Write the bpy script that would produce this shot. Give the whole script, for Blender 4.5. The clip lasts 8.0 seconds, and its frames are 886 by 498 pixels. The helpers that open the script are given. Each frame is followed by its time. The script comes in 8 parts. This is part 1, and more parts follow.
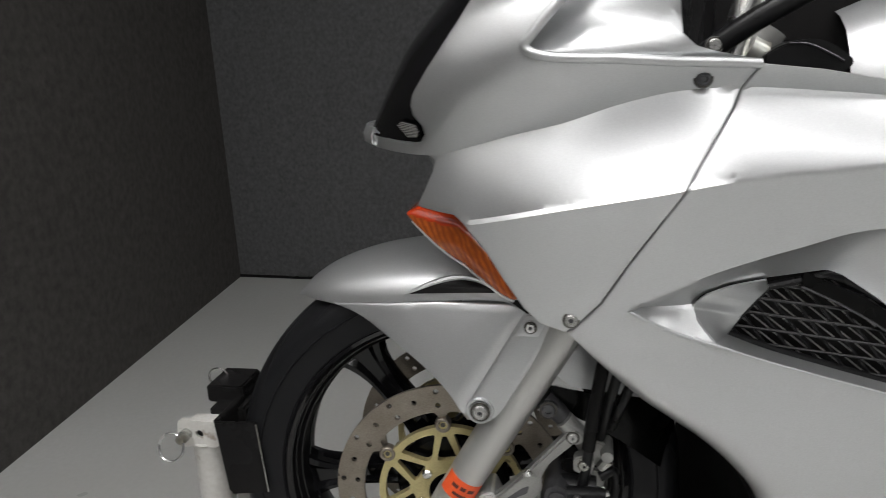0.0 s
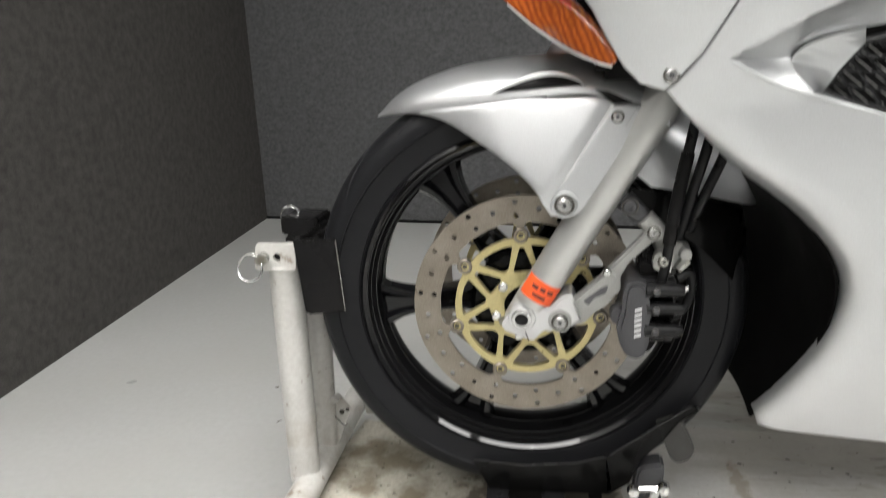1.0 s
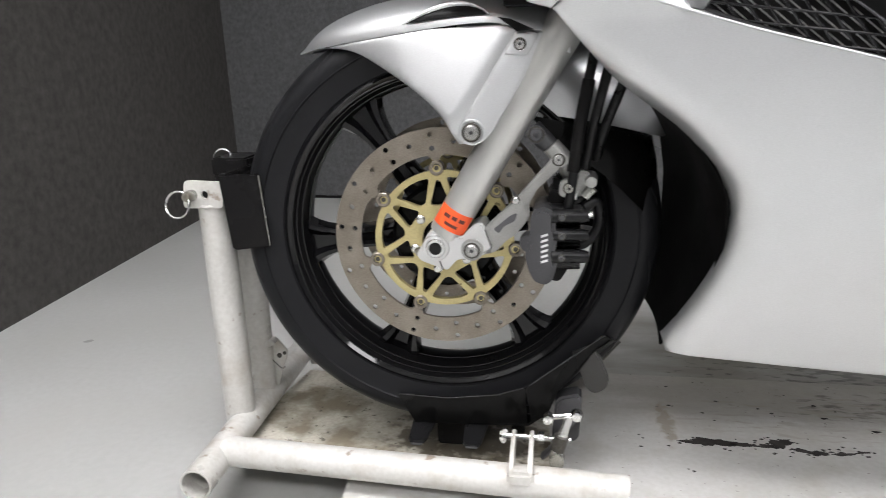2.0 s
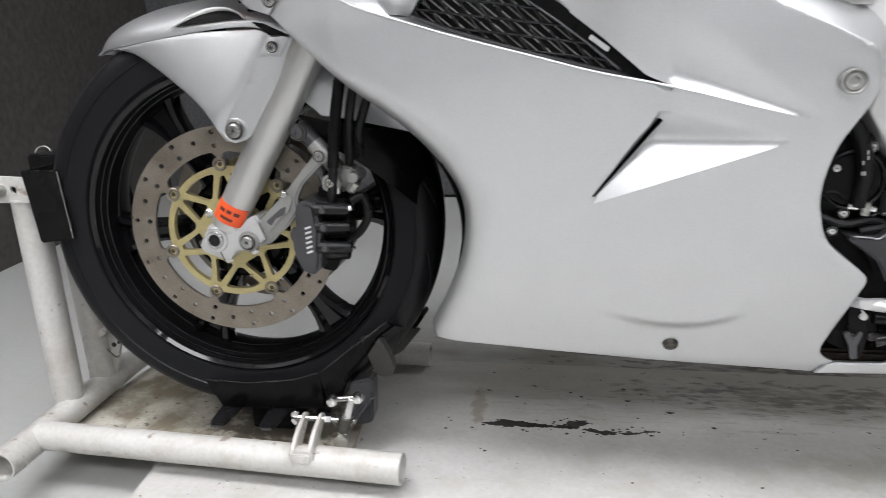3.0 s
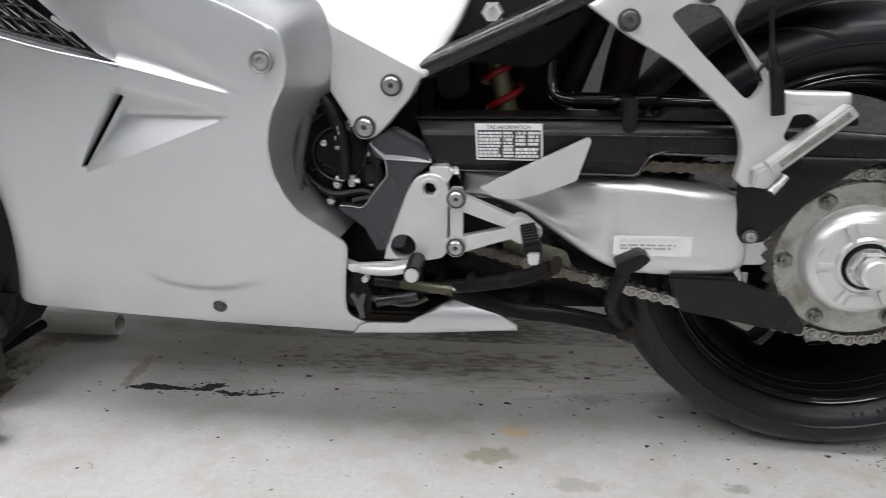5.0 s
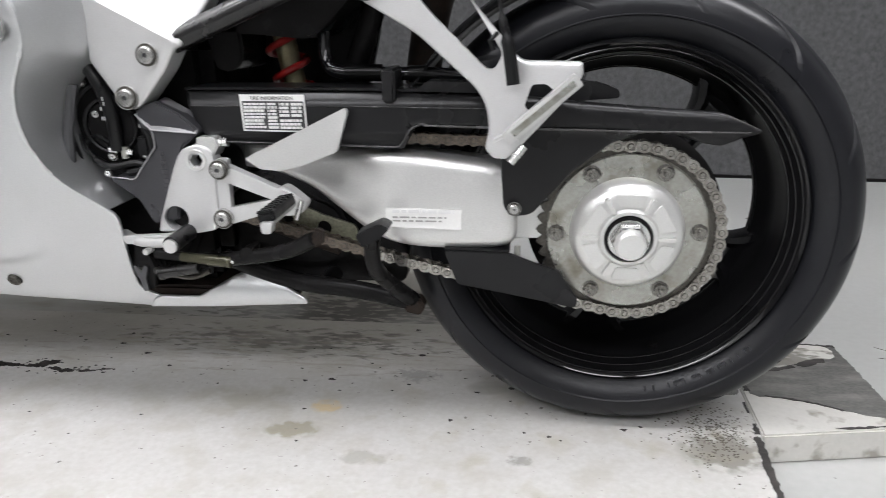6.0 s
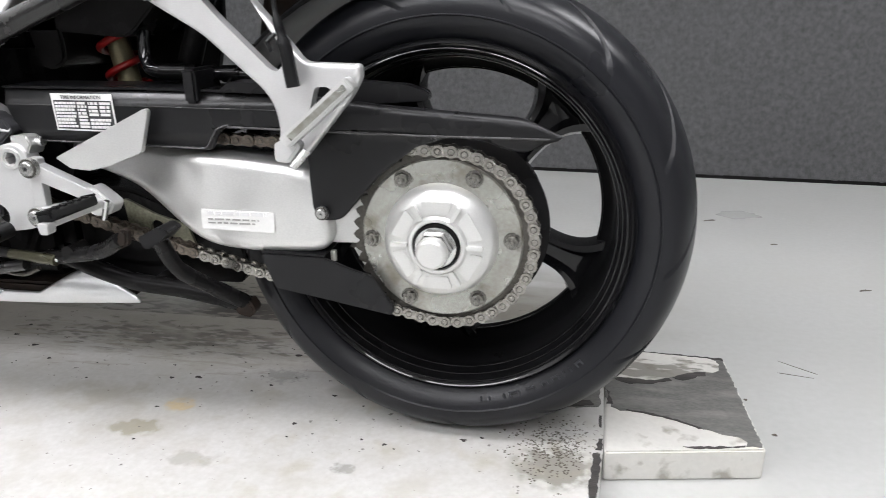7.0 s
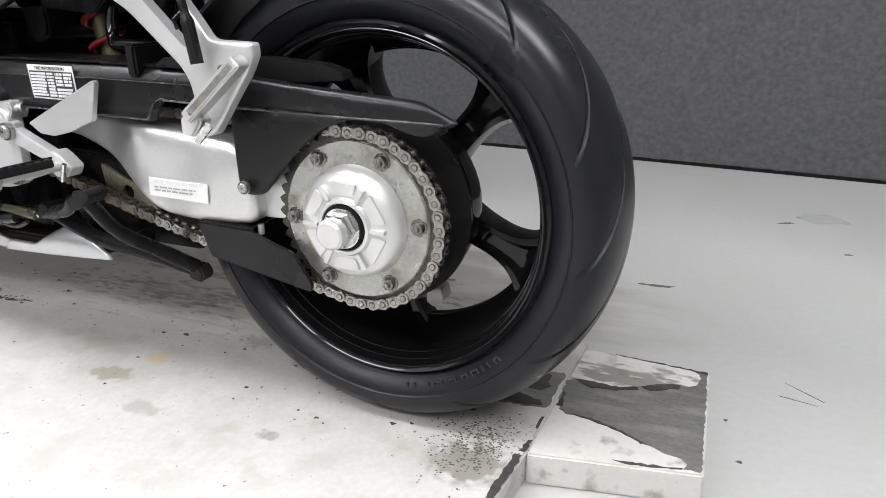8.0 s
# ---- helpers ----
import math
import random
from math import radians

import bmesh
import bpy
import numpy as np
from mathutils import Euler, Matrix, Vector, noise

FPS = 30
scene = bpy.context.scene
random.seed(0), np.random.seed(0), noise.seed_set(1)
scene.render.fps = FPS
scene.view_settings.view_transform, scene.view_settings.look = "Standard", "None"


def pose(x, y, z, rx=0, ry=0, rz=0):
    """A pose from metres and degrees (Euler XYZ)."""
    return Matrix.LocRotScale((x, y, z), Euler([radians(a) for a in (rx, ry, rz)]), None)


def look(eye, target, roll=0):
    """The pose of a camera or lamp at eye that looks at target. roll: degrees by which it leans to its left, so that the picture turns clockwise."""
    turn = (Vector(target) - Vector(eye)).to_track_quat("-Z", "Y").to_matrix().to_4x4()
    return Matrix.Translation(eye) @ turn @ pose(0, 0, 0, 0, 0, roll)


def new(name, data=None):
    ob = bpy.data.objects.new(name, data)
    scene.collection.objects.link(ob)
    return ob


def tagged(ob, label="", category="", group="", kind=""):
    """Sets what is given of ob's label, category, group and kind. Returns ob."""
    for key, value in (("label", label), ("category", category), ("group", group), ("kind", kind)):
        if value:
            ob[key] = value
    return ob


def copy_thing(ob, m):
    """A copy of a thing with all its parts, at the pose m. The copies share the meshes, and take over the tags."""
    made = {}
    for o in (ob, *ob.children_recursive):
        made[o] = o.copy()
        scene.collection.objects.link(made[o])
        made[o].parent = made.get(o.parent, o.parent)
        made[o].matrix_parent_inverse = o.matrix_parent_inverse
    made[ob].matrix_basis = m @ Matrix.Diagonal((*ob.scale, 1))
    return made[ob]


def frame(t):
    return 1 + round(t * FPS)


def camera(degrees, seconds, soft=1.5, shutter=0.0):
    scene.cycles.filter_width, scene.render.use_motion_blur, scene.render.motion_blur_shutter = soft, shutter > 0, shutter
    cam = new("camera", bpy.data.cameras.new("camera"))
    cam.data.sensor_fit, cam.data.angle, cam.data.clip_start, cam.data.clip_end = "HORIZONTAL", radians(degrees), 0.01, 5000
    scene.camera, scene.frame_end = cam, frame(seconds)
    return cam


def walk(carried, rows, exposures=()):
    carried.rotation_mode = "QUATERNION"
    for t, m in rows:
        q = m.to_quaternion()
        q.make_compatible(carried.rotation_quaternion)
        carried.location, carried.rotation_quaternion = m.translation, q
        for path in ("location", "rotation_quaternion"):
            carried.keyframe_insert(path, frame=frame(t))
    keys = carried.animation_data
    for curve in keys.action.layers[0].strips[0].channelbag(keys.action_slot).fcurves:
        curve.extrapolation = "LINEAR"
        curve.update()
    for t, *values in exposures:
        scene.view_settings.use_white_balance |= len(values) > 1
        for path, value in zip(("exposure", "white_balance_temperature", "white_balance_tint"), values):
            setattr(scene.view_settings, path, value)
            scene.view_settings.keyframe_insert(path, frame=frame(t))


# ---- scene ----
cam = camera(65.1, 8.0, soft=0.7, shutter=0.3)
PATH = [
    (0, (0.156, -0.834, 0.951), (-0.207, 1.065, 0.437), -2.8),
    (0.3, (0.102, -0.856, 0.946), (-0.257, 1.043, 0.433), -2.7),
    (0.5, (0.094, -0.869, 0.918), (-0.28, 1.026, 0.399), -2.7),
    (0.7, (0.078, -0.896, 0.855), (-0.286, 1.0, 0.334), -2.4),
    (0.8, (0.074, -0.909, 0.819), (-0.292, 0.985, 0.291), -2.4),
    (1, (0.067, -0.934, 0.738), (-0.31, 0.956, 0.201), -2.2),
    (1.2, (0.07, -0.954, 0.68), (-0.327, 0.925, 0.123), -2.3),
    (2.3, (0.251, -0.959, 0.66), (-0.092, 0.932, 0.107), -2.1),
    (2.5, (0.311, -0.959, 0.661), (-0.021, 0.933, 0.105), -2.1),
    (3, (0.467, -0.963, 0.66), (0.142, 0.927, 0.093), -2.0),
    (3.5, (0.603, -0.973, 0.66), (0.299, 0.916, 0.078), -1.7),
    (4, (0.751, -0.976, 0.659), (0.459, 0.912, 0.066), -1.6),
    (4.5, (0.894, -0.972, 0.659), (0.63, 0.919, 0.063), -1.3),
    (4.7, (0.955, -0.966, 0.651), (0.705, 0.925, 0.051), -1.2),
    (5.8, (1.266, -0.944, 0.625), (1.05, 0.945, 0.005), -0.8),
    (6, (1.325, -0.935, 0.616), (1.105, 0.95, -0.016), -0.8),
    (6.5, (1.46, -0.904, 0.618), (1.194, 0.97, -0.026), -0.6),
    (7, (1.6, -0.872, 0.623), (1.272, 0.99, -0.031), -0.6),
    (7.5, (1.726, -0.834, 0.617), (1.261, 0.989, -0.063), -0.4),
    (8, (1.862, -0.785, 0.622), (1.154, 0.949, -0.081), -0.4),
]
EXPOSURES = [(0, -1.05, 6600, 8), (0.5, -0.80, 6650, 8), (0.8, -0.38, 6700, 7), (1.0, -0.10, 6700, 7), (1.2, -0.08, 6700, 8), (2.5, -0.14, 6380, 10), (3.5, -0.52, 6370, 10), (4.5, -0.68, 6350, 10), (5.8, -0.28, 6380, 10), (6.5, -0.08, 6400, 10), (7.0, 0.05, 6400, 10), (8.0, 0.09, 6400, 10)]
walk(cam, [(t, look(eye, target, roll)) for t, eye, target, roll in PATH], EXPOSURES)

# ---- light: a closed workshop booth lit by ceiling panels ----
world = bpy.data.worlds.new("world")
scene.world = world
world.use_nodes = True
world.node_tree.nodes["Background"].inputs[0].default_value = (0.5, 0.52, 0.55, 1)
world.node_tree.nodes["Background"].inputs[1].default_value = 0.05
LAMP_POWER = 16.5


# ---- materials ----
def surf(name, col, rough, metal=0.0, var=0.12, scale=12.0, fine=300.0, bump=0.05, coat=0.0, second=None, spec=0.5, glow=0.0, rvar=0.1, stretch=None):
    """A surface with colour and gloss varied at a coarse and a fine scale, and a fine relief."""
    m = bpy.data.materials.new(name)
    m.use_nodes = True
    nt = m.node_tree
    b = nt.nodes["Principled BSDF"]
    co = nt.nodes.new("ShaderNodeTexCoord")
    src = co.outputs["Object"]
    if stretch:
        mp = nt.nodes.new("ShaderNodeMapping")
        mp.inputs["Scale"].default_value = stretch
        nt.links.new(src, mp.inputs[0])
        src = mp.outputs[0]
    n1 = nt.nodes.new("ShaderNodeTexNoise")
    n1.inputs["Scale"].default_value = scale
    n1.inputs["Detail"].default_value = 4
    n2 = nt.nodes.new("ShaderNodeTexNoise")
    n2.inputs["Scale"].default_value = fine
    n2.inputs["Detail"].default_value = 2
    nt.links.new(src, n1.inputs[0])
    nt.links.new(src, n2.inputs[0])
    add = nt.nodes.new("ShaderNodeMath")
    add.operation = "ADD"
    nt.links.new(n1.outputs[0], add.inputs[0])
    nt.links.new(n2.outputs[0], add.inputs[1])
    rng = nt.nodes.new("ShaderNodeMapRange")
    rng.inputs[1].default_value, rng.inputs[2].default_value = 0.6, 1.4
    nt.links.new(add.outputs[0], rng.inputs[0])
    mix = nt.nodes.new("ShaderNodeMix")
    mix.data_type = "RGBA"
    lo = second if second else tuple(c * (1 - var) for c in col)
    hi = tuple(min(1, c * (1 + var * 0.5)) for c in col)
    mix.inputs[6].default_value = (*lo, 1)
    mix.inputs[7].default_value = (*hi, 1)
    nt.links.new(rng.outputs[0], mix.inputs[0])
    nt.links.new(mix.outputs[2], b.inputs["Base Color"])
    rr = nt.nodes.new("ShaderNodeMapRange")
    rr.inputs[1].default_value, rr.inputs[2].default_value = 0.3, 0.7
    rr.inputs[3].default_value, rr.inputs[4].default_value = max(0.02, rough - rvar), min(1, rough + rvar)
    nt.links.new(n1.outputs[0], rr.inputs[0])
    nt.links.new(rr.outputs[0], b.inputs["Roughness"])
    b.inputs["Metallic"].default_value = metal
    b.inputs["Specular IOR Level"].default_value = spec
    b.inputs["Coat Weight"].default_value = coat
    b.inputs["Coat Roughness"].default_value = 0.06
    if bump:
        bp = nt.nodes.new("ShaderNodeBump")
        bp.inputs["Strength"].default_value = bump
        bp.inputs["Distance"].default_value = 0.002
        nt.links.new(n2.outputs[0], bp.inputs["Height"])
        nt.links.new(bp.outputs[0], b.inputs["Normal"])
    if glow:
        b.inputs["Emission Color"].default_value = (*col, 1)
        b.inputs["Emission Strength"].default_value = glow
    return m


def stain(m, centre, size, col, cut=0.5, scale=40.0, soft=0.08, strength=1.0, stretch=(1, 1, 1), fade=1.0):
    """Lays a stain or chip with a ragged edge into a material: noise above a threshold, within an ellipse."""
    nt = m.node_tree
    b = nt.nodes["Principled BSDF"]
    old = b.inputs["Base Color"].links[0].from_socket
    co = nt.nodes.new("ShaderNodeTexCoord")
    mp = nt.nodes.new("ShaderNodeMapping")
    mp.vector_type = "TEXTURE"
    mp.inputs["Location"].default_value = centre
    mp.inputs["Scale"].default_value = size
    nt.links.new(co.outputs["Object"], mp.inputs[0])
    ln = nt.nodes.new("ShaderNodeVectorMath")
    ln.operation = "LENGTH"
    nt.links.new(mp.outputs[0], ln.inputs[0])
    st = nt.nodes.new("ShaderNodeMapping")
    st.inputs["Scale"].default_value = stretch
    nt.links.new(co.outputs["Object"], st.inputs[0])
    nz = nt.nodes.new("ShaderNodeTexNoise")
    nz.inputs["Scale"].default_value = scale
    nz.inputs["Detail"].default_value = 6
    nt.links.new(st.outputs[0], nz.inputs[0])
    sub = nt.nodes.new("ShaderNodeMath")
    sub.operation = "MULTIPLY_ADD"
    nt.links.new(ln.outputs["Value"], sub.inputs[0])
    sub.inputs[1].default_value = -0.35 * fade
    nt.links.new(nz.outputs[0], sub.inputs[2])
    rg = nt.nodes.new("ShaderNodeMapRange")
    rg.inputs[1].default_value = cut - 0.25 * min(fade, 1) - soft
    rg.inputs[2].default_value = cut - 0.25 * min(fade, 1) + soft
    rg.inputs[4].default_value = strength
    nt.links.new(sub.outputs[0], rg.inputs[0])
    inside = nt.nodes.new("ShaderNodeMapRange")
    inside.inputs[1].default_value, inside.inputs[2].default_value = 1.15, 0.9
    nt.links.new(ln.outputs["Value"], inside.inputs[0])
    mul = nt.nodes.new("ShaderNodeMath")
    mul.operation = "MULTIPLY"
    nt.links.new(rg.outputs[0], mul.inputs[0])
    nt.links.new(inside.outputs[0], mul.inputs[1])
    mix = nt.nodes.new("ShaderNodeMix")
    mix.data_type = "RGBA"
    mix.inputs[7].default_value = (*col, 1)
    nt.links.new(mul.outputs[0], mix.inputs[0])
    nt.links.new(old, mix.inputs[6])
    nt.links.new(mix.outputs[2], b.inputs["Base Color"])


SILVER = surf("silver_paint", (0.588, 0.598, 0.605), 0.37, metal=0.80, var=0.11, scale=5, fine=750, bump=0.018, coat=0.5, rvar=0.02)
SILVER_CAST = surf("silver_cast", (0.60, 0.60, 0.598), 0.40, metal=0.6, var=0.1, scale=18, fine=900, bump=0.05, rvar=0.06)
HUB_ALLOY = surf("cast_hub_alloy", (0.69, 0.69, 0.675), 0.33, metal=0.65, var=0.08, scale=16, fine=500, bump=0.03, rvar=0.06)
ALLOY = surf("brushed_alloy", (0.67, 0.67, 0.66), 0.36, metal=0.75, var=0.12, scale=14, fine=500, bump=0.05, rvar=0.08)
STEEL = surf("disc_steel", (0.27, 0.245, 0.21), 0.36, metal=0.7, var=0.2, scale=30, fine=700, bump=0.02, second=(0.17, 0.14, 0.105))
ZINC = surf("zinc_steel", (0.47, 0.485, 0.465), 0.28, metal=0.75, var=0.2, scale=14, fine=260, bump=0.01, second=(0.33, 0.325, 0.29))
stain(ZINC, (0, 0, 0), (3, 3, 3), (0.17, 0.145, 0.10), cut=0.56, scale=13, soft=0.12, strength=0.65, fade=0)
stain(ZINC, (0, 0, 0), (3, 3, 3), (0.12, 0.10, 0.06), cut=0.62, scale=30, soft=0.08, strength=0.7, fade=0)
OLIVE = surf("olive_plated_steel", (0.27, 0.27, 0.20), 0.42, metal=0.3, var=0.2, scale=25, fine=300, bump=0.05, second=(0.11, 0.105, 0.07))
OLIVE_DARK = surf("dull_olive_sleeve", (0.085, 0.083, 0.050), 0.34, metal=0.4, var=0.25, scale=30, fine=300, bump=0.04, second=(0.05, 0.047, 0.03))
CHROME = surf("bright_steel", (0.72, 0.72, 0.71), 0.22, metal=1.0, var=0.1, scale=40, fine=400, bump=0.03)
BOLT_STEEL = surf("plated_bolt_steel", (0.46, 0.46, 0.455), 0.28, metal=0.9, var=0.2, scale=40, fine=400, bump=0.03, second=(0.32, 0.315, 0.30))
NUT_STEEL = surf("oily_nut_steel", (0.24, 0.235, 0.22), 0.25, metal=0.9, var=0.3, scale=60, fine=400, bump=0.03, second=(0.12, 0.112, 0.10))
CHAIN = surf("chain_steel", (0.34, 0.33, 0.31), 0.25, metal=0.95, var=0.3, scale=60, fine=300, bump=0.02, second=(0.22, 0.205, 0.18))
# Grimy links of the front and upper run, their shade put into the colour.
CHAIN_SHADED_GRIMY = surf("grimy_chain_steel", (0.17, 0.145, 0.12), 0.33, metal=0.75, var=0.4, scale=60, fine=300, bump=0.04, second=(0.06, 0.048, 0.04))
OILY = surf("oily_steel", (0.10, 0.095, 0.085), 0.4, metal=0.7, var=0.4, scale=30, fine=300, bump=0.04, second=(0.04, 0.036, 0.03))
MARK = surf("raised_rubber", (0.030, 0.031, 0.036), 0.5, var=0.2, bump=0.02, spec=0.3)
BORE = surf("dark_bore", (0.01, 0.01, 0.01), 0.7, var=0.2, bump=0.02, spec=0.2)
CAST = surf("bead_cast_alloy", (0.35, 0.35, 0.335), 0.45, metal=0.6, var=0.2, scale=30, fine=500, bump=0.08)
GOLD = surf("gold_anodised", (0.50, 0.43, 0.215), 0.36, metal=0.6, var=0.2, scale=30, fine=400, bump=0.05)
FORK = surf("fork_paint", (0.52, 0.52, 0.505), 0.38, metal=0.6, var=0.06, scale=8, fine=800, bump=0.02, coat=0.2)
BLACK_GLOSS = surf("black_gloss", (0.005, 0.005, 0.0058), 0.07, var=0.2, scale=10, fine=300, bump=0.004, coat=0.0, rvar=0.03, spec=0.38)
LIP_GLOSS = surf("polished_black_lip", (0.006, 0.006, 0.0065), 0.10, var=0.2, scale=10, fine=300, bump=0.004, rvar=0.03, spec=0.6)
BARREL = surf("dull_black_barrel", (0.0065, 0.0065, 0.007), 0.32, var=0.3, scale=10, fine=300, bump=0.01, rvar=0.05, spec=0.05)
BLACK_SATIN = surf("black_satin", (0.003, 0.003, 0.003), 0.26, var=0.3, scale=10, fine=400, bump=0.02, spec=0.14)
SATIN_TUBE = surf("satin_black_tube", (0.010, 0.0095, 0.0095), 0.27, var=0.2, scale=20, fine=500, bump=0.04, spec=0.5)
EDGE_BLACK = surf("worn_black_edge", (0.035, 0.035, 0.036), 0.24, var=0.2, scale=30, fine=500, bump=0.02, spec=0.5)
DUCT = surf("black_duct", (0.004, 0.0038, 0.0036), 0.6, var=0.3, scale=10, fine=400, bump=0.02, spec=0.02)
BLACK_PLASTIC = surf("black_plastic", (0.0105, 0.0105, 0.0112), 0.30, var=0.25, scale=9, fine=1200, bump=0.05, rvar=0.06, spec=0.25)
BLACK_MATT = surf("black_matt", (0.0075, 0.0075, 0.0080), 0.25, var=0.4, scale=14, fine=300, bump=0.1, second=(0.0125, 0.0118, 0.0114), spec=0.07)
GREY_ALLOY = surf("dark_grey_alloy", (0.085, 0.085, 0.09), 0.40, metal=0.4, var=0.15, scale=15, fine=700, bump=0.08)
FOOT_GREY = surf("dirty_foot_steel", (0.032, 0.031, 0.029), 0.42, metal=0.1, var=0.3, scale=30, fine=400, bump=0.08, second=(0.025, 0.024, 0.022))
COVER_GREY = surf("dark_cast_cover", (0.050, 0.050, 0.055), 0.30, metal=0.35, var=0.15, scale=15, fine=700, bump=0.06, rvar=0.05)
# Lighter copy of the cover's grey, for its lit top and edge highlights.
COVER_LIT_GREY = surf("mid_grey_alloy", (0.29, 0.29, 0.295), 0.40, metal=0.4, var=0.12, scale=15, fine=700, bump=0.06)
CALIPER = surf("caliper_grey", (0.062, 0.062, 0.066), 0.45, metal=0.3, var=0.25, scale=30, fine=500, bump=0.1)
RUBBER = surf("tyre_rubber", (0.0055, 0.0058, 0.0075), 0.34, var=0.3, scale=7, fine=500, bump=0.05, second=(0.010, 0.0104, 0.0128), rvar=0.10, spec=0.31)
# Less reflective copy of the tyre rubber, standing in for shade on the front wheel.
FRONT_RUBBER_SHADED = surf("front_tyre_rubber", (0.0078, 0.0080, 0.0090), 0.38, var=0.3, scale=7, fine=500, bump=0.05, second=(0.0105, 0.0107, 0.0118), rvar=0.10, spec=0.16)
HOSE = surf("hose_rubber", (0.0085, 0.0085, 0.009), 0.34, var=0.2, scale=40, fine=600, bump=0.06, spec=0.2)
ORANGE = surf("amber_lens", (0.50, 0.115, 0.018), 0.14, var=0.45, scale=30, fine=160, bump=0.0, coat=0.8)


def prisms(m, dark, period, turns):
    """Crossed rows of moulded prisms inside a lens: darker grooves and a fine relief."""
    nt = m.node_tree
    b = nt.nodes["Principled BSDF"]
    old = b.inputs["Base Color"].links[0].from_socket
    co = nt.nodes.new("ShaderNodeTexCoord")
    total = None
    for turn in turns:
        mp = nt.nodes.new("ShaderNodeMapping")
        mp.inputs["Rotation"].default_value = (0, radians(turn), 0)
        nt.links.new(co.outputs["Object"], mp.inputs[0])
        w = nt.nodes.new("ShaderNodeTexWave")
        w.inputs["Scale"].default_value = 0.314 / period
        w.inputs["Distortion"].default_value = 4.5
        nt.links.new(mp.outputs[0], w.inputs[0])
        if total is None:
            total = w.outputs["Fac"]
        else:
            mul = nt.nodes.new("ShaderNodeMath")
            mul.operation = "MULTIPLY"
            nt.links.new(total, mul.inputs[0])
            nt.links.new(w.outputs["Fac"], mul.inputs[1])
            total = mul.outputs[0]
    mix = nt.nodes.new("ShaderNodeMix")
    mix.data_type = "RGBA"
    mix.inputs[6].default_value = (*dark, 1)
    nt.links.new(old, mix.inputs[7])
    nt.links.new(total, mix.inputs[0])
    nt.links.new(mix.outputs[2], b.inputs["Base Color"])
    bp = nt.nodes.new("ShaderNodeBump")
    bp.inputs["Strength"].default_value = 0.25
    bp.inputs["Distance"].default_value = 0.001
    nt.links.new(total, bp.inputs["Height"])
    nt.links.new(bp.outputs[0], b.inputs["Normal"])


prisms(ORANGE, (0.28, 0.055, 0.013), 0.0065, (22,))
RED_LENS = surf("red_lens_tip", (0.50, 0.045, 0.010), 0.14, var=0.3, scale=40, fine=240, bump=0.01, coat=0.8)
STICKER = surf("orange_sticker", (0.80, 0.10, 0.02), 0.5, var=0.1, scale=30, fine=300, bump=0.02)
INK = surf("sticker_ink", (0.10, 0.02, 0.015), 0.6, var=0.1, bump=0)
RED = surf("red_spring", (0.26, 0.006, 0.006), 0.3, var=0.15, scale=30, fine=300, bump=0.02, coat=0.4)
BRASS = surf("dull_brass", (0.20, 0.18, 0.11), 0.42, metal=0.7, var=0.2, scale=40, fine=400, bump=0.05)
RUST = surf("rusty_iron", (0.026, 0.016, 0.011), 0.7, metal=0.2, var=0.5, scale=45, fine=300, bump=0.25, second=(0.012, 0.011, 0.010), spec=0.3)
LABEL = surf("label_white", (0.68, 0.68, 0.665), 0.4, var=0.05, scale=20, fine=300, bump=0.01)
LABEL_INK = surf("label_ink", (0.03, 0.03, 0.032), 0.5, var=0.1, bump=0)
GREY_INK = surf("grey_ink", (0.30, 0.30, 0.29), 0.5, var=0.1, bump=0)
PALE_INK = surf("pale_ink", (0.62, 0.62, 0.62), 0.5, var=0.05, bump=0)
TUBE_PAINT = surf("white_tube_paint", (0.555, 0.55, 0.525), 0.36, var=0.1, scale=9, fine=160, bump=0.03, second=(0.46, 0.45, 0.42))
stain(TUBE_PAINT, (-0.05, 0, 0.06), (2, 2, 0.14), (0.33, 0.29, 0.23), cut=0.62, scale=22, soft=0.10, strength=0.6, fade=0)
stain(TUBE_PAINT, (-0.05, 0, 0.06), (2, 2, 2), (0.20, 0.145, 0.10), cut=0.68, scale=34, soft=0.03, strength=0.8, fade=0)
BOARD = surf("board_paint", (0.530, 0.525, 0.508), 0.40, var=0.08, scale=5, fine=120, bump=0.08, second=(0.450, 0.442, 0.418))
FLOOR = surf("floor_paint", (0.445, 0.45, 0.438), 0.36, var=0.06, scale=2.5, fine=70, bump=0.04, second=(0.405, 0.41, 0.395))
CARPET = surf("wall_felt", (0.105, 0.106, 0.108), 0.95, var=0.5, scale=60, fine=700, bump=0.6, second=(0.054, 0.0545, 0.056), spec=0.1)
# Same felt as the back wall; its weaker light is put into the colour.
SIDE_FELT_DIM = surf("brownish_wall_felt", (0.079, 0.0755, 0.071), 0.95, var=0.5, scale=40, fine=600, bump=0.6, second=(0.040, 0.038, 0.036), spec=0.1)
CEILING = surf("ceiling_paint", (0.72, 0.72, 0.70), 0.8, var=0.05, scale=3, fine=60, bump=0.05)
FRONT_WALL = surf("pale_wall", (0.28, 0.28, 0.277), 0.7, var=0.06, scale=2, fine=80, bump=0.05)
DIFFUSER = surf("lamp_diffuser", (0.995, 0.98, 1.0), 0.5, var=0.0, bump=0, glow=LAMP_POWER)

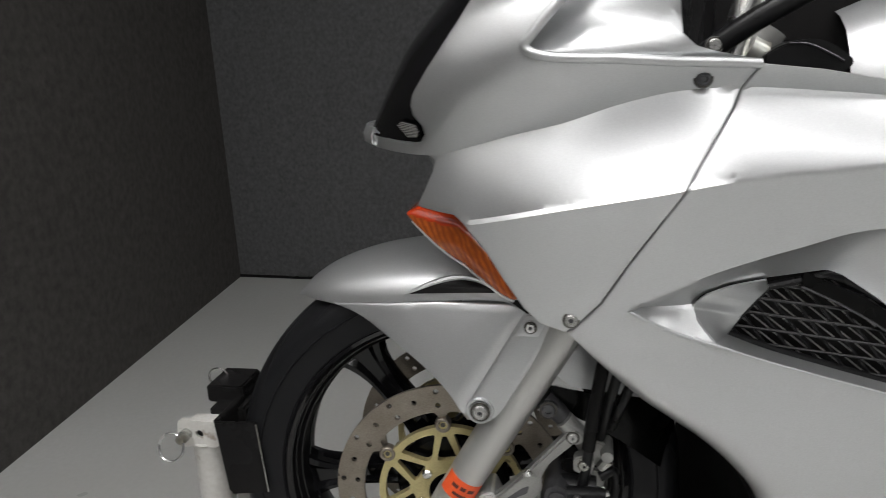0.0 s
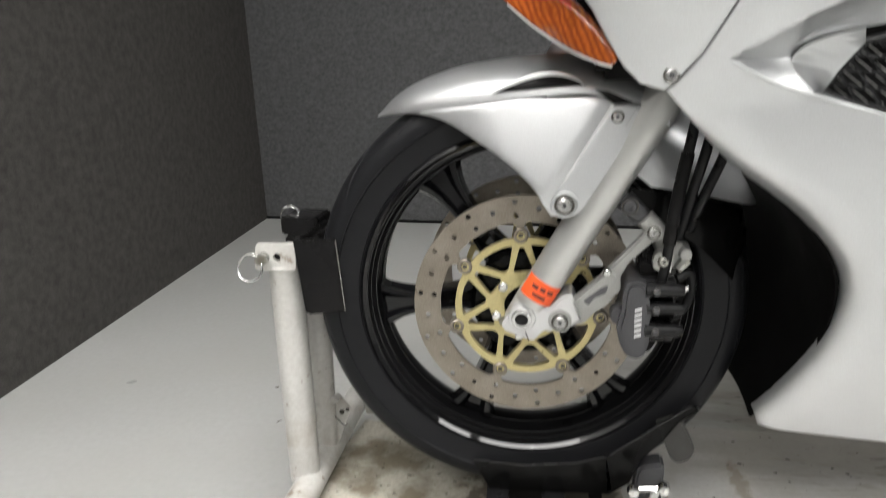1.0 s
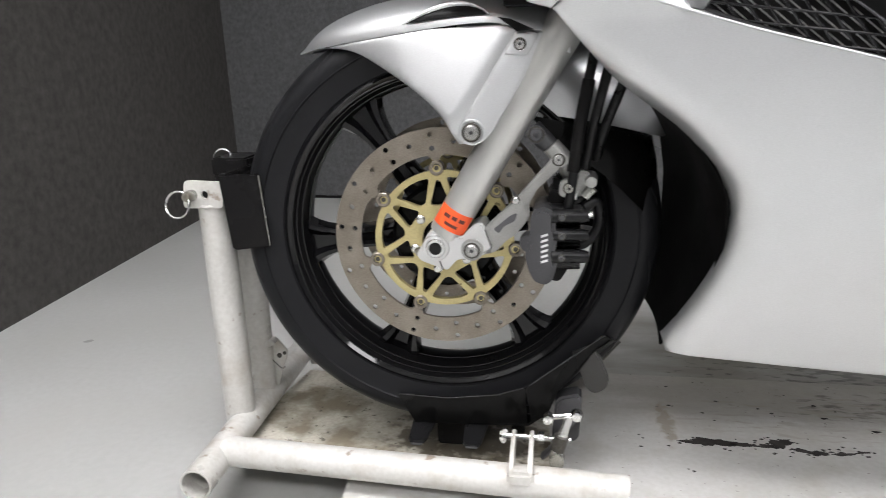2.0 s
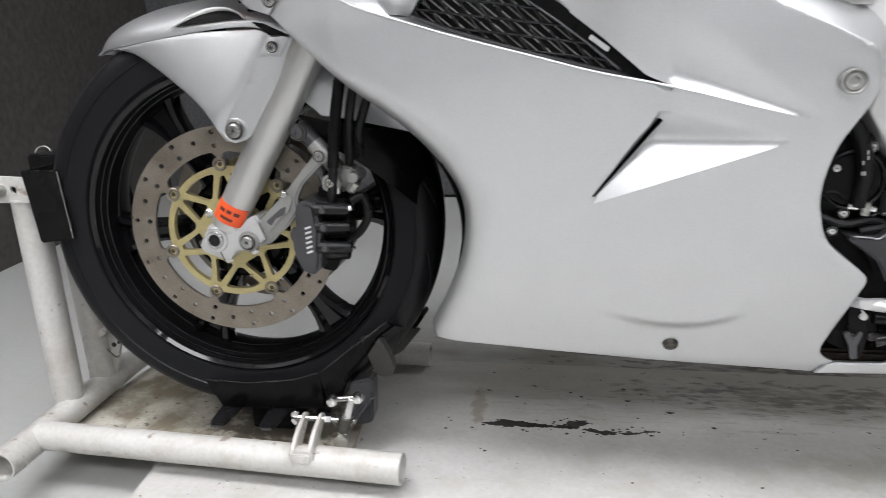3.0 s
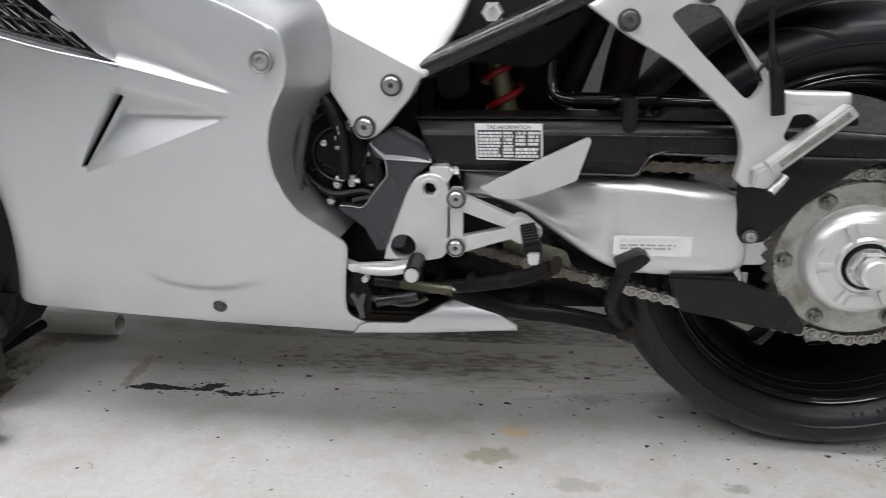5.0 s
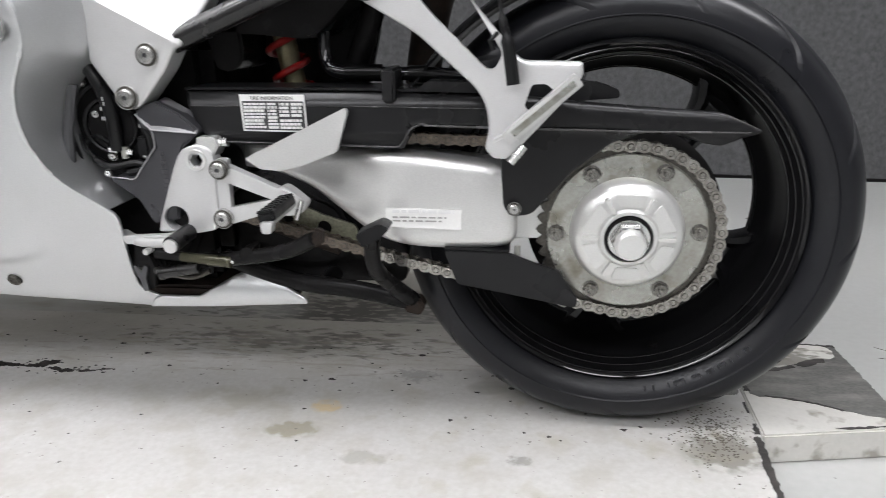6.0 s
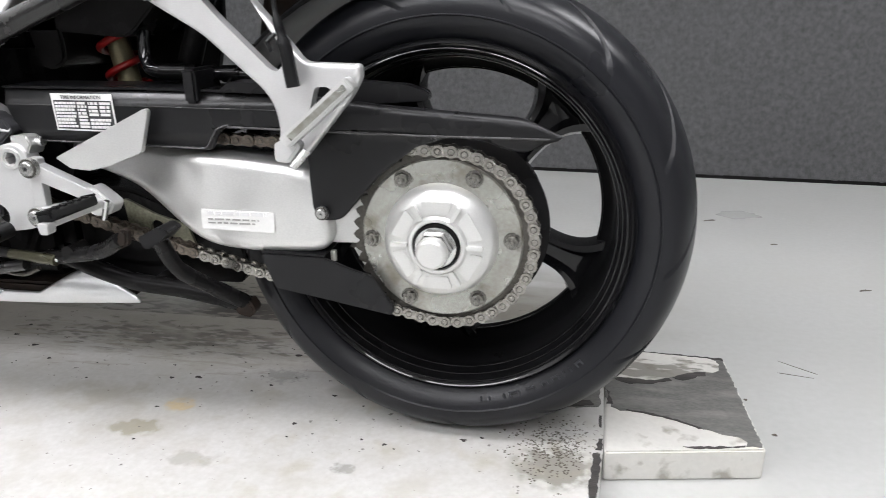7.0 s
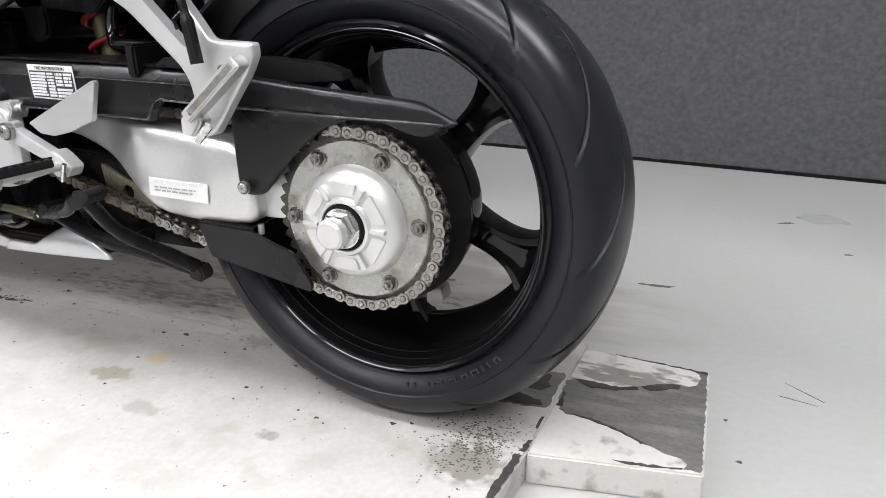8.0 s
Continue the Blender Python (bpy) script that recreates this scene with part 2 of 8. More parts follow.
# oil, grime and paint chips on the board; the first two also hold the bike's shade
stain(BOARD, (0.90, 0.26, 0), (0.85, 0.16, 1), (0.23, 0.205, 0.16), cut=0.46, scale=7, soft=0.16, strength=0.58, stretch=(0.5, 2.0, 1))
stain(BOARD, (0.90, 0.205, 0), (0.55, 0.10, 1), (0.07, 0.062, 0.05), cut=0.64, scale=42, soft=0.06, strength=0.7, stretch=(0.6, 1.8, 1))
stain(BOARD, (1.28, 0.06, 0), (0.035, 0.022, 1), (0.24, 0.225, 0.20), cut=0.48, scale=30, soft=0.15, strength=0.6)
stain(BOARD, (1.12, -0.14, 0), (0.045, 0.02, 1), (0.30, 0.285, 0.25), cut=0.5, scale=50, soft=0.1, strength=0.6)
stain(BOARD, (1.33, -0.13, 0), (0.02, 0.012, 1), (0.22, 0.21, 0.19), cut=0.5, scale=80, soft=0.1, strength=0.7)
stain(BOARD, (0.90, -0.01, 0), (0.10, 0.05, 1), (0.36, 0.34, 0.28), cut=0.52, scale=25, soft=0.12, strength=0.6)
stain(BOARD, (0.335, 0.12, 0), (0.016, 0.075, 1), (0.22, 0.17, 0.10), cut=0.50, scale=60, soft=0.1, strength=0.6)
stain(BOARD, (1.033, -0.017, 0), (0.024, 0.020, 1), (0.58, 0.40, 0.12), cut=0.45, scale=60, soft=0.12, strength=0.55)
stain(BOARD, (1.0, -0.083, 0), (0.042, 0.024, 1), (0.26, 0.235, 0.16), cut=0.42, scale=40, soft=0.08, strength=0.75)
stain(BOARD, (1.158, 0.092, 0), (0.045, 0.03, 1), (0.24, 0.23, 0.22), cut=0.5, scale=120, soft=0.1, strength=0.6)
stain(BOARD, (1.610, -0.085, 0), (0.060, 0.046, 1), (0.20, 0.19, 0.16), cut=0.42, scale=45, soft=0.10, strength=0.85)
stain(BOARD, (1.62, -0.02, 0), (0.09, 0.07, 1), (0.10, 0.09, 0.075), cut=0.66, scale=150, soft=0.03, strength=0.9, fade=0.5)
stain(BOARD, (1.40, -0.10, 0), (0.5, 0.25, 1), (0.34, 0.31, 0.22), cut=0.68, scale=18, soft=0.08, strength=0.5, fade=0.3)
stain(BOARD, (0.9, 0.0, 0), (1.6, 0.5, 1), (0.09, 0.08, 0.07), cut=0.715, scale=75, soft=0.012, strength=0.85, fade=0)
stain(BOARD, (0.9, 0.0, 0), (1.6, 0.5, 1), (0.14, 0.12, 0.10), cut=0.712, scale=130, soft=0.02, strength=0.7, fade=0)
stain(BOARD, (0.9, -0.05, 0), (1.6, 0.5, 1), (0.40, 0.385, 0.34), cut=0.60, scale=16, soft=0.10, strength=0.6, fade=0)
stain(BOARD, (0.85, 0.16, 0), (0.5, 0.10, 1), (0.30, 0.27, 0.22), cut=0.60, scale=60, soft=0.05, strength=0.5, fade=0.3, stretch=(0.3, 1.5, 1))
stain(FLOOR, (1.5, 0.5, 0), (4, 3, 2), (0.13, 0.12, 0.11), cut=0.775, scale=38, soft=0.012, strength=0.8, fade=0)
# Grime under the bike, with the bike's shadow put into the same colour.
stain(FLOOR, (0.95, 0.52, 0), (0.85, 0.30, 1), (0.21, 0.195, 0.16), cut=0.42, scale=8, soft=0.16, strength=0.85, stretch=(0.6, 1.6, 1))
stain(FLOOR, (0.95, 0.45, 0), (0.7, 0.22, 1), (0.05, 0.045, 0.04), cut=0.64, scale=45, soft=0.05, strength=0.85, stretch=(0.6, 1.6, 1))
stain(FLOOR, (0.5, 0.5, 0), (4, 3, 2), (0.42, 0.42, 0.40), cut=0.58, scale=3, soft=0.12, strength=0.6, fade=0)
PLATE_PAINT = surf("dirty_plate_paint", (0.50, 0.48, 0.42), 0.5, var=0.15, scale=9, fine=150, bump=0.1, second=(0.33, 0.31, 0.25))
stain(PLATE_PAINT, (0, 0.05, 0), (0.6, 0.3, 1), (0.15, 0.12, 0.075), cut=0.54, scale=14, soft=0.08, strength=0.8, fade=0)
stain(PLATE_PAINT, (0.02, 0.03, 0), (0.14, 0.14, 1), (0.07, 0.055, 0.035), cut=0.50, scale=45, soft=0.07, strength=0.85)
stain(PLATE_PAINT, (0, 0.05, 0), (0.6, 0.3, 1), (0.06, 0.05, 0.035), cut=0.66, scale=80, soft=0.03, strength=0.8, fade=0)
BLOCK_PAINT = surf("block_paint", (0.58, 0.57, 0.535), 0.45, var=0.08, scale=8, fine=120, bump=0.1)
stain(BLOCK_PAINT, (1.8, 0.1, 0), (0.3, 0.3, 1), (0.20, 0.18, 0.14), cut=0.62, scale=30, soft=0.06, strength=0.7, fade=0)
stain(BLOCK_PAINT, (1.78, 0.20, 0), (0.16, 0.06, 1), (0.10, 0.09, 0.07), cut=0.56, scale=55, soft=0.06, strength=0.7, stretch=(0.5, 1.5, 1))
WORN = surf("worn_wood", (0.150, 0.149, 0.140), 0.40, var=0.3, scale=9, fine=200, bump=0.06, second=(0.080, 0.079, 0.074), stretch=(0.7, 1.3, 1))
stain(WORN, (1.8, 0.1, 0), (0.3, 0.3, 1), (0.34, 0.33, 0.305), cut=0.60, scale=26, soft=0.10, strength=0.35, fade=0, stretch=(0.5, 1.6, 1))
SPECK = surf("brown_speck", (0.13, 0.115, 0.09), 0.6, var=0.4, scale=60, fine=400, bump=0.05, second=(0.06, 0.052, 0.042), spec=0.3)
CHIP = surf("bare_dark_wood", (0.020, 0.018, 0.018), 0.6, var=0.4, scale=60, fine=400, bump=0.1, second=(0.045, 0.038, 0.034), spec=0.3)
WORN_DARK = surf("worn_dark_wood", (0.022, 0.021, 0.021), 0.55, var=0.4, scale=30, fine=250, bump=0.12, second=(0.06, 0.055, 0.05), stretch=(0.5, 2, 1))


# ---- mesh helpers ----
def part(name, bm, material, parent=None, label="", m=None, angle=35, recalc=True):
    """Links a bmesh as one mesh object, under a thing or a part."""
    if recalc:
        bmesh.ops.recalc_face_normals(bm, faces=bm.faces)
    me = bpy.data.meshes.new(name)
    bm.to_mesh(me)
    bm.free()
    me.materials.append(material)
    me.polygons.foreach_set("use_smooth", [True] * len(me.polygons))
    me.set_sharp_from_angle(angle=radians(angle))
    ob = new(name, me)
    if m is not None:
        ob.matrix_basis = m
    if parent is not None:
        ob.parent = parent
    if label:
        ob["label"] = label
    return ob


def again(ob, m):
    """The same mesh once more under the same parent."""
    o = new(ob.name.split(".")[0], ob.data)
    o.matrix_basis, o.parent = m, ob.parent
    if ob.get("label"):
        o["label"] = ob["label"]
    return o


def table(tab, v):
    if v <= tab[0][0]:
        return tab[0][1]
    for (a, p), (b, q) in zip(tab, tab[1:]):
        if v <= b:
            return p + (q - p) * (v - a) / (b - a)
    return tab[-1][1]


def smooth_table(tab, v):
    """Piecewise Hermite through a table."""
    if v <= tab[0][0]:
        return tab[0][1]
    if v >= tab[-1][0]:
        return tab[-1][1]
    for i in range(len(tab) - 1):
        if v <= tab[i + 1][0]:
            break
    x0, y0 = tab[max(0, i - 1)]
    x1, y1 = tab[i]
    x2, y2 = tab[i + 1]
    x3, y3 = tab[min(len(tab) - 1, i + 2)]
    h = x2 - x1
    m1 = (y2 - y0) / (x2 - x0)
    m2 = (y3 - y1) / (x3 - x1)
    k = (v - x1) / h
    return (2*k**3 - 3*k*k + 1) * y1 + (k**3 - 2*k*k + k) * h * m1 + (-2*k**3 + 3*k*k) * y2 + (k**3 - k*k) * h * m2


def rounded(poly, r, n=3):
    """The polygon with its corners rounded by r (r may be a list, one a corner)."""
    out = []
    k = len(poly)
    for i, p in enumerate(poly):
        a, b, c = Vector(poly[i - 1]), Vector(p), Vector(poly[(i + 1) % k])
        d = r[i] if isinstance(r, (list, tuple)) else r
        e1, e2 = (a - b), (c - b)
        d1, d2 = min(d, e1.length * 0.45), min(d, e2.length * 0.45)
        if d <= 0:
            out.append(tuple(b))
            continue
        s, t = b + e1.normalized() * d1, b + e2.normalized() * d2
        for j in range(n + 1):
            u = j / n
            q = s * (1 - u) ** 2 + b * 2 * u * (1 - u) + t * u * u
            out.append(tuple(q))
    return out


def spline(pts, n=6, closed=False):
    """A Catmull-Rom line through points of any dimension."""
    v = [Vector(p) for p in pts]
    out = []
    k = len(v)
    for i in range(k if closed else k - 1):
        p0 = v[i - 1] if (closed or i > 0) else v[0] * 2 - v[1]
        p1, p2 = v[i], v[(i + 1) % k]
        p3 = v[(i + 2) % k] if (closed or i + 2 < k) else v[-1] * 2 - v[-2]
        for j in range(n):
            u = j / n
            out.append(tuple(0.5 * (2 * p1 + (p2 - p0) * u + (2 * p0 - 5 * p1 + 4 * p2 - p3) * u * u + (3 * p1 - p0 - 3 * p2 + p3) * u ** 3)))
    if not closed:
        out.append(tuple(v[-1]))
    return out


def circle(x, z, r, n=16, a0=0.0):
    return [(x + r * math.cos(a0 + 2 * math.pi * i / n), z + r * math.sin(a0 + 2 * math.pi * i / n)) for i in range(n)]


def inside(poly, pts):
    """Which of the points (n x 2) lie in the polygon."""
    p = np.array(poly)
    x, z = pts[:, 0], pts[:, 1]
    res = np.zeros(len(pts), bool)
    j = len(p) - 1
    for i in range(len(p)):
        xi, zi, xj, zj = p[i, 0], p[i, 1], p[j, 0], p[j, 1]
        hit = ((zi > z) != (zj > z)) & (x < (xj - xi) * (z - zi) / (zj - zi + 1e-12) + xi)
        res ^= hit
        j = i
    return res


def border_distance(poly, pts):
    p = np.array(poly)
    q = np.roll(p, -1, axis=0)
    best = np.full(len(pts), 9.0)
    for a, b in zip(p, q):
        d = b - a
        k = np.clip(((pts - a) @ d) / (d @ d + 1e-15), 0, 1)
        best = np.minimum(best, np.linalg.norm(pts - (a + k[:, None] * d), axis=1))
    return best


def resample(poly, step):
    out = []
    for i, p in enumerate(poly):
        a, b = np.array(p), np.array(poly[(i + 1) % len(poly)])
        n = max(1, int(np.linalg.norm(b - a) / step))
        for j in range(n):
            out.append(tuple(a + (b - a) * j / n))
    return out


def fill(outer, holes=(), grid=0.0, lines=(), rings=()):
    """Triangles of a polygon with holes in the plane; grid: spacing of inner points; lines: inner crease lines; rings: insets of the border."""
    from mathutils import geometry
    pts, edges = [], []
    for loop in (outer, *holes):
        s = len(pts)
        pts += [tuple(p) for p in loop]
        edges += [(s + i, s + (i + 1) % len(loop)) for i in range(len(loop))]
    for line in lines:
        s = len(pts)
        pts += [tuple(p) for p in line]
        edges += [(s + i, s + i + 1) for i in range(len(line) - 1)]
    nborder = len(pts)
    extra = []
    if grid:
        o = np.array(outer)
        xs = np.arange(o[:, 0].min(), o[:, 0].max(), grid)
        zs = np.arange(o[:, 1].min(), o[:, 1].max(), grid * 0.9)
        gx = np.array([(x + (0.5 * grid if k % 2 else 0), z) for k, z in enumerate(zs) for x in xs])
        ok = inside(outer, gx)
        for loop in (outer, *holes):
            ok &= border_distance(loop, gx) > max([grid * 0.5, *[r + grid * 0.3 for r in rings]])
        for h in holes:
            ok &= ~inside(h, gx)
        extra = [tuple(p) for p in gx[ok]]
        for ring in rings:
            for loop in (outer,):
                q = np.array(loop)
                t = np.roll(q, -1, axis=0) - np.roll(q, 1, axis=0)
                t /= np.linalg.norm(t, axis=1)[:, None] + 1e-12
                nrm = np.stack([-t[:, 1], t[:, 0]], 1)
                area = np.sum(q[:, 0] * np.roll(q[:, 1], -1) - np.roll(q[:, 0], -1) * q[:, 1])
                ins = q + nrm * ring * (1 if area > 0 else -1)
                ok = inside(loop, ins) & (border_distance(loop, ins) > ring * 0.8)
                extra += [tuple(p) for p in ins[ok]]
    allp = [Vector(p) for p in pts + extra]
    v, e, f, *_ = geometry.delaunay_2d_cdt(allp, edges, [], 0, 1e-6)
    v = np.array([tuple(p) for p in v])
    tri = np.array([t for t in f if len(t) == 3])
    c = v[tri].mean(axis=1)
    ok = inside(outer, c)
    for h in holes:
        ok &= ~inside(h, c)
    return v, tri[ok]


def sheet(outer, yfun, thick, holes=(), grid=0.0, lines=(), roll=0.0):
    """A panel with thickness over an outline in the xz plane; its outer face lies at y = yfun(x, z). roll: how far the border curls in."""
    if roll:
        outer = resample(outer, max(grid, 0.004))
    rings = (roll * 0.12, roll * 0.4, roll * 0.9) if roll else ()
    v, tri = fill(outer, holes, grid, lines, rings)
    d = border_distance(outer, v) if roll else None
    bm = bmesh.new()
    front, back = [], []
    for i, (x, z) in enumerate(v):
        y = yfun(x, z)
        if roll and d[i] < roll:
            k = 1 - d[i] / roll
            y += roll * (1 - math.sqrt(max(0.0, 1 - k * k))) * 0.8
        front.append(bm.verts.new((x, y, z)))
        back.append(bm.verts.new((x, yfun(x, z) + thick + (roll * 0.8 if roll else 0), z)))
    count = {}
    for a, b, c in tri:
        bm.faces.new((front[a], front[b], front[c]))
        bm.faces.new((back[c], back[b], back[a]))
        for p, q in ((a, b), (b, c), (c, a)):
            count[(p, q)] = 1
    for p, q in list(count):
        if (q, p) not in count:
            bm.faces.new((front[q], front[p], back[p], back[q]))
    loose = [w for w in bm.verts if not w.link_faces]
    bmesh.ops.delete(bm, geom=loose, context="VERTS")
    return bm


def plate(poly, y0, y1, bevel=0.002, holes=(), seg=2):
    """A flat plate from an outline in the xz plane, between two depths, with eased edges."""
    if holes:
        return sheet(poly, lambda x, z: y0, y1 - y0, holes=holes)
    bm = bmesh.new()
    vs = [bm.verts.new((x, y0, z)) for x, z in poly]
    f = bm.faces.new(vs)
    g = bmesh.ops.extrude_face_region(bm, geom=[f])
    bmesh.ops.translate(bm, vec=(0, y1 - y0, 0), verts=[w for w in g["geom"] if isinstance(w, bmesh.types.BMVert)])
    bmesh.ops.recalc_face_normals(bm, faces=bm.faces)
    if bevel:
        bmesh.ops.bevel(bm, geom=[e for e in bm.edges if e.calc_face_angle(0) > 0.6], offset=bevel, segments=seg, affect="EDGES", clamp_overlap=True)
    bmesh.ops.triangulate(bm, faces=[q for q in bm.faces if len(q.verts) > 4])
    return bm


def box(x0, x1, y0, y1, z0, z1, bevel=0.002):
    return plate([(x0, z0), (x1, z0), (x1, z1), (x0, z1)], y0, y1, bevel)


def tube(pts, r, n=12, closed=False, wall=0.0, flat=1.0):
    """A round bar along a line; r may be a list. wall: open ends with that wall thickness."""
    v = [Vector(p) for p in pts]
    k = len(v)
    rad = r if isinstance(r, (list, tuple)) else [r] * k
    bm = bmesh.new()
    up = None
    loops, inner = [], []
    for i in range(k):
        a = v[i - 1] if (i > 0 or closed) else v[i]
        b = v[(i + 1) % k] if (i + 1 < k or closed) else v[i]
        d = (b - a).normalized()
        if up is None:
            up = d.orthogonal().normalized() if abs(d.y) > 0.95 else (Vector((0, 1, 0)) - d * d.y).normalized()
        up = (up - d * up.dot(d)).normalized()
        side = d.cross(up)
        loops.append([bm.verts.new(v[i] + (up * math.cos(2 * math.pi * j / n) * flat + side * math.sin(2 * math.pi * j / n)) * rad[i]) for j in range(n)])
        if wall:
            inner.append([bm.verts.new(v[i] + (up * math.cos(2 * math.pi * j / n) + side * math.sin(2 * math.pi * j / n)) * (rad[i] - wall)) for j in range(n)])
    for i in range(k if closed else k - 1):
        p, q = loops[i], loops[(i + 1) % k]
        for j in range(n):
            bm.faces.new((p[j], p[(j + 1) % n], q[(j + 1) % n], q[j]))
    if wall:
        for i in range(k - 1):
            p, q = inner[i], inner[i + 1]
            for j in range(n):
                bm.faces.new((q[j], q[(j + 1) % n], p[(j + 1) % n], p[j]))
        for e in (0, -1):
            for j in range(n):
                bm.faces.new((loops[e][j], loops[e][(j + 1) % n], inner[e][(j + 1) % n], inner[e][j]))
    elif not closed:
        bm.faces.new(loops[0])
        bm.faces.new(loops[-1])
    return bm


def lathe(profile, n=48, closed=False):
    """Turns a profile of (radius, y) round the y axis."""
    bm = bmesh.new()
    rows = []
    for r, y in profile:
        if r < 1e-6:
            rows.append([bm.verts.new((0, y, 0))])
        else:
            rows.append([bm.verts.new((r * math.cos(2 * math.pi * j / n), y, r * math.sin(2 * math.pi * j / n))) for j in range(n)])
    pairs = list(zip(rows, rows[1:])) + ([(rows[-1], rows[0])] if closed else [])
    for p, q in pairs:
        for j in range(n):
            k = (j + 1) % n
            if len(p) == 1 and len(q) == 1:
                continue
            if len(p) == 1:
                bm.faces.new((p[0], q[j], q[k]))
            elif len(q) == 1:
                bm.faces.new((p[j], p[k], q[0]))
            else:
                bm.faces.new((p[j], p[k], q[k], q[j]))
    return bm


def grid_mesh(rows, closed=False):
    """Quads over rows of points."""
    bm = bmesh.new()
    vs = [[bm.verts.new(p) for p in row] for row in rows]
    for a, b in zip(vs, vs[1:]):
        m = len(a)
        for j in range(m if closed else m - 1):
            bm.faces.new((a[j], a[(j + 1) % m], b[(j + 1) % m], b[j]))
    return bm


def thicken(bm, t):
    bmesh.ops.recalc_face_normals(bm, faces=bm.faces)
    bmesh.ops.solidify(bm, geom=bm.faces[:], thickness=t)
    return bm


def join(*bms):
    """Several bmeshes as one."""
    out = bms[0]
    for b in bms[1:]:
        me = bpy.data.meshes.new("tmp")
        b.to_mesh(me)
        b.free()
        out.from_mesh(me)
        bpy.data.meshes.remove(me)
    return out


def moved(bm, m):
    bmesh.ops.transform(bm, matrix=m, verts=bm.verts)
    return bm


BOLTS = {}


def bolt(parent, x, y, z, r, material=None, name="bolt", socket=0.5, label=""):
    """A socket-head bolt whose head faces the near side (-y)."""
    material = material or CHROME
    key = (material.name, round(socket, 2))
    if key not in BOLTS:
        prof = [(socket * 0.6, -0.16), (socket * 0.62, -0.40), (0.60, -0.39), (0.72, -0.28), (0.76, -0.04), (0.80, -0.01), (0.94, -0.01), (1.0, -0.03), (1.0, 0.5), (0, 0.5)]
        bm = lathe(prof, 20)
        n = len(bm.faces)
        bm = join(bm, lathe([(0, -0.20), (socket * 0.61, -0.20), (socket * 0.61, 0.0), (0, 0.0)], 6))
        bm.faces.ensure_lookup_table()
        for i, f in enumerate(bm.faces):
            c = f.calc_center_median()
            # The groove ring gets a dark steel: its recess shade put into the colour.
            f.material_index = 1 if i >= n else (2 if 0.77 < math.hypot(c.x, c.z) < 0.95 and c.y < 0.1 else 0)
        BOLTS[key] = part(name, bm, material, parent, label)
        BOLTS[key].data.materials.append(GREY_ALLOY)
        BOLTS[key].data.materials.append(OILY)
        ob = BOLTS[key]
    else:
        ob = new(name, BOLTS[key].data)
        ob.parent = parent
        if label:
            ob["label"] = label
    ob.matrix_basis = Matrix.Translation((x, y, z)) @ Matrix.Rotation(random.uniform(0, 6), 4, "Y") @ Matrix.Diagonal((r, r, r, 1))
    return ob


def bars(x0, x1, z0, z1, y, rows, gaps=0.25, seed=1, fill_to=(0.5, 1.0)):
    """Rows of short raised bars that stand for small print."""
    rnd = random.Random(seed)
    bm = bmesh.new()
    h = (z1 - z0) / rows
    for i in range(rows):
        z = z1 - (i + 0.5) * h
        x = x0
        end = x0 + (x1 - x0) * rnd.uniform(*fill_to)
        while x < end:
            w = min(rnd.uniform(0.06, 0.2) * (x1 - x0), end - x)
            if w > 0.001:
                t = h * (0.5 - gaps / 2)
                vs = [bm.verts.new(p) for p in ((x, y, z - t), (x + w, y, z - t), (x + w, y, z + t), (x, y, z + t))]
                bm.faces.new(vs)
            x += w + 0.03 * (x1 - x0)
    g = bmesh.ops.extrude_face_region(bm, geom=bm.faces[:])
    bmesh.ops.translate(bm, vec=(0, 0.0006, 0), verts=[w for w in g["geom"] if isinstance(w, bmesh.types.BMVert)])
    return bm


def lettering(text, size, parent, material, m, name="lettering"):
    """Flat letters in the built-in font, as a mesh."""
    cu = bpy.data.curves.new("letters", "FONT")
    cu.body, cu.size, cu.extrude = text, size, 0.0002
    cu.align_x = "CENTER"
    tmp = bpy.data.objects.new("letters", cu)
    scene.collection.objects.link(tmp)
    bpy.context.view_layer.update()
    me = bpy.data.meshes.new_from_object(tmp)
    bpy.data.objects.remove(tmp)
    me.materials.clear()
    me.materials.append(material)
    ob = new(name, me)
    ob.matrix_basis, ob.parent = m, parent
    return ob


# ---- the booth: floor, felt-covered walls, ceiling, lamps ----
def flat_prism(plan, z0, z1, bevel=0.0):
    """A prism over a plan outline."""
    bm = bmesh.new()
    f = bm.faces.new([bm.verts.new((x, y, z0)) for x, y in plan])
    g = bmesh.ops.extrude_face_region(bm, geom=[f])
    bmesh.ops.translate(bm, vec=(0, 0, z1 - z0), verts=[w for w in g["geom"] if isinstance(w, bmesh.types.BMVert)])
    bmesh.ops.recalc_face_normals(bm, faces=bm.faces)
    if bevel:
        bmesh.ops.bevel(bm, geom=bm.edges[:], offset=bevel, segments=2, affect="EDGES", clamp_overlap=True)
    return bm


CORNER = Vector((-1.425, 2.168))
ALONG = Vector((math.cos(radians(-4.7)), math.sin(radians(-4.7))))


SKEW = Vector((0.091, -0.996))


def at_room(u, v):
    p = CORNER + ALONG * u + SKEW * v
    return (p.x, p.y)


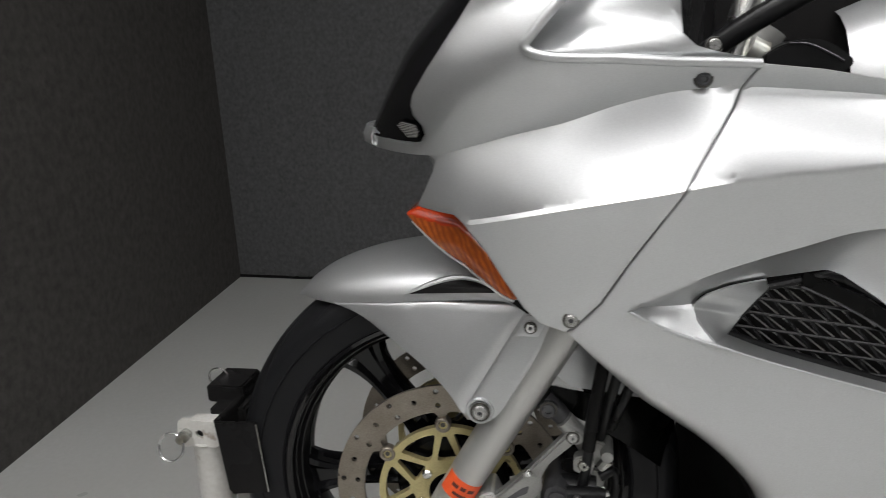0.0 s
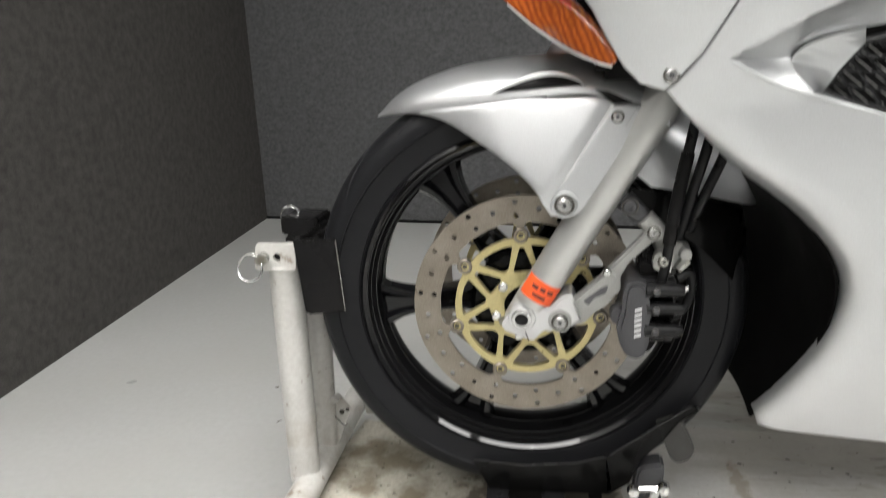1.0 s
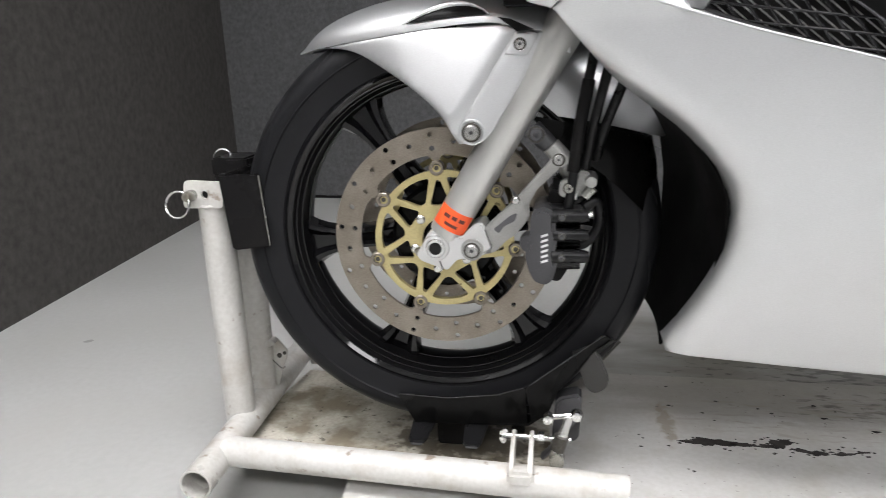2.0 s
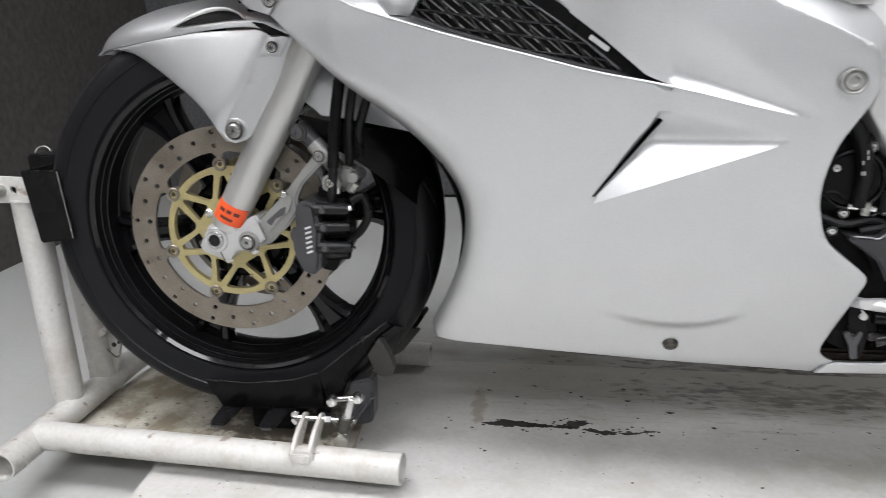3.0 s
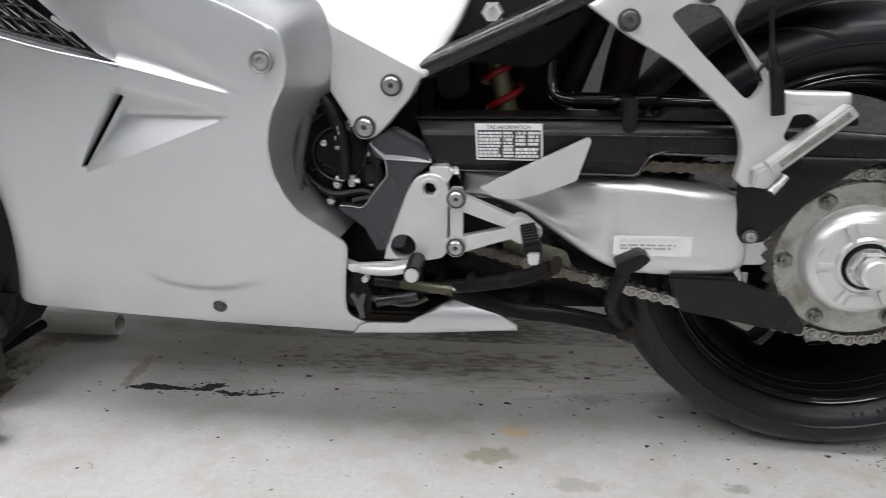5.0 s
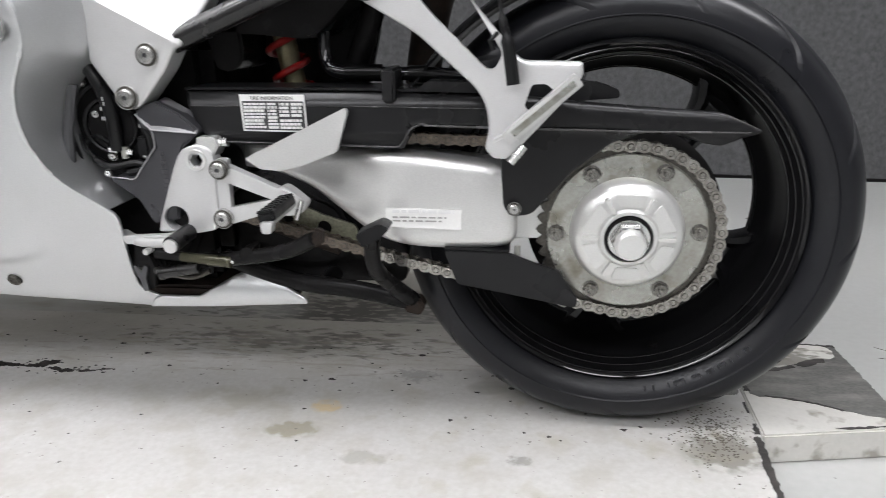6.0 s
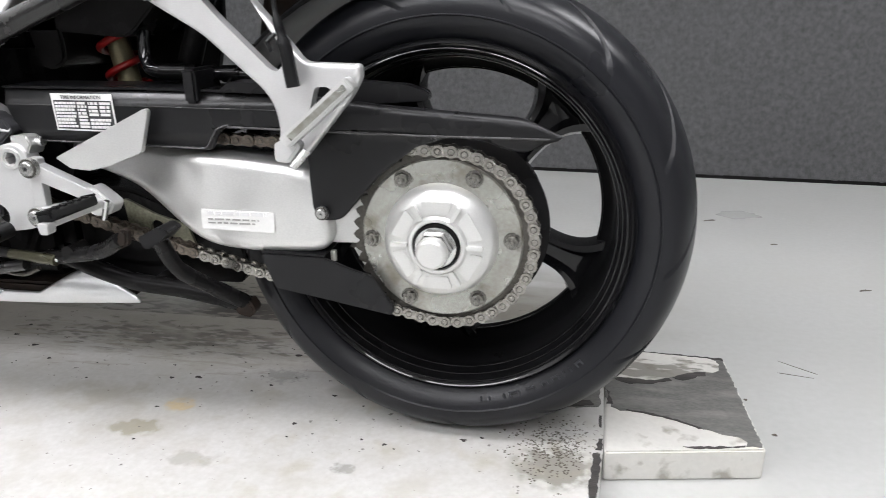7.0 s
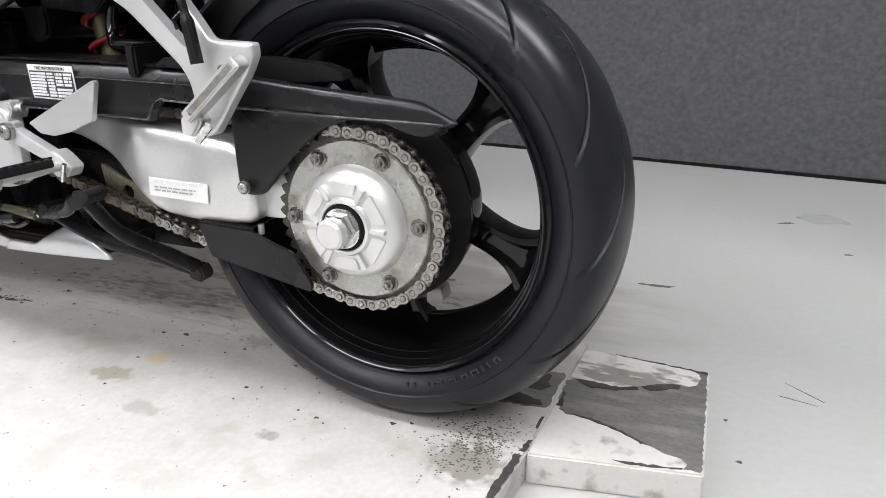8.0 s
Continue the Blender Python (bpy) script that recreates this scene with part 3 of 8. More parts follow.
WIDE, DEEP, HIGH = 5.6, 5.2, 2.7
floor = part("floor", flat_prism([at_room(-0.1, -0.1), at_room(WIDE + 0.1, -0.1), at_room(WIDE + 0.1, DEEP + 0.1), at_room(-0.1, DEEP + 0.1)], -0.1, 0.0), FLOOR)
tagged(floor, "pale grey painted concrete floor with scuffs and specks", "floor", kind="structure")
wall_back = part("wall_back", flat_prism([at_room(0.0, 0), at_room(WIDE, 0), at_room(WIDE, -0.1), at_room(0.0, -0.1)], 0.0, HIGH), CARPET)
tagged(wall_back, "wall covered in charcoal grey felt", "wall", kind="structure")
wall_left = part("wall_left", flat_prism([at_room(-0.1, -0.1), at_room(0, -0.1), at_room(0, 2.3), at_room(-0.1, 2.3)], 0.0, HIGH), SIDE_FELT_DIM)
tagged(wall_left, "side wall in brownish charcoal felt, its dimmer light put into the colour", "wall", kind="structure")
# Unseen white wall, added as a reflector for the silver cowl and fender.
wall_side = part("wall_side", flat_prism([at_room(-0.1, 2.3), at_room(0, 2.3), at_room(0, DEEP), at_room(-0.1, DEEP)], 1.25, HIGH), CEILING)
tagged(wall_side, "unseen white wall added to reflect light onto cowl and fender", "wall", kind="structure")
# Unseen dark wall below it, added so the lower fairing stays darker.
wall_low = part("wall_low", flat_prism([at_room(-0.1, 2.3), at_room(0.004, 2.3), at_room(0.004, DEEP), at_room(-0.1, DEEP)], 0.0, 1.25), SIDE_FELT_DIM)
tagged(wall_low, "unseen low wall in charcoal felt, added to keep low reflections dark", "wall", kind="structure")
# Unseen right and front walls, assumed; their grey sets what the bodywork reflects.
wall_right = part("wall_right", flat_prism([at_room(WIDE, -0.1), at_room(WIDE + 0.1, -0.1), at_room(WIDE + 0.1, DEEP), at_room(WIDE, DEEP)], 0.0, HIGH), FRONT_WALL)
tagged(wall_right, "unseen pale wall, assumed, closing the booth", "wall", kind="structure")
wall_front = part("wall_front", flat_prism([at_room(-0.1, DEEP), at_room(WIDE + 0.1, DEEP), at_room(WIDE + 0.1, DEEP + 0.1), at_room(-0.1, DEEP + 0.1)], 0.0, HIGH), FRONT_WALL)
tagged(wall_front, "unseen pale wall, assumed, behind the camera", "wall", kind="structure")
ceiling = part("ceiling", flat_prism([at_room(-0.1, -0.1), at_room(WIDE + 0.1, -0.1), at_room(WIDE + 0.1, DEEP + 0.1), at_room(-0.1, DEEP + 0.1)], HIGH, HIGH + 0.1), CEILING)
tagged(ceiling, "plain white painted ceiling", "ceiling", kind="structure")
def baseboard(a, b):
    ob = part("baseboard", flat_prism([a[0], a[1], b[1], b[0]], 0.0, 0.012), BLACK_MATT)
    return tagged(ob, "thin dark rubber strip along the wall's foot", "trim", kind="structure")


baseboard((at_room(0.0, 0.0), at_room(0.0, 0.008)), (at_room(WIDE, 0.0), at_room(WIDE, 0.008)))


def ceiling_lamp():
    lamp = new("ceiling_light")
    part("housing", box(-0.62, 0.62, -0.32, 0.32, 0.02, 0.09, 0.004), LABEL, lamp)
    part("diffuser", box(-0.60, 0.60, -0.30, 0.30, 0.0, 0.022, 0.002), DIFFUSER, lamp, "glowing white diffuser")
    tagged(lamp, "long white ceiling light, unseen and assumed, with a glowing diffuser", "lamp", group="ceiling lights")
    return lamp


# Lights out of view, placed to set the brightness of walls, floor and bodywork.
lamp = ceiling_lamp()
lamp.matrix_basis = pose(0.2, -0.75, 2.58, 0, 0, -4.7)
for lx, ly in ((1.9, -0.85), (-0.62, -0.85), (-0.55, -2.55), (0.6, -2.6), (2.1, -2.7), (3.0, 0.6)):
    copy_thing(lamp, pose(lx, ly, 2.58, 0, 0, -4.7))

# ---- the wooden board under the bike, and its extension block ----
board = part("platform", flat_prism([(-0.185, 0.30), (-0.12, -0.42), (1.632, -0.42), (1.675, -0.02), (1.69, 0.30)], 0.0, 0.047, 0.003), BOARD)
tagged(board, "low white-painted wooden board with oil stains and chipped paint", "platform")
block = part("extension_block", flat_prism([(1.6745, -0.040), (1.8935, -0.001), (1.8895, 0.2665), (1.6905, 0.274)], 0.0, 0.0475, 0.0025), BLOCK_PAINT)
tagged(block, "white wooden block with a dark worn patch, beside the board", "block")

def paint_loss(name, plan, z, material, parent, label, seed):
    """A patch where the paint has gone, with a ragged edge, as a very thin sheet."""
    rnd = random.Random(seed)
    line = []
    for x, y in resample(plan, 0.006):
        line.append((x + rnd.uniform(-0.0016, 0.0016), y + rnd.uniform(-0.0016, 0.0016)))
    return part(name, flat_prism(line, z, z + 0.0007), material, parent, label)


paint_loss("worn_patch", [(1.684, 0.160), (1.696, 0.170), (1.722, 0.172), (1.757, 0.169), (1.789, 0.181), (1.815, 0.198), (1.840, 0.209), (1.861, 0.208), (1.872, 0.219), (1.877, 0.241), (1.875, 0.254), (1.866, 0.260), (1.886, 0.262), (1.8885, 0.150), (1.8900, 0.005), (1.869, 0.003), (1.871, 0.015), (1.865, 0.025), (1.845, 0.027), (1.815, 0.038), (1.784, 0.055), (1.752, 0.065), (1.731, 0.069), (1.703, 0.070), (1.691, 0.078), (1.684, 0.107)], 0.0474, WORN, block, "smooth dark grey patch where the paint has gone", 3)
for name, plan, seed in (
        ("worn_edge", [(1.695, 0.168), (1.723, 0.171), (1.758, 0.168), (1.789, 0.180), (1.790, 0.170), (1.759, 0.158), (1.742, 0.157), (1.725, 0.151), (1.711, 0.157)], 5),
        ("worn_edge", [(1.793, 0.183), (1.815, 0.197), (1.832, 0.205), (1.849, 0.209), (1.847, 0.196), (1.836, 0.192), (1.824, 0.183), (1.808, 0.175), (1.799, 0.178)], 6),
        ("worn_edge", [(1.712, 0.072), (1.731, 0.072), (1.752, 0.067), (1.784, 0.056), (1.815, 0.039), (1.812, 0.037), (1.782, 0.052), (1.750, 0.063), (1.730, 0.067)], 8),
        ("worn_edge", [(1.742, 0.270), (1.800, 0.2675), (1.886, 0.2625), (1.886, 0.256), (1.850, 0.262), (1.805, 0.2645), (1.770, 0.267)], 10),
        ("worn_edge", [(1.782, -0.012), (1.812, -0.007), (1.868, 0.003), (1.866, 0.000), (1.830, -0.008), (1.800, -0.014)], 11),
        ("worn_edge", [(1.684, 0.085), (1.687, 0.105), (1.686, 0.128), (1.690, 0.120), (1.692, 0.086)], 13)):
    paint_loss(name, plan, 0.0480, WORN_DARK, block, "charred-looking ragged edge of the worn patch", seed)
paint_loss("worn_patch", [(1.672, 0.077), (1.645, 0.070), (1.602, 0.067), (1.53, 0.055), (1.45, 0.07), (1.45, 0.13), (1.56, 0.12), (1.62, 0.15), (1.641, 0.174), (1.674, 0.180), (1.679, 0.170), (1.674, 0.123), (1.675, 0.084)], 0.0469, WORN, board, "dark worn patch by the tyre", 7)
for plan, seed in (
        ([(1.665, 0.080), (1.644, 0.074), (1.602, 0.070), (1.53, 0.058), (1.46, 0.075), (1.46, 0.10), (1.55, 0.09), (1.582, 0.084), (1.612, 0.102), (1.635, 0.097), (1.649, 0.091), (1.659, 0.091)], 17),
        ([(1.607, 0.103), (1.600, 0.122), (1.620, 0.138), (1.636, 0.156), (1.647, 0.170), (1.659, 0.166), (1.658, 0.143), (1.665, 0.133), (1.652, 0.118), (1.630, 0.118), (1.624, 0.106)], 18)):
    paint_loss("dark_stain", plan, 0.0475, WORN_DARK, board, "black rubbed stain by the tyre", seed)
for plan, seed in (
        ([(1.671, 0.050), (1.6755, 0.051), (1.6745, 0.020), (1.671, 0.021)], 19),
        ([(1.667, -0.010), (1.6735, -0.010), (1.6715, -0.038), (1.664, -0.036)], 20),
        ([(1.660, -0.044), (1.6705, -0.046), (1.662, -0.13), (1.652, -0.22), (1.647, -0.22), (1.651, -0.13), (1.657, -0.07)], 9)):
    paint_loss("joint_gap", plan, 0.0470, WORN_DARK, board, "dark chipped edge of the board", seed)

def chip_outline(cx, cy, lx, ly, turn, rnd):
    """A ragged flake outline round a centre."""
    n = max(12, int(90 * max(lx, ly) / 0.05))
    ph = [rnd.uniform(0, 6.28) for _ in range(6)]
    out = []
    for i in range(n):
        a = 2 * math.pi * i / n
        r = 1 + 0.16 * math.sin(3 * a + ph[0]) + 0.13 * math.sin(5 * a + ph[1]) + 0.11 * math.sin(9 * a + ph[2]) + 0.08 * math.sin(17 * a + ph[3]) + rnd.uniform(-0.05, 0.05)
        x, y = lx * r * math.cos(a), ly * r * math.sin(a)
        out.append((cx + x * math.cos(turn) - y * math.sin(turn), cy + x * math.sin(turn) + y * math.cos(turn)))
    return out


rnd = random.Random(12)
for cx, cy, lx, ly, turn in ((0.395, 0.069, 0.040, 0.010, 0.0), (0.443, 0.068, 0.022, 0.0055, -0.1), (0.502, 0.078, 0.019, 0.011, 0.45), (0.480, 0.067, 0.014, 0.005, 0), (0.530, 0.060, 0.016, 0.005, -0.3), (0.552, 0.056, 0.013, 0.0065, 0.1), (0.588, 0.058, 0.017, 0.0035, 0.15), (0.617, 0.066, 0.012, 0.002, 0.25)):
    part("paint_chip", flat_prism(chip_outline(cx, cy, lx, ly, turn, rnd), 0.0468, 0.0475), CHIP, board, "dark chip where the paint has flaked off")
specks = []
for i in range(80):
    x, y = rnd.uniform(0.25, 1.62), rnd.gauss(0.10, 0.11)
    if not -0.38 < y < 0.28:
        continue
    s = 0.0010 + 0.0028 * rnd.random() ** 3
    specks.append(flat_prism(chip_outline(x, y, s * rnd.uniform(1, 2.2), s, rnd.uniform(-0.4, 0.4), rnd), 0.0468, 0.0474))
for i in range(70):
    x, y = rnd.gauss(0.48, 0.09), rnd.gauss(0.068, 0.012)
    s = rnd.uniform(0.0007, 0.0022)
    specks.append(flat_prism(chip_outline(x, y, s * rnd.uniform(1, 2), s, 0, rnd), 0.0468, 0.0474))
grit = []
for i in range(420):
    x, y = rnd.gauss(1.605, 0.030), rnd.gauss(-0.045, 0.036)
    s = rnd.uniform(0.0005, 0.0013)
    if x < 1.65:
        grit.append(flat_prism(chip_outline(x, y, s * rnd.uniform(1, 1.6), s, 0, rnd), 0.0468, 0.0474))
tagged(part("grit", join(*grit), SPECK, board), "brown grit stuck to the stained paint", kind="stuff")
tagged(part("paint_specks", join(*specks), CHIP, board), "scattered dark specks in the paint", kind="stuff")

scuffs = []
for x, y, lx, ly, turn in ((2.055, 1.284, 0.020, 0.006, 0.4), (1.77, 0.705, 0.030, 0.006, 0.1), (1.735, 0.703, 0.008, 0.004, 0.0), (2.04, 0.340, 0.030, 0.0007, -0.65), (2.022, 0.312, 0.024, 0.0007, -0.2), (2.184, 1.068, 0.010, 0.004, 0.3), (1.94, 0.113, 0.004, 0.003, 0.0), (1.92, 0.213, 0.003, 0.003, 0.0), (1.319, 0.569, 0.02, 0.005, 0.2), (2.3, 0.75, 0.014, 0.004, 0.3), (-0.62, 0.45, 0.005, 0.003, 0.6), (-0.55, 0.30, 0.006, 0.0015, 0.9)):
    scuffs.append(flat_prism(chip_outline(x, y, lx, ly, turn, rnd), -0.0005, 0.0006))
tagged(part("scuffs", join(*scuffs), SPECK, floor), "small dark scuffs on the floor", kind="stuff")

# ---- the wheel chock ----
chock = new("wheel_chock")
tagged(chock, "white-painted tube-steel wheel chock with black steel cradle", "wheel chock")
TR = 0.0225
part("base_plate", flat_prism([(-0.370, -0.087), (0.16, -0.116), (0.13, 0.225), (-0.335, 0.236)], 0.0485, 0.0535), PLATE_PAINT, chock, "dirty cream-painted base plate")
side_tube = part("side_tube", tube([(-0.335, -0.109, 0.087), (0.256, -0.136, 0.087)], TR, 20, wall=0.003), TUBE_PAINT, chock)
part("side_tube", tube([(-0.335, 0.262, 0.079), (0.226, 0.256, 0.079)], TR, 20, wall=0.003), TUBE_PAINT, chock)
part("cross_tube", tube([(-0.342, -0.19, 0.081), (-0.364, 0.30, 0.078)], TR + 0.001, 20, wall=0.003), TUBE_PAINT, chock)
part("post", tube([(-0.360, -0.006, 0.085), (-0.355, -0.014, 0.452)], 0.0245, 24), TUBE_PAINT, chock)
part("weld", tube([(-0.355 + 0.0245 * math.cos(a), -0.014 + 0.0245 * math.sin(a), 0.4495 + 0.0012 * math.sin(5 * a)) for a in [i * math.pi / 12 for i in range(24)]], 0.003, 6, closed=True), TUBE_PAINT, chock, "painted weld bead")
part("post", tube([(-0.358, 0.082, 0.085), (-0.335, 0.045, 0.43)], 0.0215, 20), TUBE_PAINT, chock)
# the head of the near post: a flat tab with a hole, a spring pin with a ring
tab = rounded([(-0.392, 0.447), (-0.328, 0.447), (-0.326, 0.486), (-0.386, 0.489)], 0.008)
part("head_tab", plate(tab, -0.039, -0.033, holes=[circle(-0.3555, 0.4675, 0.0058, 14)]), TUBE_PAINT, chock)
part("tab_bore", lathe([(0, 0.0), (0.0064, 0.0), (0.0064, 0.002), (0, 0.002)], 16), BORE, chock, "dark hole in the tab", m=pose(-0.3555, -0.0345, 0.4675))
part("head_block", box(-0.379, -0.333, -0.0325, -0.004, 0.447, 0.482, 0.004), TUBE_PAINT, chock)
part("pin", lathe([(0, -0.016), (0.006, -0.014), (0.0085, -0.008), (0.0085, 0.02), (0, 0.02)], 16), ZINC, chock, "worn brass spring pin", m=pose(-0.375, -0.045, 0.467))
part("ring", tube([(-0.388 + 0.0185 * math.cos(a), -0.060 + 0.006 * math.sin(a), 0.457 + 0.0185 * math.sin(a)) for a in [i * math.pi / 12 for i in range(24)]], 0.0016, 8, closed=True), CHROME, chock, "thin steel pull ring")
part("ring", tube([(-0.372 + 0.016 * math.cos(a), 0.06, 0.505 + 0.016 * math.sin(a)) for a in [i * math.pi / 12 for i in range(24)]], 0.0016, 8, closed=True), CHROME, chock, "thin steel pull ring")
# the black stop that holds the front of the tyre
part("stop_plate", plate([(-0.318, 0.500), (-0.257, 0.502), (-0.250, 0.397), (-0.305, 0.390)], -0.062, -0.056, 0.0015), BLACK_MATT, chock, "black steel tyre stop")
part("stop_plate", plate([(-0.318, 0.505), (-0.257, 0.508), (-0.250, 0.397), (-0.305, 0.390)], 0.098, 0.104, 0.0015), BLACK_MATT, chock)
part("worn_edge", tube([(-0.2565, -0.0625, 0.500), (-0.2500, -0.0625, 0.399)], 0.0009, 6), ZINC, chock, "worn bright edge")
part("stop_back", plate([(-0.322, 0.500), (-0.312, 0.500), (-0.303, 0.390), (-0.312, 0.390)], -0.056, 0.098, 0.0015), BLACK_MATT, chock)
part("stop_arm", box(-0.355, -0.30, -0.008, 0.075, 0.455, 0.492, 0.004), BLACK_MATT, chock)
part("stop_arm", box(-0.372, -0.315, 0.02, 0.085, 0.485, 0.512, 0.003), BLACK_MATT, chock)


def cradle_side(y):
    """One side of the trough under the wheel: a level plate and a tilted one, with a worn upper edge painted paler as
    lit.
    """
    part("cradle_side", plate(rounded([(-0.078, 0.165), (-0.002, 0.163), (0.070, 0.172), (0.112, 0.186), (0.116, 0.129), (-0.054, 0.121)], 0.003), y, y + 0.005, 0.0012), BLACK_SATIN, chock, "black steel cradle plate")
    part("cradle_flap", plate(rounded([(0.113, 0.186), (0.128, 0.198), (0.2165, 0.270), (0.2235, 0.2735), (0.2300, 0.2690), (0.206, 0.250), (0.186, 0.220), (0.157, 0.186), (0.142, 0.148), (0.122, 0.132)], [0.003, 0.003, 0.004, 0.003, 0.002, 0.006, 0.006, 0.006, 0.006, 0.003]), y - 0.003, y + 0.002, 0.0012), BLACK_SATIN, chock, "black steel cradle flap")
    # Paler lines for the worn edges and the light they catch.
    part("worn_edge", tube([(-0.076, y - 0.0003, 0.1655), (-0.002, y - 0.0003, 0.1635), (0.070, y - 0.0003, 0.1725), (0.110, y - 0.0003, 0.186)], 0.0008, 5), EDGE_BLACK, chock, "worn edge of the cradle, its highlight put into the colour")
    part("worn_edge", tube([(0.118, y - 0.0032, 0.1915), (0.2165, y - 0.0032, 0.2700), (0.2230, y - 0.0032, 0.2735)], 0.0009, 5), EDGE_BLACK, chock, "worn edge of the flap, its highlight put into the colour")


cradle_side(-0.048)
cradle_side(0.092)
trough = []
for (x0, z0), (x1, z1) in (((0.2300, 0.2690), (0.2490, 0.2230)), ((0.206, 0.250), (0.2180, 0.1840)), ((0.186, 0.220), (0.1870, 0.1660)), ((0.157, 0.186), (0.1690, 0.1490)), ((0.142, 0.148), (0.145, 0.132)), ((0.116, 0.128), (0.116, 0.116)), (( -0.054, 0.122), (-0.054, 0.116))):
    trough.append([(x0 + (x1 - x0) * k, -0.046 + 0.098 * k, z0 + (z1 - z0) * k) for k in (0.0, 0.33, 0.67, 1.0)])
part("cradle_floor", thicken(grid_mesh(trough), 0.004), BLACK_SATIN, chock, "black steel trough under the tyre")
part("trough_tip", plate(rounded([(0.238, 0.210), (0.262, 0.246), (0.258, 0.252), (0.247, 0.240), (0.240, 0.252), (0.228, 0.226)], 0.002), 0.070, 0.076, 0.001), BLACK_SATIN, chock)
for fx in (-0.041, 0.039):
    part("tongue", flat_prism(rounded([(fx - 0.018, -0.03), (fx + 0.018, -0.03), (fx + 0.013, -0.098), (fx - 0.012, -0.099)], [0, 0, 0.010, 0.010], 4), 0.113, 0.119, 0.0015), BLACK_PLASTIC, chock, "flat black steel tongue with a worn end")
    part("worn_end", flat_prism(rounded([(fx - 0.008, -0.0985), (fx + 0.009, -0.0978), (fx + 0.009, -0.1005), (fx - 0.008, -0.1010)], 0.001), 0.1140, 0.1160), GREY_ALLOY, chock, "bare steel end")
for fx, fy, fz, fh in ((0.172, -0.03, 0.118, 0.05),):
    part("foot", plate(rounded([(fx - 0.016, fz + fh), (fx + 0.022, fz + fh + 0.01), (fx + 0.018, fz - 0.018), (fx - 0.022, fz - 0.026)], 0.012, 4), fy - 0.012, fy + 0.02, 0.004), GREY_ALLOY, chock, "worn grey foot")
part("foot", plate(rounded([(0.178, 0.242), (0.207, 0.254), (0.220, 0.233), (0.2315, 0.206), (0.226, 0.188), (0.210, 0.180), (0.199, 0.188), (0.190, 0.213)], [0.003, 0.003, 0.008, 0.010, 0.010, 0.010, 0.008, 0.006], 4), -0.046, -0.034, 0.003), FOOT_GREY, chock, "rounded dark grey foot with a worn rim")
part("foot_strap", tube(spline([(0.138, -0.045, 0.075), (0.150, -0.048, 0.090), (0.170, -0.046, 0.120), (0.192, -0.044, 0.150)], 5), 0.004, 8, flat=2.2), GREY_ALLOY, chock, "bent grey steel strap")
part("pivot_bar", tube([(0.100, -0.02, 0.10), (0.100, 0.20, 0.10)], 0.010, 12), BLACK_MATT, chock)
part("rest_beam", box(-0.03, 0.04, 0.0, 0.08, 0.0545, 0.116, 0.003), BLACK_MATT, chock)
# the clamp fork welded to the side tube, with its bolts and wing nut
ear = [(-0.151, 0.102), (-0.148, 0.092), (-0.124, 0.092), (-0.112, 0.110), (-0.080, 0.130), (-0.080, 0.138), (-0.092, 0.142), (-0.125, 0.132), (-0.149, 0.116)]
for ex in (0.097, 0.122):
    part("fork_ear", moved(plate(rounded(ear, 0.004), -ex - 0.006, -ex, 0.0012), Matrix.Rotation(radians(90), 4, "Z")), TUBE_PAINT, chock, "white bracket ear")
part("fork_web", box(0.094, 0.131, -0.154, -0.130, 0.092, 0.114, 0.005), TUBE_PAINT, chock, "white bracket web welded to the tube")
part("cross_bolt", tube([(0.084, -0.092, 0.134), (0.178, -0.092, 0.132)], 0.0042, 10), CHROME, chock)
part("nut", tube([(0.133, -0.092, 0.1335), (0.142, -0.092, 0.1335)], 0.0085, 6), CHROME, chock)
part("nut", tube([(0.158, -0.092, 0.1325), (0.172, -0.092, 0.132)], 0.0088, 6), CHROME, chock)
for q in ([(0.080, 0.134), (0.088, 0.135), (0.092, 0.143), (0.087, 0.146), (0.080, 0.141)], [(0.080, 0.133), (0.088, 0.132), (0.089, 0.124), (0.084, 0.121), (0.079, 0.127)]):
    part("wing_nut", plate(rounded(q, 0.003), -0.095, -0.089, 0.001), CHROME, chock, "bright wing nut")
part("link_rod", tube([(0.156, -0.104, 0.104), (0.162, -0.100, 0.128), (0.171, -0.098, 0.156), (0.176, -0.097, 0.172)], [0.0078, 0.0085, 0.006, 0.0055], 10), CHROME, chock, "greasy steel link rod")
part("link_collar", tube([(0.160, -0.101, 0.122), (0.166, -0.099, 0.142)], 0.0105, 12), OILY, chock, "dark greasy collar")
part("cross_bolt", tube([(0.144, -0.092, 0.166), (0.188, -0.096, 0.174)], 0.0042, 10), CHROME, chock)
for x, z in ((0.147, 0.167), (0.186, 0.174)):
    part("nut", lathe([(0, -0.008), (0.007, -0.005), (0.0085, 0), (0.0085, 0.006), (0, 0.006)], 14), CHROME, chock, m=pose(x, -0.098, z))
part("clevis", plate(rounded([(0.150, 0.092), (0.166, 0.090), (0.171, 0.112), (0.160, 0.124), (0.149, 0.112)], 0.004), -0.112, -0.096, 0.002), ZINC, chock, "worn steel clevis")
# the anchor bracket at the foot of the far post
part("anchor", plate(rounded([(-0.364, 0.166), (-0.346, 0.190), (-0.327, 0.192), (-0.306, 0.166), (-0.316, 0.138), (-0.338, 0.156)], 0.006), 0.080, 0.086, 0.002), TUBE_PAINT, chock, "bent white anchor bracket")
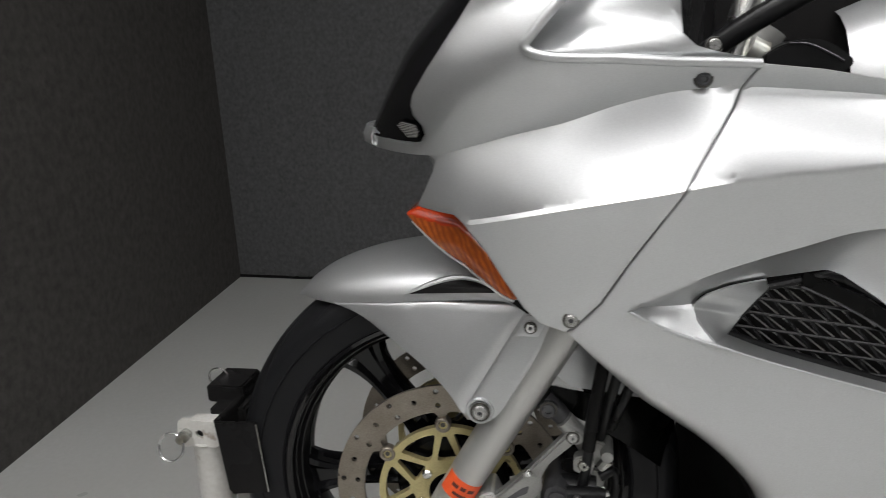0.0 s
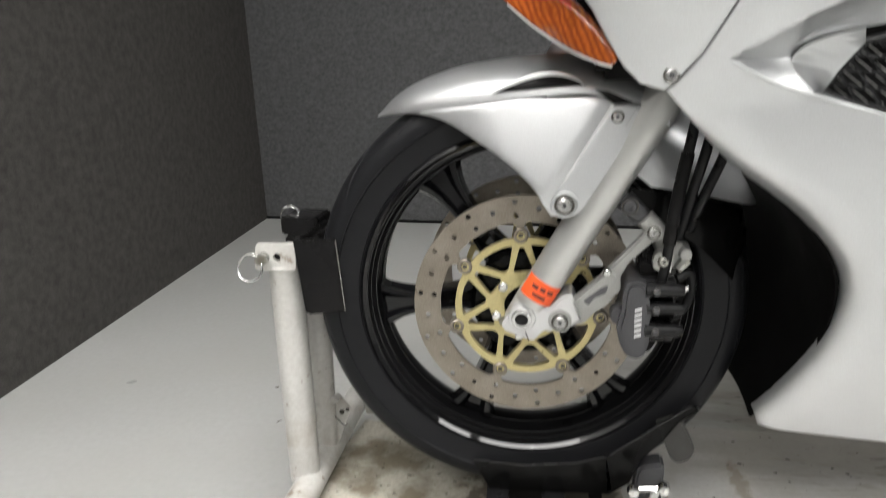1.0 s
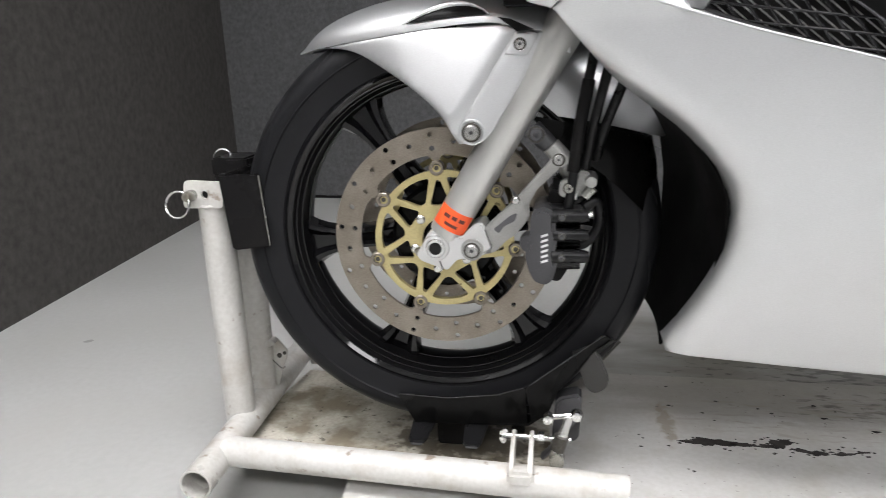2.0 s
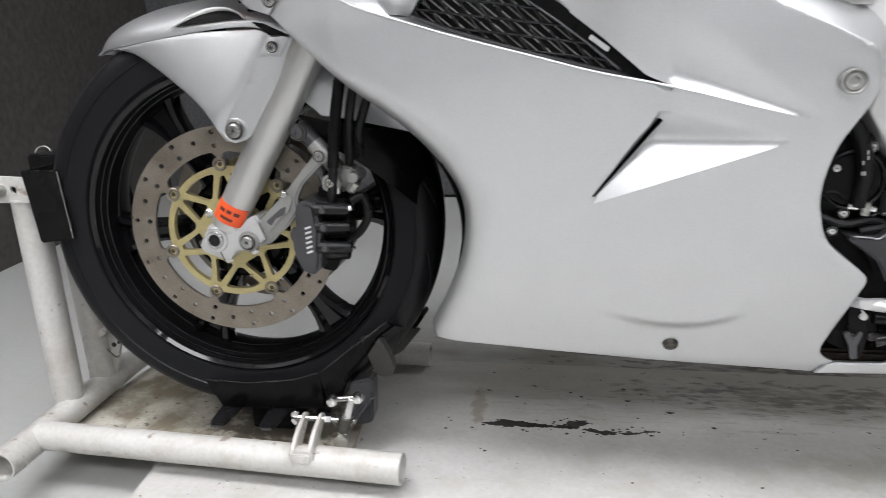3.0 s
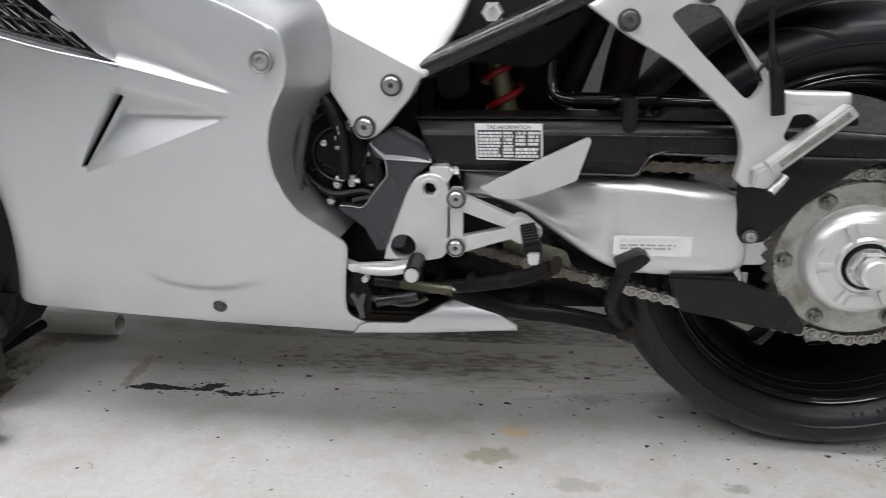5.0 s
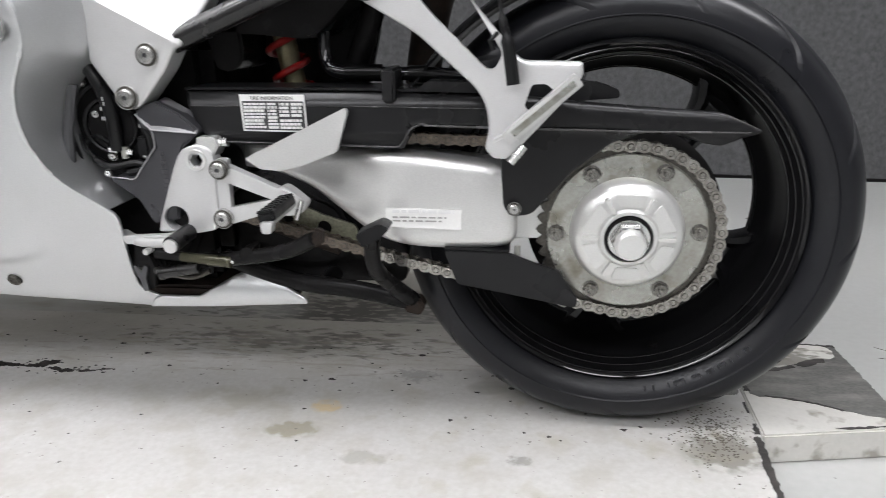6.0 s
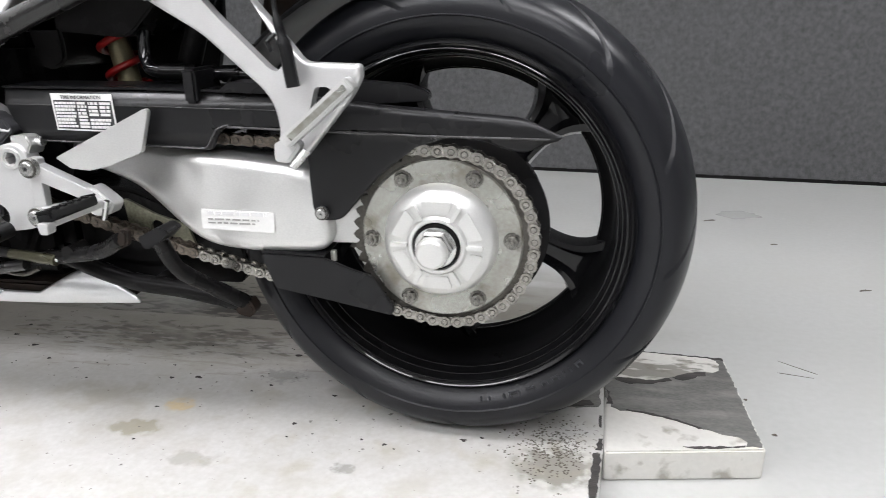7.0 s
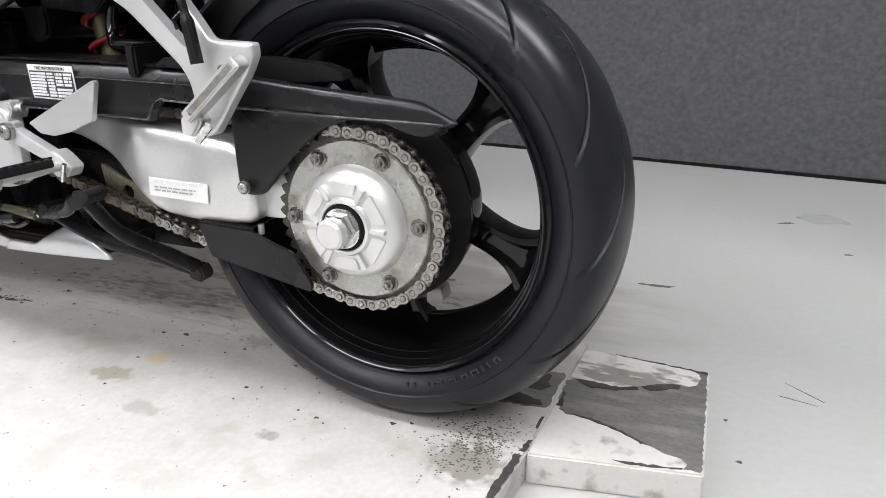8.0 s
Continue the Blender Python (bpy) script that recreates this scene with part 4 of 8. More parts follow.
part("anchor_brace", plate(rounded([(-0.350, 0.160), (-0.318, 0.140), (-0.334, 0.096), (-0.348, 0.086)], 0.003), 0.088, 0.093, 0.0015), TUBE_PAINT, chock)
part("anchor_ear", plate(rounded([(-0.348, 0.188), (-0.326, 0.196), (-0.318, 0.188), (-0.338, 0.178)], 0.004), 0.060, 0.079, 0.003), TUBE_PAINT, chock)
for x, z, r in ((-0.339, 0.170, 0.0062), (-0.322, 0.158, 0.0045), (-0.312, 0.163, 0.0032)):
    part("anchor_bore", lathe([(0, -0.0008), (r, -0.0008), (r, 0.001), (0, 0.001)], 14), OILY, chock, "dark rusty bore", m=pose(x, 0.0795, z))
part("anchor_wire", tube(spline([(-0.356, 0.074, 0.178), (-0.349, 0.072, 0.176), (-0.336, 0.073, 0.156), (-0.319, 0.074, 0.137), (-0.312, 0.075, 0.139)], 5), 0.0013, 8), CHROME, chock, "thin steel wire clip")
part("anchor_bolt", tube([(-0.364, 0.070, 0.166), (-0.352, 0.072, 0.168)], [0.0075, 0.0085], 8), ZINC, chock, "rusty anchor bolt")
bolt(chock, -0.352, 0.03, 0.062, 0.008, ZINC, "floor_bolt")


# ---- the motorcycle ----
bike = new("motorcycle")
tagged(bike, "silver sport-touring motorcycle with black wheels, standing in a chock", "motorcycle")
CY = 0.03
FW = pose(-0.003, 0.025, 0.409, 0, 0, 4.0)
RW = pose(1.463, 0.045, 0.3565, 0, 0, -2.3)


def step(v, a, b):
    k = min(1.0, max(0.0, (v - a) / (b - a)))
    return k * k * (3 - 2 * k)


def tyre_mesh(bead_r, bead_w, bulge_r, bulge_w, crown_r, grooves, n=960, steps=84):
    """A tyre turned round y, its tread cut by swept grooves."""
    half = [(bead_r, bead_w), (bead_r + 0.006, bead_w + 0.006), (bead_r + 0.012, bead_w + 0.0065), (bead_r + 0.0135, bead_w + 0.009)]
    prof = []
    half += [(bulge_r - 0.012, bulge_w - 0.0035), (bulge_r - 0.003, bulge_w - 0.0005), (bulge_r - 0.0015, bulge_w + 0.0016), (bulge_r - 0.0004, bulge_w + 0.0014)]
    for r, v in half:
        prof.append((r, -v))
    for i in range(steps + 1):
        a = i / steps
        # from the near bulge over the crown to the far bulge
        ang = math.pi * a
        v = -bulge_w * math.cos(ang)
        r = bulge_r + (crown_r - bulge_r) * math.sin(ang) ** 0.72
        prof.append((r, v))
    for r, v in reversed(half):
        prof.append((r, v))
    bm = bmesh.new()
    rows = []
    for j in range(n):
        th = 2 * math.pi * j / n
        row = []
        for k, (r, v) in enumerate(prof):
            cut = 0.0
            if 8 < k < len(prof) - 9 and grooves:
                s = v / bulge_w
                cut = grooves[1](th, s) * 0.0065
            turn = th - grooves[0](v / bulge_w)
            row.append(bm.verts.new(((r - cut) * math.cos(turn), v, (r - cut) * math.sin(turn))))
        rows.append(row)
    for j in range(n):
        a, b = rows[j], rows[(j + 1) % n]
        for k in range(len(prof) - 1):
            bm.faces.new((a[k], a[k + 1], b[k + 1], b[k]))
    return bm


def swept_grooves(count, lean, width, reach=(0.16, 0.90), way=1, phase=0.0, bend=0.85):
    """How far the tread's columns sweep round at a place across it, and how deep the groove is there."""
    def sweep(s):
        q = math.asin(max(-1.0, min(1.0, abs(s)))) * 2 / math.pi
        k = min(1.0, max(0.0, (q - reach[0]) / (reach[1] - reach[0])))
        return lean * k ** bend * (1 if s > 0 else -1) * way - phase

    def cut(th, s):
        q = math.asin(max(-1.0, min(1.0, abs(s)))) * 2 / math.pi
        if not reach[0] < q < reach[1]:
            return 0.0
        ph = (th + (math.pi / count if s < 0 else 0)) % (2 * math.pi / count)
        d = min(ph, 2 * math.pi / count - ph) * 0.3
        ends = min(1.0, (q - reach[0]) / 0.06, (reach[1] - q) / 0.04)
        return ends * min(1.0, max(0.0, 4.0 * (1 - d / width)))
    return sweep, cut


def offset_rim(lip_r, half_w, n=96):
    """A rear rim whose well lies towards the far side, where the spokes meet it."""
    p = [(lip_r, -half_w), (lip_r + 0.002, -half_w - 0.003), (lip_r - 0.002, -half_w - 0.006), (lip_r - 0.008, -half_w - 0.002),
         (lip_r - 0.013, -half_w + 0.010), (lip_r - 0.017, -half_w + 0.018), (lip_r - 0.019, -half_w + 0.035), (lip_r - 0.020, 0.0), (lip_r - 0.025, 0.022),
         (lip_r - 0.037, 0.034), (lip_r - 0.039, 0.048), (lip_r - 0.030, half_w - 0.014), (lip_r - 0.013, half_w - 0.006), (lip_r - 0.004, half_w + 0.004),
         (lip_r + 0.002, half_w + 0.003), (lip_r, half_w - 0.004), (lip_r - 0.008, half_w - 0.02), (lip_r - 0.008, 0), (lip_r - 0.008, -half_w + 0.02)]
    return lathe(p, n, closed=True)


def shallow_rim(lip_r, half_w, n=96):
    """A front rim with a wide shallow barrel."""
    p = [(lip_r, -half_w), (lip_r + 0.002, -half_w - 0.003), (lip_r - 0.002, -half_w - 0.006), (lip_r - 0.007, -half_w - 0.002),
         (lip_r - 0.010, -half_w + 0.010), (lip_r - 0.016, -half_w + 0.016), (lip_r - 0.018, -half_w + 0.030), (lip_r - 0.021, -0.006), (lip_r - 0.021, 0.012),
         (lip_r - 0.017, half_w - 0.026), (lip_r - 0.011, half_w - 0.010), (lip_r - 0.004, half_w + 0.004),
         (lip_r + 0.002, half_w + 0.003), (lip_r, half_w - 0.004), (lip_r - 0.008, half_w - 0.02), (lip_r - 0.010, 0), (lip_r - 0.008, -half_w + 0.02)]
    return lathe(p, n, closed=True)


def matt_barrel(ob, half_w):
    """The barrel between the lips is duller than the polished lips."""
    ob.data.materials.append(BARREL)
    for f in ob.data.polygons:
        if f.center.y > -half_w - 0.001:
            f.material_index = 1


def rim_bead(parent, r, y, wire=0.0011):
    """A narrow glossy bead added round the rim to draw a thin highlight line."""
    part("rim_bead", lathe([(r + wire * math.cos(a), y + wire * math.sin(a)) for a in [i * math.pi / 4 for i in range(8)]], 128, closed=True), LIP_GLOSS, parent, "glossy bead added to draw a thin highlight round the rim")


def spoke_mesh(r0, r1, w0, w1, d0, d1, curve=0.0, flare=0.022):
    """A cast spoke along +x, hollowed on its near face."""
    rows = []
    n = 14
    for i in range(n + 1):
        k = i / n
        x = r0 + (r1 - r0) * k
        w = w0 + (w1 - w0) * k + flare * (k ** 6) + 0.02 * ((1 - k) ** 5)
        d = d0 + (d1 - d0) * k
        z = curve * math.sin(math.pi * k)
        rows.append([(x, -d, z - w * 0.8), (x, -d * 1.1, z - w * 0.55), (x, -d * 0.7, z - w * 0.3), (x, -d * 0.7, z + w * 0.3), (x, -d * 1.1, z + w * 0.55), (x, -d, z + w * 0.8),
                     (x, 0, z + w), (x, d, z + w * 0.8), (x, d, z - w * 0.8), (x, 0, z - w)])
    return grid_mesh(rows, closed=True)


# front wheel
front = part("front_wheel", shallow_rim(0.231, 0.051), BLACK_GLOSS, bike, "gloss black cast front wheel", m=FW)
matt_barrel(front, 0.051)
for r, y in ((0.2235, -0.0525), (0.2205, -0.0405), (0.2145, -0.0335), (0.2100, -0.010)):
    rim_bead(front, r, y)
part("tyre", tyre_mesh(0.222, 0.046, 0.267, 0.061, 0.3025, swept_grooves(16, 0.45, 0.0034, (0.1, 0.80))), FRONT_RUBBER_SHADED, front, "black road tyre")
part("hub", lathe([(0.02, -0.06), (0.036, -0.058), (0.038, -0.03), (0.03, 0), (0.038, 0.03), (0.036, 0.058), (0.02, 0.06)], 32), BLACK_GLOSS, front)
part("hub_flange", lathe([(0.02, -0.062), (0.070, -0.060), (0.076, -0.052), (0.070, -0.040), (0.03, -0.035)], 40), BLACK_SATIN, front)
for k in range(6):
    if k == 0:
        first_spoke = part("spoke", spoke_mesh(0.03, 0.212, 0.020, 0.015, 0.022, 0.016, flare=0.028), BLACK_GLOSS, front, m=Matrix.Rotation(-radians(126), 4, "Y"))
    else:
        again(first_spoke, Matrix.Rotation(-radians(126 + 60 * k), 4, "Y"))


def brake_disc(v):
    """A floating disc: drilled steel ring, gold spider, buttons."""
    m = Matrix.Translation((0, v, 0))
    hs = []
    for k in range(28):
        a = 2 * math.pi * k / 28
        for r in ((0.1255, 0.1445) if k % 2 else (0.135,)):
            hs.append(circle(r * math.cos(a + 0.1), r * math.sin(a + 0.1), 0.0037, 8))
    bore = []
    for i in range(168):
        a = 2 * math.pi * i / 168
        tab = max(0.0, math.cos(7 * (a - radians(94)))) ** 16
        bore.append(((0.1165 - 0.013 * tab) * math.cos(a), (0.1165 - 0.013 * tab) * math.sin(a)))
    ring = part("brake_disc", sheet(circle(0, 0, 0.1525, 96), lambda x, z: -0.0025, 0.005, holes=[bore, *hs]), STEEL, front, "drilled steel brake disc, lightly rusted", m=m)
    # spider: outer hoop with seven lugs, forked arms, inner hub ring
    outer, wins = [], []
    for i in range(140):
        a = 2 * math.pi * i / 140
        lug = max(0.0, math.cos(7 * (a - radians(94)))) ** 14
        outer.append(((0.0960 + 0.0085 * lug) * math.cos(a), (0.0960 + 0.0085 * lug) * math.sin(a)))
    for k in range(7):
        a0 = radians(94) + 2 * math.pi * k / 7
        def pol(r, d):
            return (r * math.cos(a0 + d), r * math.sin(a0 + d))
        wins.append(rounded([pol(0.0865, 0.135), pol(0.0875, 0.29), pol(0.0878, 0.45), pol(0.0875, 0.61), pol(0.0865, 0.765), pol(0.0550, 0.53), pol(0.0550, 0.37)], [0.004, 0, 0, 0, 0.004, 0.005, 0.005]))
        wins.append(rounded([pol(0.0825, -0.035), pol(0.0825, 0.035), pol(0.0500, 0.29), pol(0.0480, 0.0), pol(0.0500, -0.29)], [0.002, 0.002, 0.005, 0, 0.005]))
    wins.append(circle(0, 0, 0.030, 32))
    part("spider", sheet(outer, lambda x, z: -0.0045, 0.009, holes=wins), GOLD, ring, "pale gold disc carrier")
    but = part("button", lathe([(0.0058, 0), (0.0062, -0.006), (0.0088, -0.0065), (0.0102, -0.005), (0.0102, 0.006), (0.0058, 0.006)], 20, closed=True), STEEL, ring)
    for k in range(7):
        a = radians(94) + 2 * math.pi * k / 7
        mm = Matrix.Translation((0.099 * math.cos(a), -0.001, 0.099 * math.sin(a)))
        if k == 0:
            but.matrix_basis = mm
        else:
            again(but, mm)
    core = part("button_core", lathe([(0, -0.0042), (0.0030, -0.0042), (0.0038, -0.0025), (0.0060, -0.0025), (0.0060, 0.004), (0, 0.004)], 12), OILY, ring)
    for k in range(7):
        a = radians(94) + 2 * math.pi * k / 7
        mm = Matrix.Translation((0.099 * math.cos(a), -0.001, 0.099 * math.sin(a)))
        if k == 0:
            core.matrix_basis = mm
        else:
            again(core, mm)
    sb = part("disc_bolt", lathe([(0, -0.006), (0.004, -0.006), (0.0065, -0.004), (0.0068, 0.002), (0, 0.002)], 14), CHROME, ring)
    for k in range(6):
        a = 2 * math.pi * k / 6 + 0.3
        mm = Matrix.Translation((0.042 * math.cos(a), -0.004, 0.042 * math.sin(a)))
        if k == 0:
            sb.matrix_basis = mm
        else:
            again(sb, mm)
    return ring


brake_disc(-0.074)
brake_disc(0.074)

# fork legs, axle clamp
def fork_leg(y):
    a, b = Vector((0.010, y, 0.425)), Vector((0.168, y, 0.69))
    d = (b - a).normalized()
    leg = part("fork_leg", tube([a, a + d * 0.004, b, b + d * 0.33], [0.0215, 0.0225, 0.0255, 0.0265], 28), FORK, bike, "silver-grey painted fork leg")
    clamp = rounded([(-0.027, 0.399), (-0.010, 0.430), (0.008, 0.437), (0.034, 0.424), (0.050, 0.441), (0.062, 0.444), (0.076, 0.410), (0.055, 0.396), (0.027, 0.393), (0.014, 0.378), (0.005, 0.381), (-0.022, 0.391)], 0.004)
    part("axle_clamp", plate(clamp, y - 0.017, y + 0.03, 0.003), SILVER_CAST, leg)
    part("axle_collar", lathe([(0.0125, 0.0), (0.0130, -0.0195), (0.0165, -0.0195), (0.0180, -0.0165), (0.0185, 0.0)], 28), SILVER_CAST, leg, m=pose(0, y, 0.41))
    part("clamp_slot", plate([(0.0035, 0.392), (0.0050, 0.3915), (0.0095, 0.3795), (0.0080, 0.3795)], y - 0.0175, y - 0.0168, 0), BORE, leg)
    part("pinch_bolt", tube([(-0.030, y - 0.004, 0.399), (-0.022, y - 0.004, 0.402)], [0.0055, 0.006], 8), ZINC, leg)
    part("axle", lathe([(0.0085, 0.01), (0.0085, -0.023), (0.0118, -0.023), (0.0135, -0.0205), (0.0135, 0.01)], 24), CHROME, leg, m=pose(0, y, 0.41))
    part("axle_bore", lathe([(0, -0.0215), (0.0088, -0.0215), (0.0088, 0.0), (0, 0.0)], 20), BORE, leg, m=pose(0, y, 0.41))
    return leg


leg = fork_leg(-0.082)
fork_leg(0.134)
# inspection sticker wrapped on the leg
fa, fd = Vector((0.010, -0.082, 0.425)), (Vector((0.168, -0.082, 0.69)) - Vector((0.010, -0.082, 0.425))).normalized()
fside = fd.cross(Vector((0, 1, 0))).normalized()


def wrap(s0, s1, a0, a1, r, n=14):
    rows = []
    for i in range(n + 1):
        a = radians(a0 + (a1 - a0) * i / n)
        off = Vector((0, -math.cos(a), 0)) * r + fside * math.sin(a) * r
        rows.append([tuple(fa + fd * s0 + off), tuple(fa + fd * s1 + off)])
    return grid_mesh(rows)


part("sticker", thicken(wrap(0.012, 0.040, -68, 68, 0.0233), 0.0003), STICKER, leg, "orange inspection sticker with faded marks")
for i, (s0, s1, a0, a1) in enumerate(((0.028, 0.033, -40, -20), (0.028, 0.033, -12, 5), (0.027, 0.032, 12, 34), (0.018, 0.022, -25, 20))):
    part("sticker_mark", thicken(wrap(s0, s1, a0, a1, 0.0238), 0.0002), INK, leg)

# front fender
SIDE_Y = [(-0.20, 0.005), (-0.16, -0.035), (-0.10, -0.061), (0.0, -0.083), (0.09, -0.093), (0.17, -0.100)]
SIDE_Z = [(-0.205, 0.660), (-0.16, 0.667), (-0.10, 0.674), (0.0, 0.685), (0.07, 0.689), (0.10, 0.684), (0.13, 0.672), (0.17, 0.650)]
TOP_Z = [(-0.205, 0.663), (-0.185, 0.683), (-0.15, 0.704), (-0.095, 0.722), (-0.045, 0.730), (0.0, 0.734), (0.10, 0.736), (0.17, 0.729)]


def fender_point(x, k, lift=0.0):
    """Over the top of the fender: k from -1 (near crease) over 0 (crown) to 1."""
    ys, zs, zt = smooth_table(SIDE_Y, x), smooth_table(SIDE_Z, x), smooth_table(TOP_Z, x)
    a = k * math.pi / 2
    half = 0.025 - ys
    return (x, 0.025 + (half + lift) * math.sin(a), zs + (zt - zs + lift) * math.cos(a) ** 0.9)


xs = [-0.205 + 0.375 * (i / 44) for i in range(45)]
fender = part("front_fender", thicken(grid_mesh([[fender_point(x, -1 + 2 * j / 28) for j in range(29)] for x in xs]), 0.003), SILVER, bike, "silver front fender", angle=50)
side_out = spline([(-0.203, 0.659), (-0.150, 0.666), (-0.105, 0.660), (-0.06, 0.637), (-0.015, 0.608), (0.015, 0.580), (0.030, 0.554)], 5)[:-1] + [(0.036, 0.546), (0.062, 0.547), (0.138, 0.668), (0.125, 0.6745), (0.09, 0.6868), (0.0, 0.6845), (-0.10, 0.6735), (-0.16, 0.6665)]


def stay_y(z):
    return -0.111 + 0.10 * (z - 0.561)


def fender_side_y(x, z):
    top = smooth_table(SIDE_Y, x)
    fold = step((x - 0.60 * (z - 0.545) - 0.010) / 0.020, 0.0, 1.0)
    base = top - 0.024 * min(1, max(0, (0.69 - z) / 0.11)) ** 0.85 * step(x, -0.15, -0.02)
    return base + (stay_y(z) + 0.004 - base) * fold * step(0.69 - z, 0.0, 0.012)


part("side_panel", sheet(side_out, fender_side_y, 0.003, grid=0.008, roll=0.003), SILVER, fender, "silver side of the fender", angle=50)
part("side_panel", sheet(side_out, lambda x, z: 0.047 - fender_side_y(x, z), 0.003, grid=0.012), SILVER, fender)
stay = rounded([(0.033, 0.560), (0.041, 0.546), (0.063, 0.546), (0.076, 0.558), (0.143, 0.666), (0.140, 0.677), (0.106, 0.679)], [0.012, 0.012, 0.012, 0.012, 0.004, 0.004, 0.004])
part("stay", sheet(stay, lambda x, z: stay_y(z), 0.012, grid=0.010, roll=0.003), SILVER, fender, "silver fender stay")
pad = rounded([(0.0915, 0.6515), (0.106, 0.6755), (0.128, 0.6765), (0.134, 0.6735), (0.1205, 0.6510)], 0.003)
part("stay_gap", plate(rounded([(0.085, 0.6945), (0.100, 0.6920), (0.129, 0.6785), (0.107, 0.6775)], 0.001), -0.1002, -0.0980, 0), BORE, fender, "dark gap above the stay")
part("stay_pad", sheet(pad, lambda x, z: stay_y(z) - 0.0025, 0.003, grid=0.006, roll=0.0015), SILVER, fender)
bolt(fender, 0.0525, stay_y(0.561) - 0.003, 0.561, 0.0125, BOLT_STEEL, socket=0.35)
part("bolt_boss", lathe([(0.012, 0.003), (0.0135, -0.002), (0.0155, -0.0025), (0.0165, 0.003)], 28), SILVER, fender, m=pose(0.0525, stay_y(0.561), 0.561))
bolt(fender, 0.1115, stay_y(0.663) - 0.005, 0.663, 0.0078, CHROME, socket=0.45)
slot_rows, lip_rows = [], []
for i in range(19):
    k = i / 18
    x = -0.036 + 0.110 * k
    top = -0.90 + 0.20 * (math.sin(math.pi * k ** 1.35) ** 0.75 if 0 < k < 1 else 0.0)
    slot_rows.append([fender_point(x, -0.90 + (top + 0.90) * j / 4, 0.0025) for j in range(5)])
    lip_rows.append(fender_point(x, top, 0.003))
part("vent_slot", grid_mesh(slot_rows), BLACK_MATT, fender, "dark vent opening")
part("vent_lip", tube(lip_rows, [0.0012 + 0.0026 * math.sin(math.pi * i / 18) for i in range(19)], 8), SILVER, fender)
# the rear of the fender, behind the fork, wraps the tyre
rows = []
for i in range(25):
    b = radians(-86 + 172 * i / 24)
    reach = 0.212 + 0.112 * math.cos(b) ** 0.75
    low = math.degrees(math.asin((0.577 - 0.038 * math.cos(b) - 0.409) / reach))
    rows.append([(reach * math.cos(radians(low + (84 - low) * j / 12)), 0.022 + 0.090 * math.sin(b), 0.409 + reach * math.sin(radians(low + (84 - low) * j / 12))) for j in range(13)])
part("fender_rear", thicken(grid_mesh(rows), 0.0025), SILVER, fender, "silver rear half of the fender", angle=60)
# black guard behind the front tyre
rows = []
for i in range(17):
    a = radians(-88 + 176 * i / 16)
    x, y = 0.115 + 0.165 * math.cos(a), 0.022 + 0.09 * math.sin(a)
    zt = 0.578 - 0.038 * math.cos(a)
    drop = 0.03 + 0.09 * math.cos(a) ** 2
    rows.append([(x, y, zt), (x + 0.008, y, zt - 0.3 * drop), (x + 0.010, y, zt - 0.6 * drop), (x + 0.006, y, zt - drop)])
part("splash_guard", thicken(grid_mesh(rows), 0.003), BLACK_SATIN, fender, "black plastic splash guard")

# near front brake caliper, its carrier and hoses
caliper = part("brake_caliper", plate(rounded([(0.124, 0.452), (0.128, 0.465), (0.140, 0.469), (0.153, 0.463), (0.155, 0.444), (0.158, 0.426), (0.154, 0.407), (0.157, 0.391), (0.152, 0.373), (0.143, 0.366), (0.129, 0.371), (0.121, 0.387), (0.117, 0.406), (0.123, 0.430)], 0.005), -0.118, -0.035, 0.005), CALIPER, bike, "dark grey brake caliper")
part("piston_housing", join(*[moved(tube([(0.14, 0, 0), (0.186, 0, 0)], [0.0155, 0.0135], 16), pose(0, -0.085, z)) for z in (0.452, 0.424, 0.394)]), BLACK_PLASTIC, caliper)
part("rear_body", plate(rounded([(0.145, 0.482), (0.176, 0.478), (0.180, 0.392), (0.160, 0.358), (0.140, 0.362)], 0.006), -0.075, -0.02, 0.004), BLACK_MATT, caliper)
for z, yy in ((0.452, -0.088), (0.428, -0.092), (0.398, -0.09)):
    part("pad_pin", tube([(0.18, yy, z), (0.196, yy, z)], 0.003, 8), CHROME, caliper)
part("maker_mark", join(*[plate([(0.1378, z), (0.1462, z + 0.0028), (0.1460, z + 0.0056), (0.1376, z + 0.0028)], -0.1188, -0.118, 0) for z in (0.397, 0.4037, 0.4104, 0.4171, 0.4238, 0.4305)]), PALE_INK, caliper, "pale maker's mark")
carrier = part("caliper_carrier", plate(rounded([(0.040, 0.430), (0.065, 0.437), (0.101, 0.471), (0.145, 0.520), (0.156, 0.535), (0.168, 0.533), (0.173, 0.522), (0.160, 0.514), (0.131, 0.486), (0.121, 0.467), (0.122, 0.450), (0.105, 0.428), (0.092, 0.419), (0.078, 0.404), (0.051, 0.396), (0.040, 0.404)], 0.004), -0.096, -0.080, 0.003), CAST, bike, "cast alloy caliper carrier")
part("carrier_rib", plate(rounded([(0.066, 0.436), (0.103, 0.471), (0.112, 0.474), (0.117, 0.468), (0.110, 0.449), (0.096, 0.441), (0.089, 0.431), (0.076, 0.421)], 0.004), -0.0995, -0.095, 0.002), CAST, carrier)
part("carrier_pocket", plate(rounded([(0.076, 0.436), (0.098, 0.454), (0.107, 0.458), (0.104, 0.447), (0.090, 0.440), (0.083, 0.430)], 0.003), -0.1000, -0.0990, 0.0005), GREY_ALLOY, carrier)
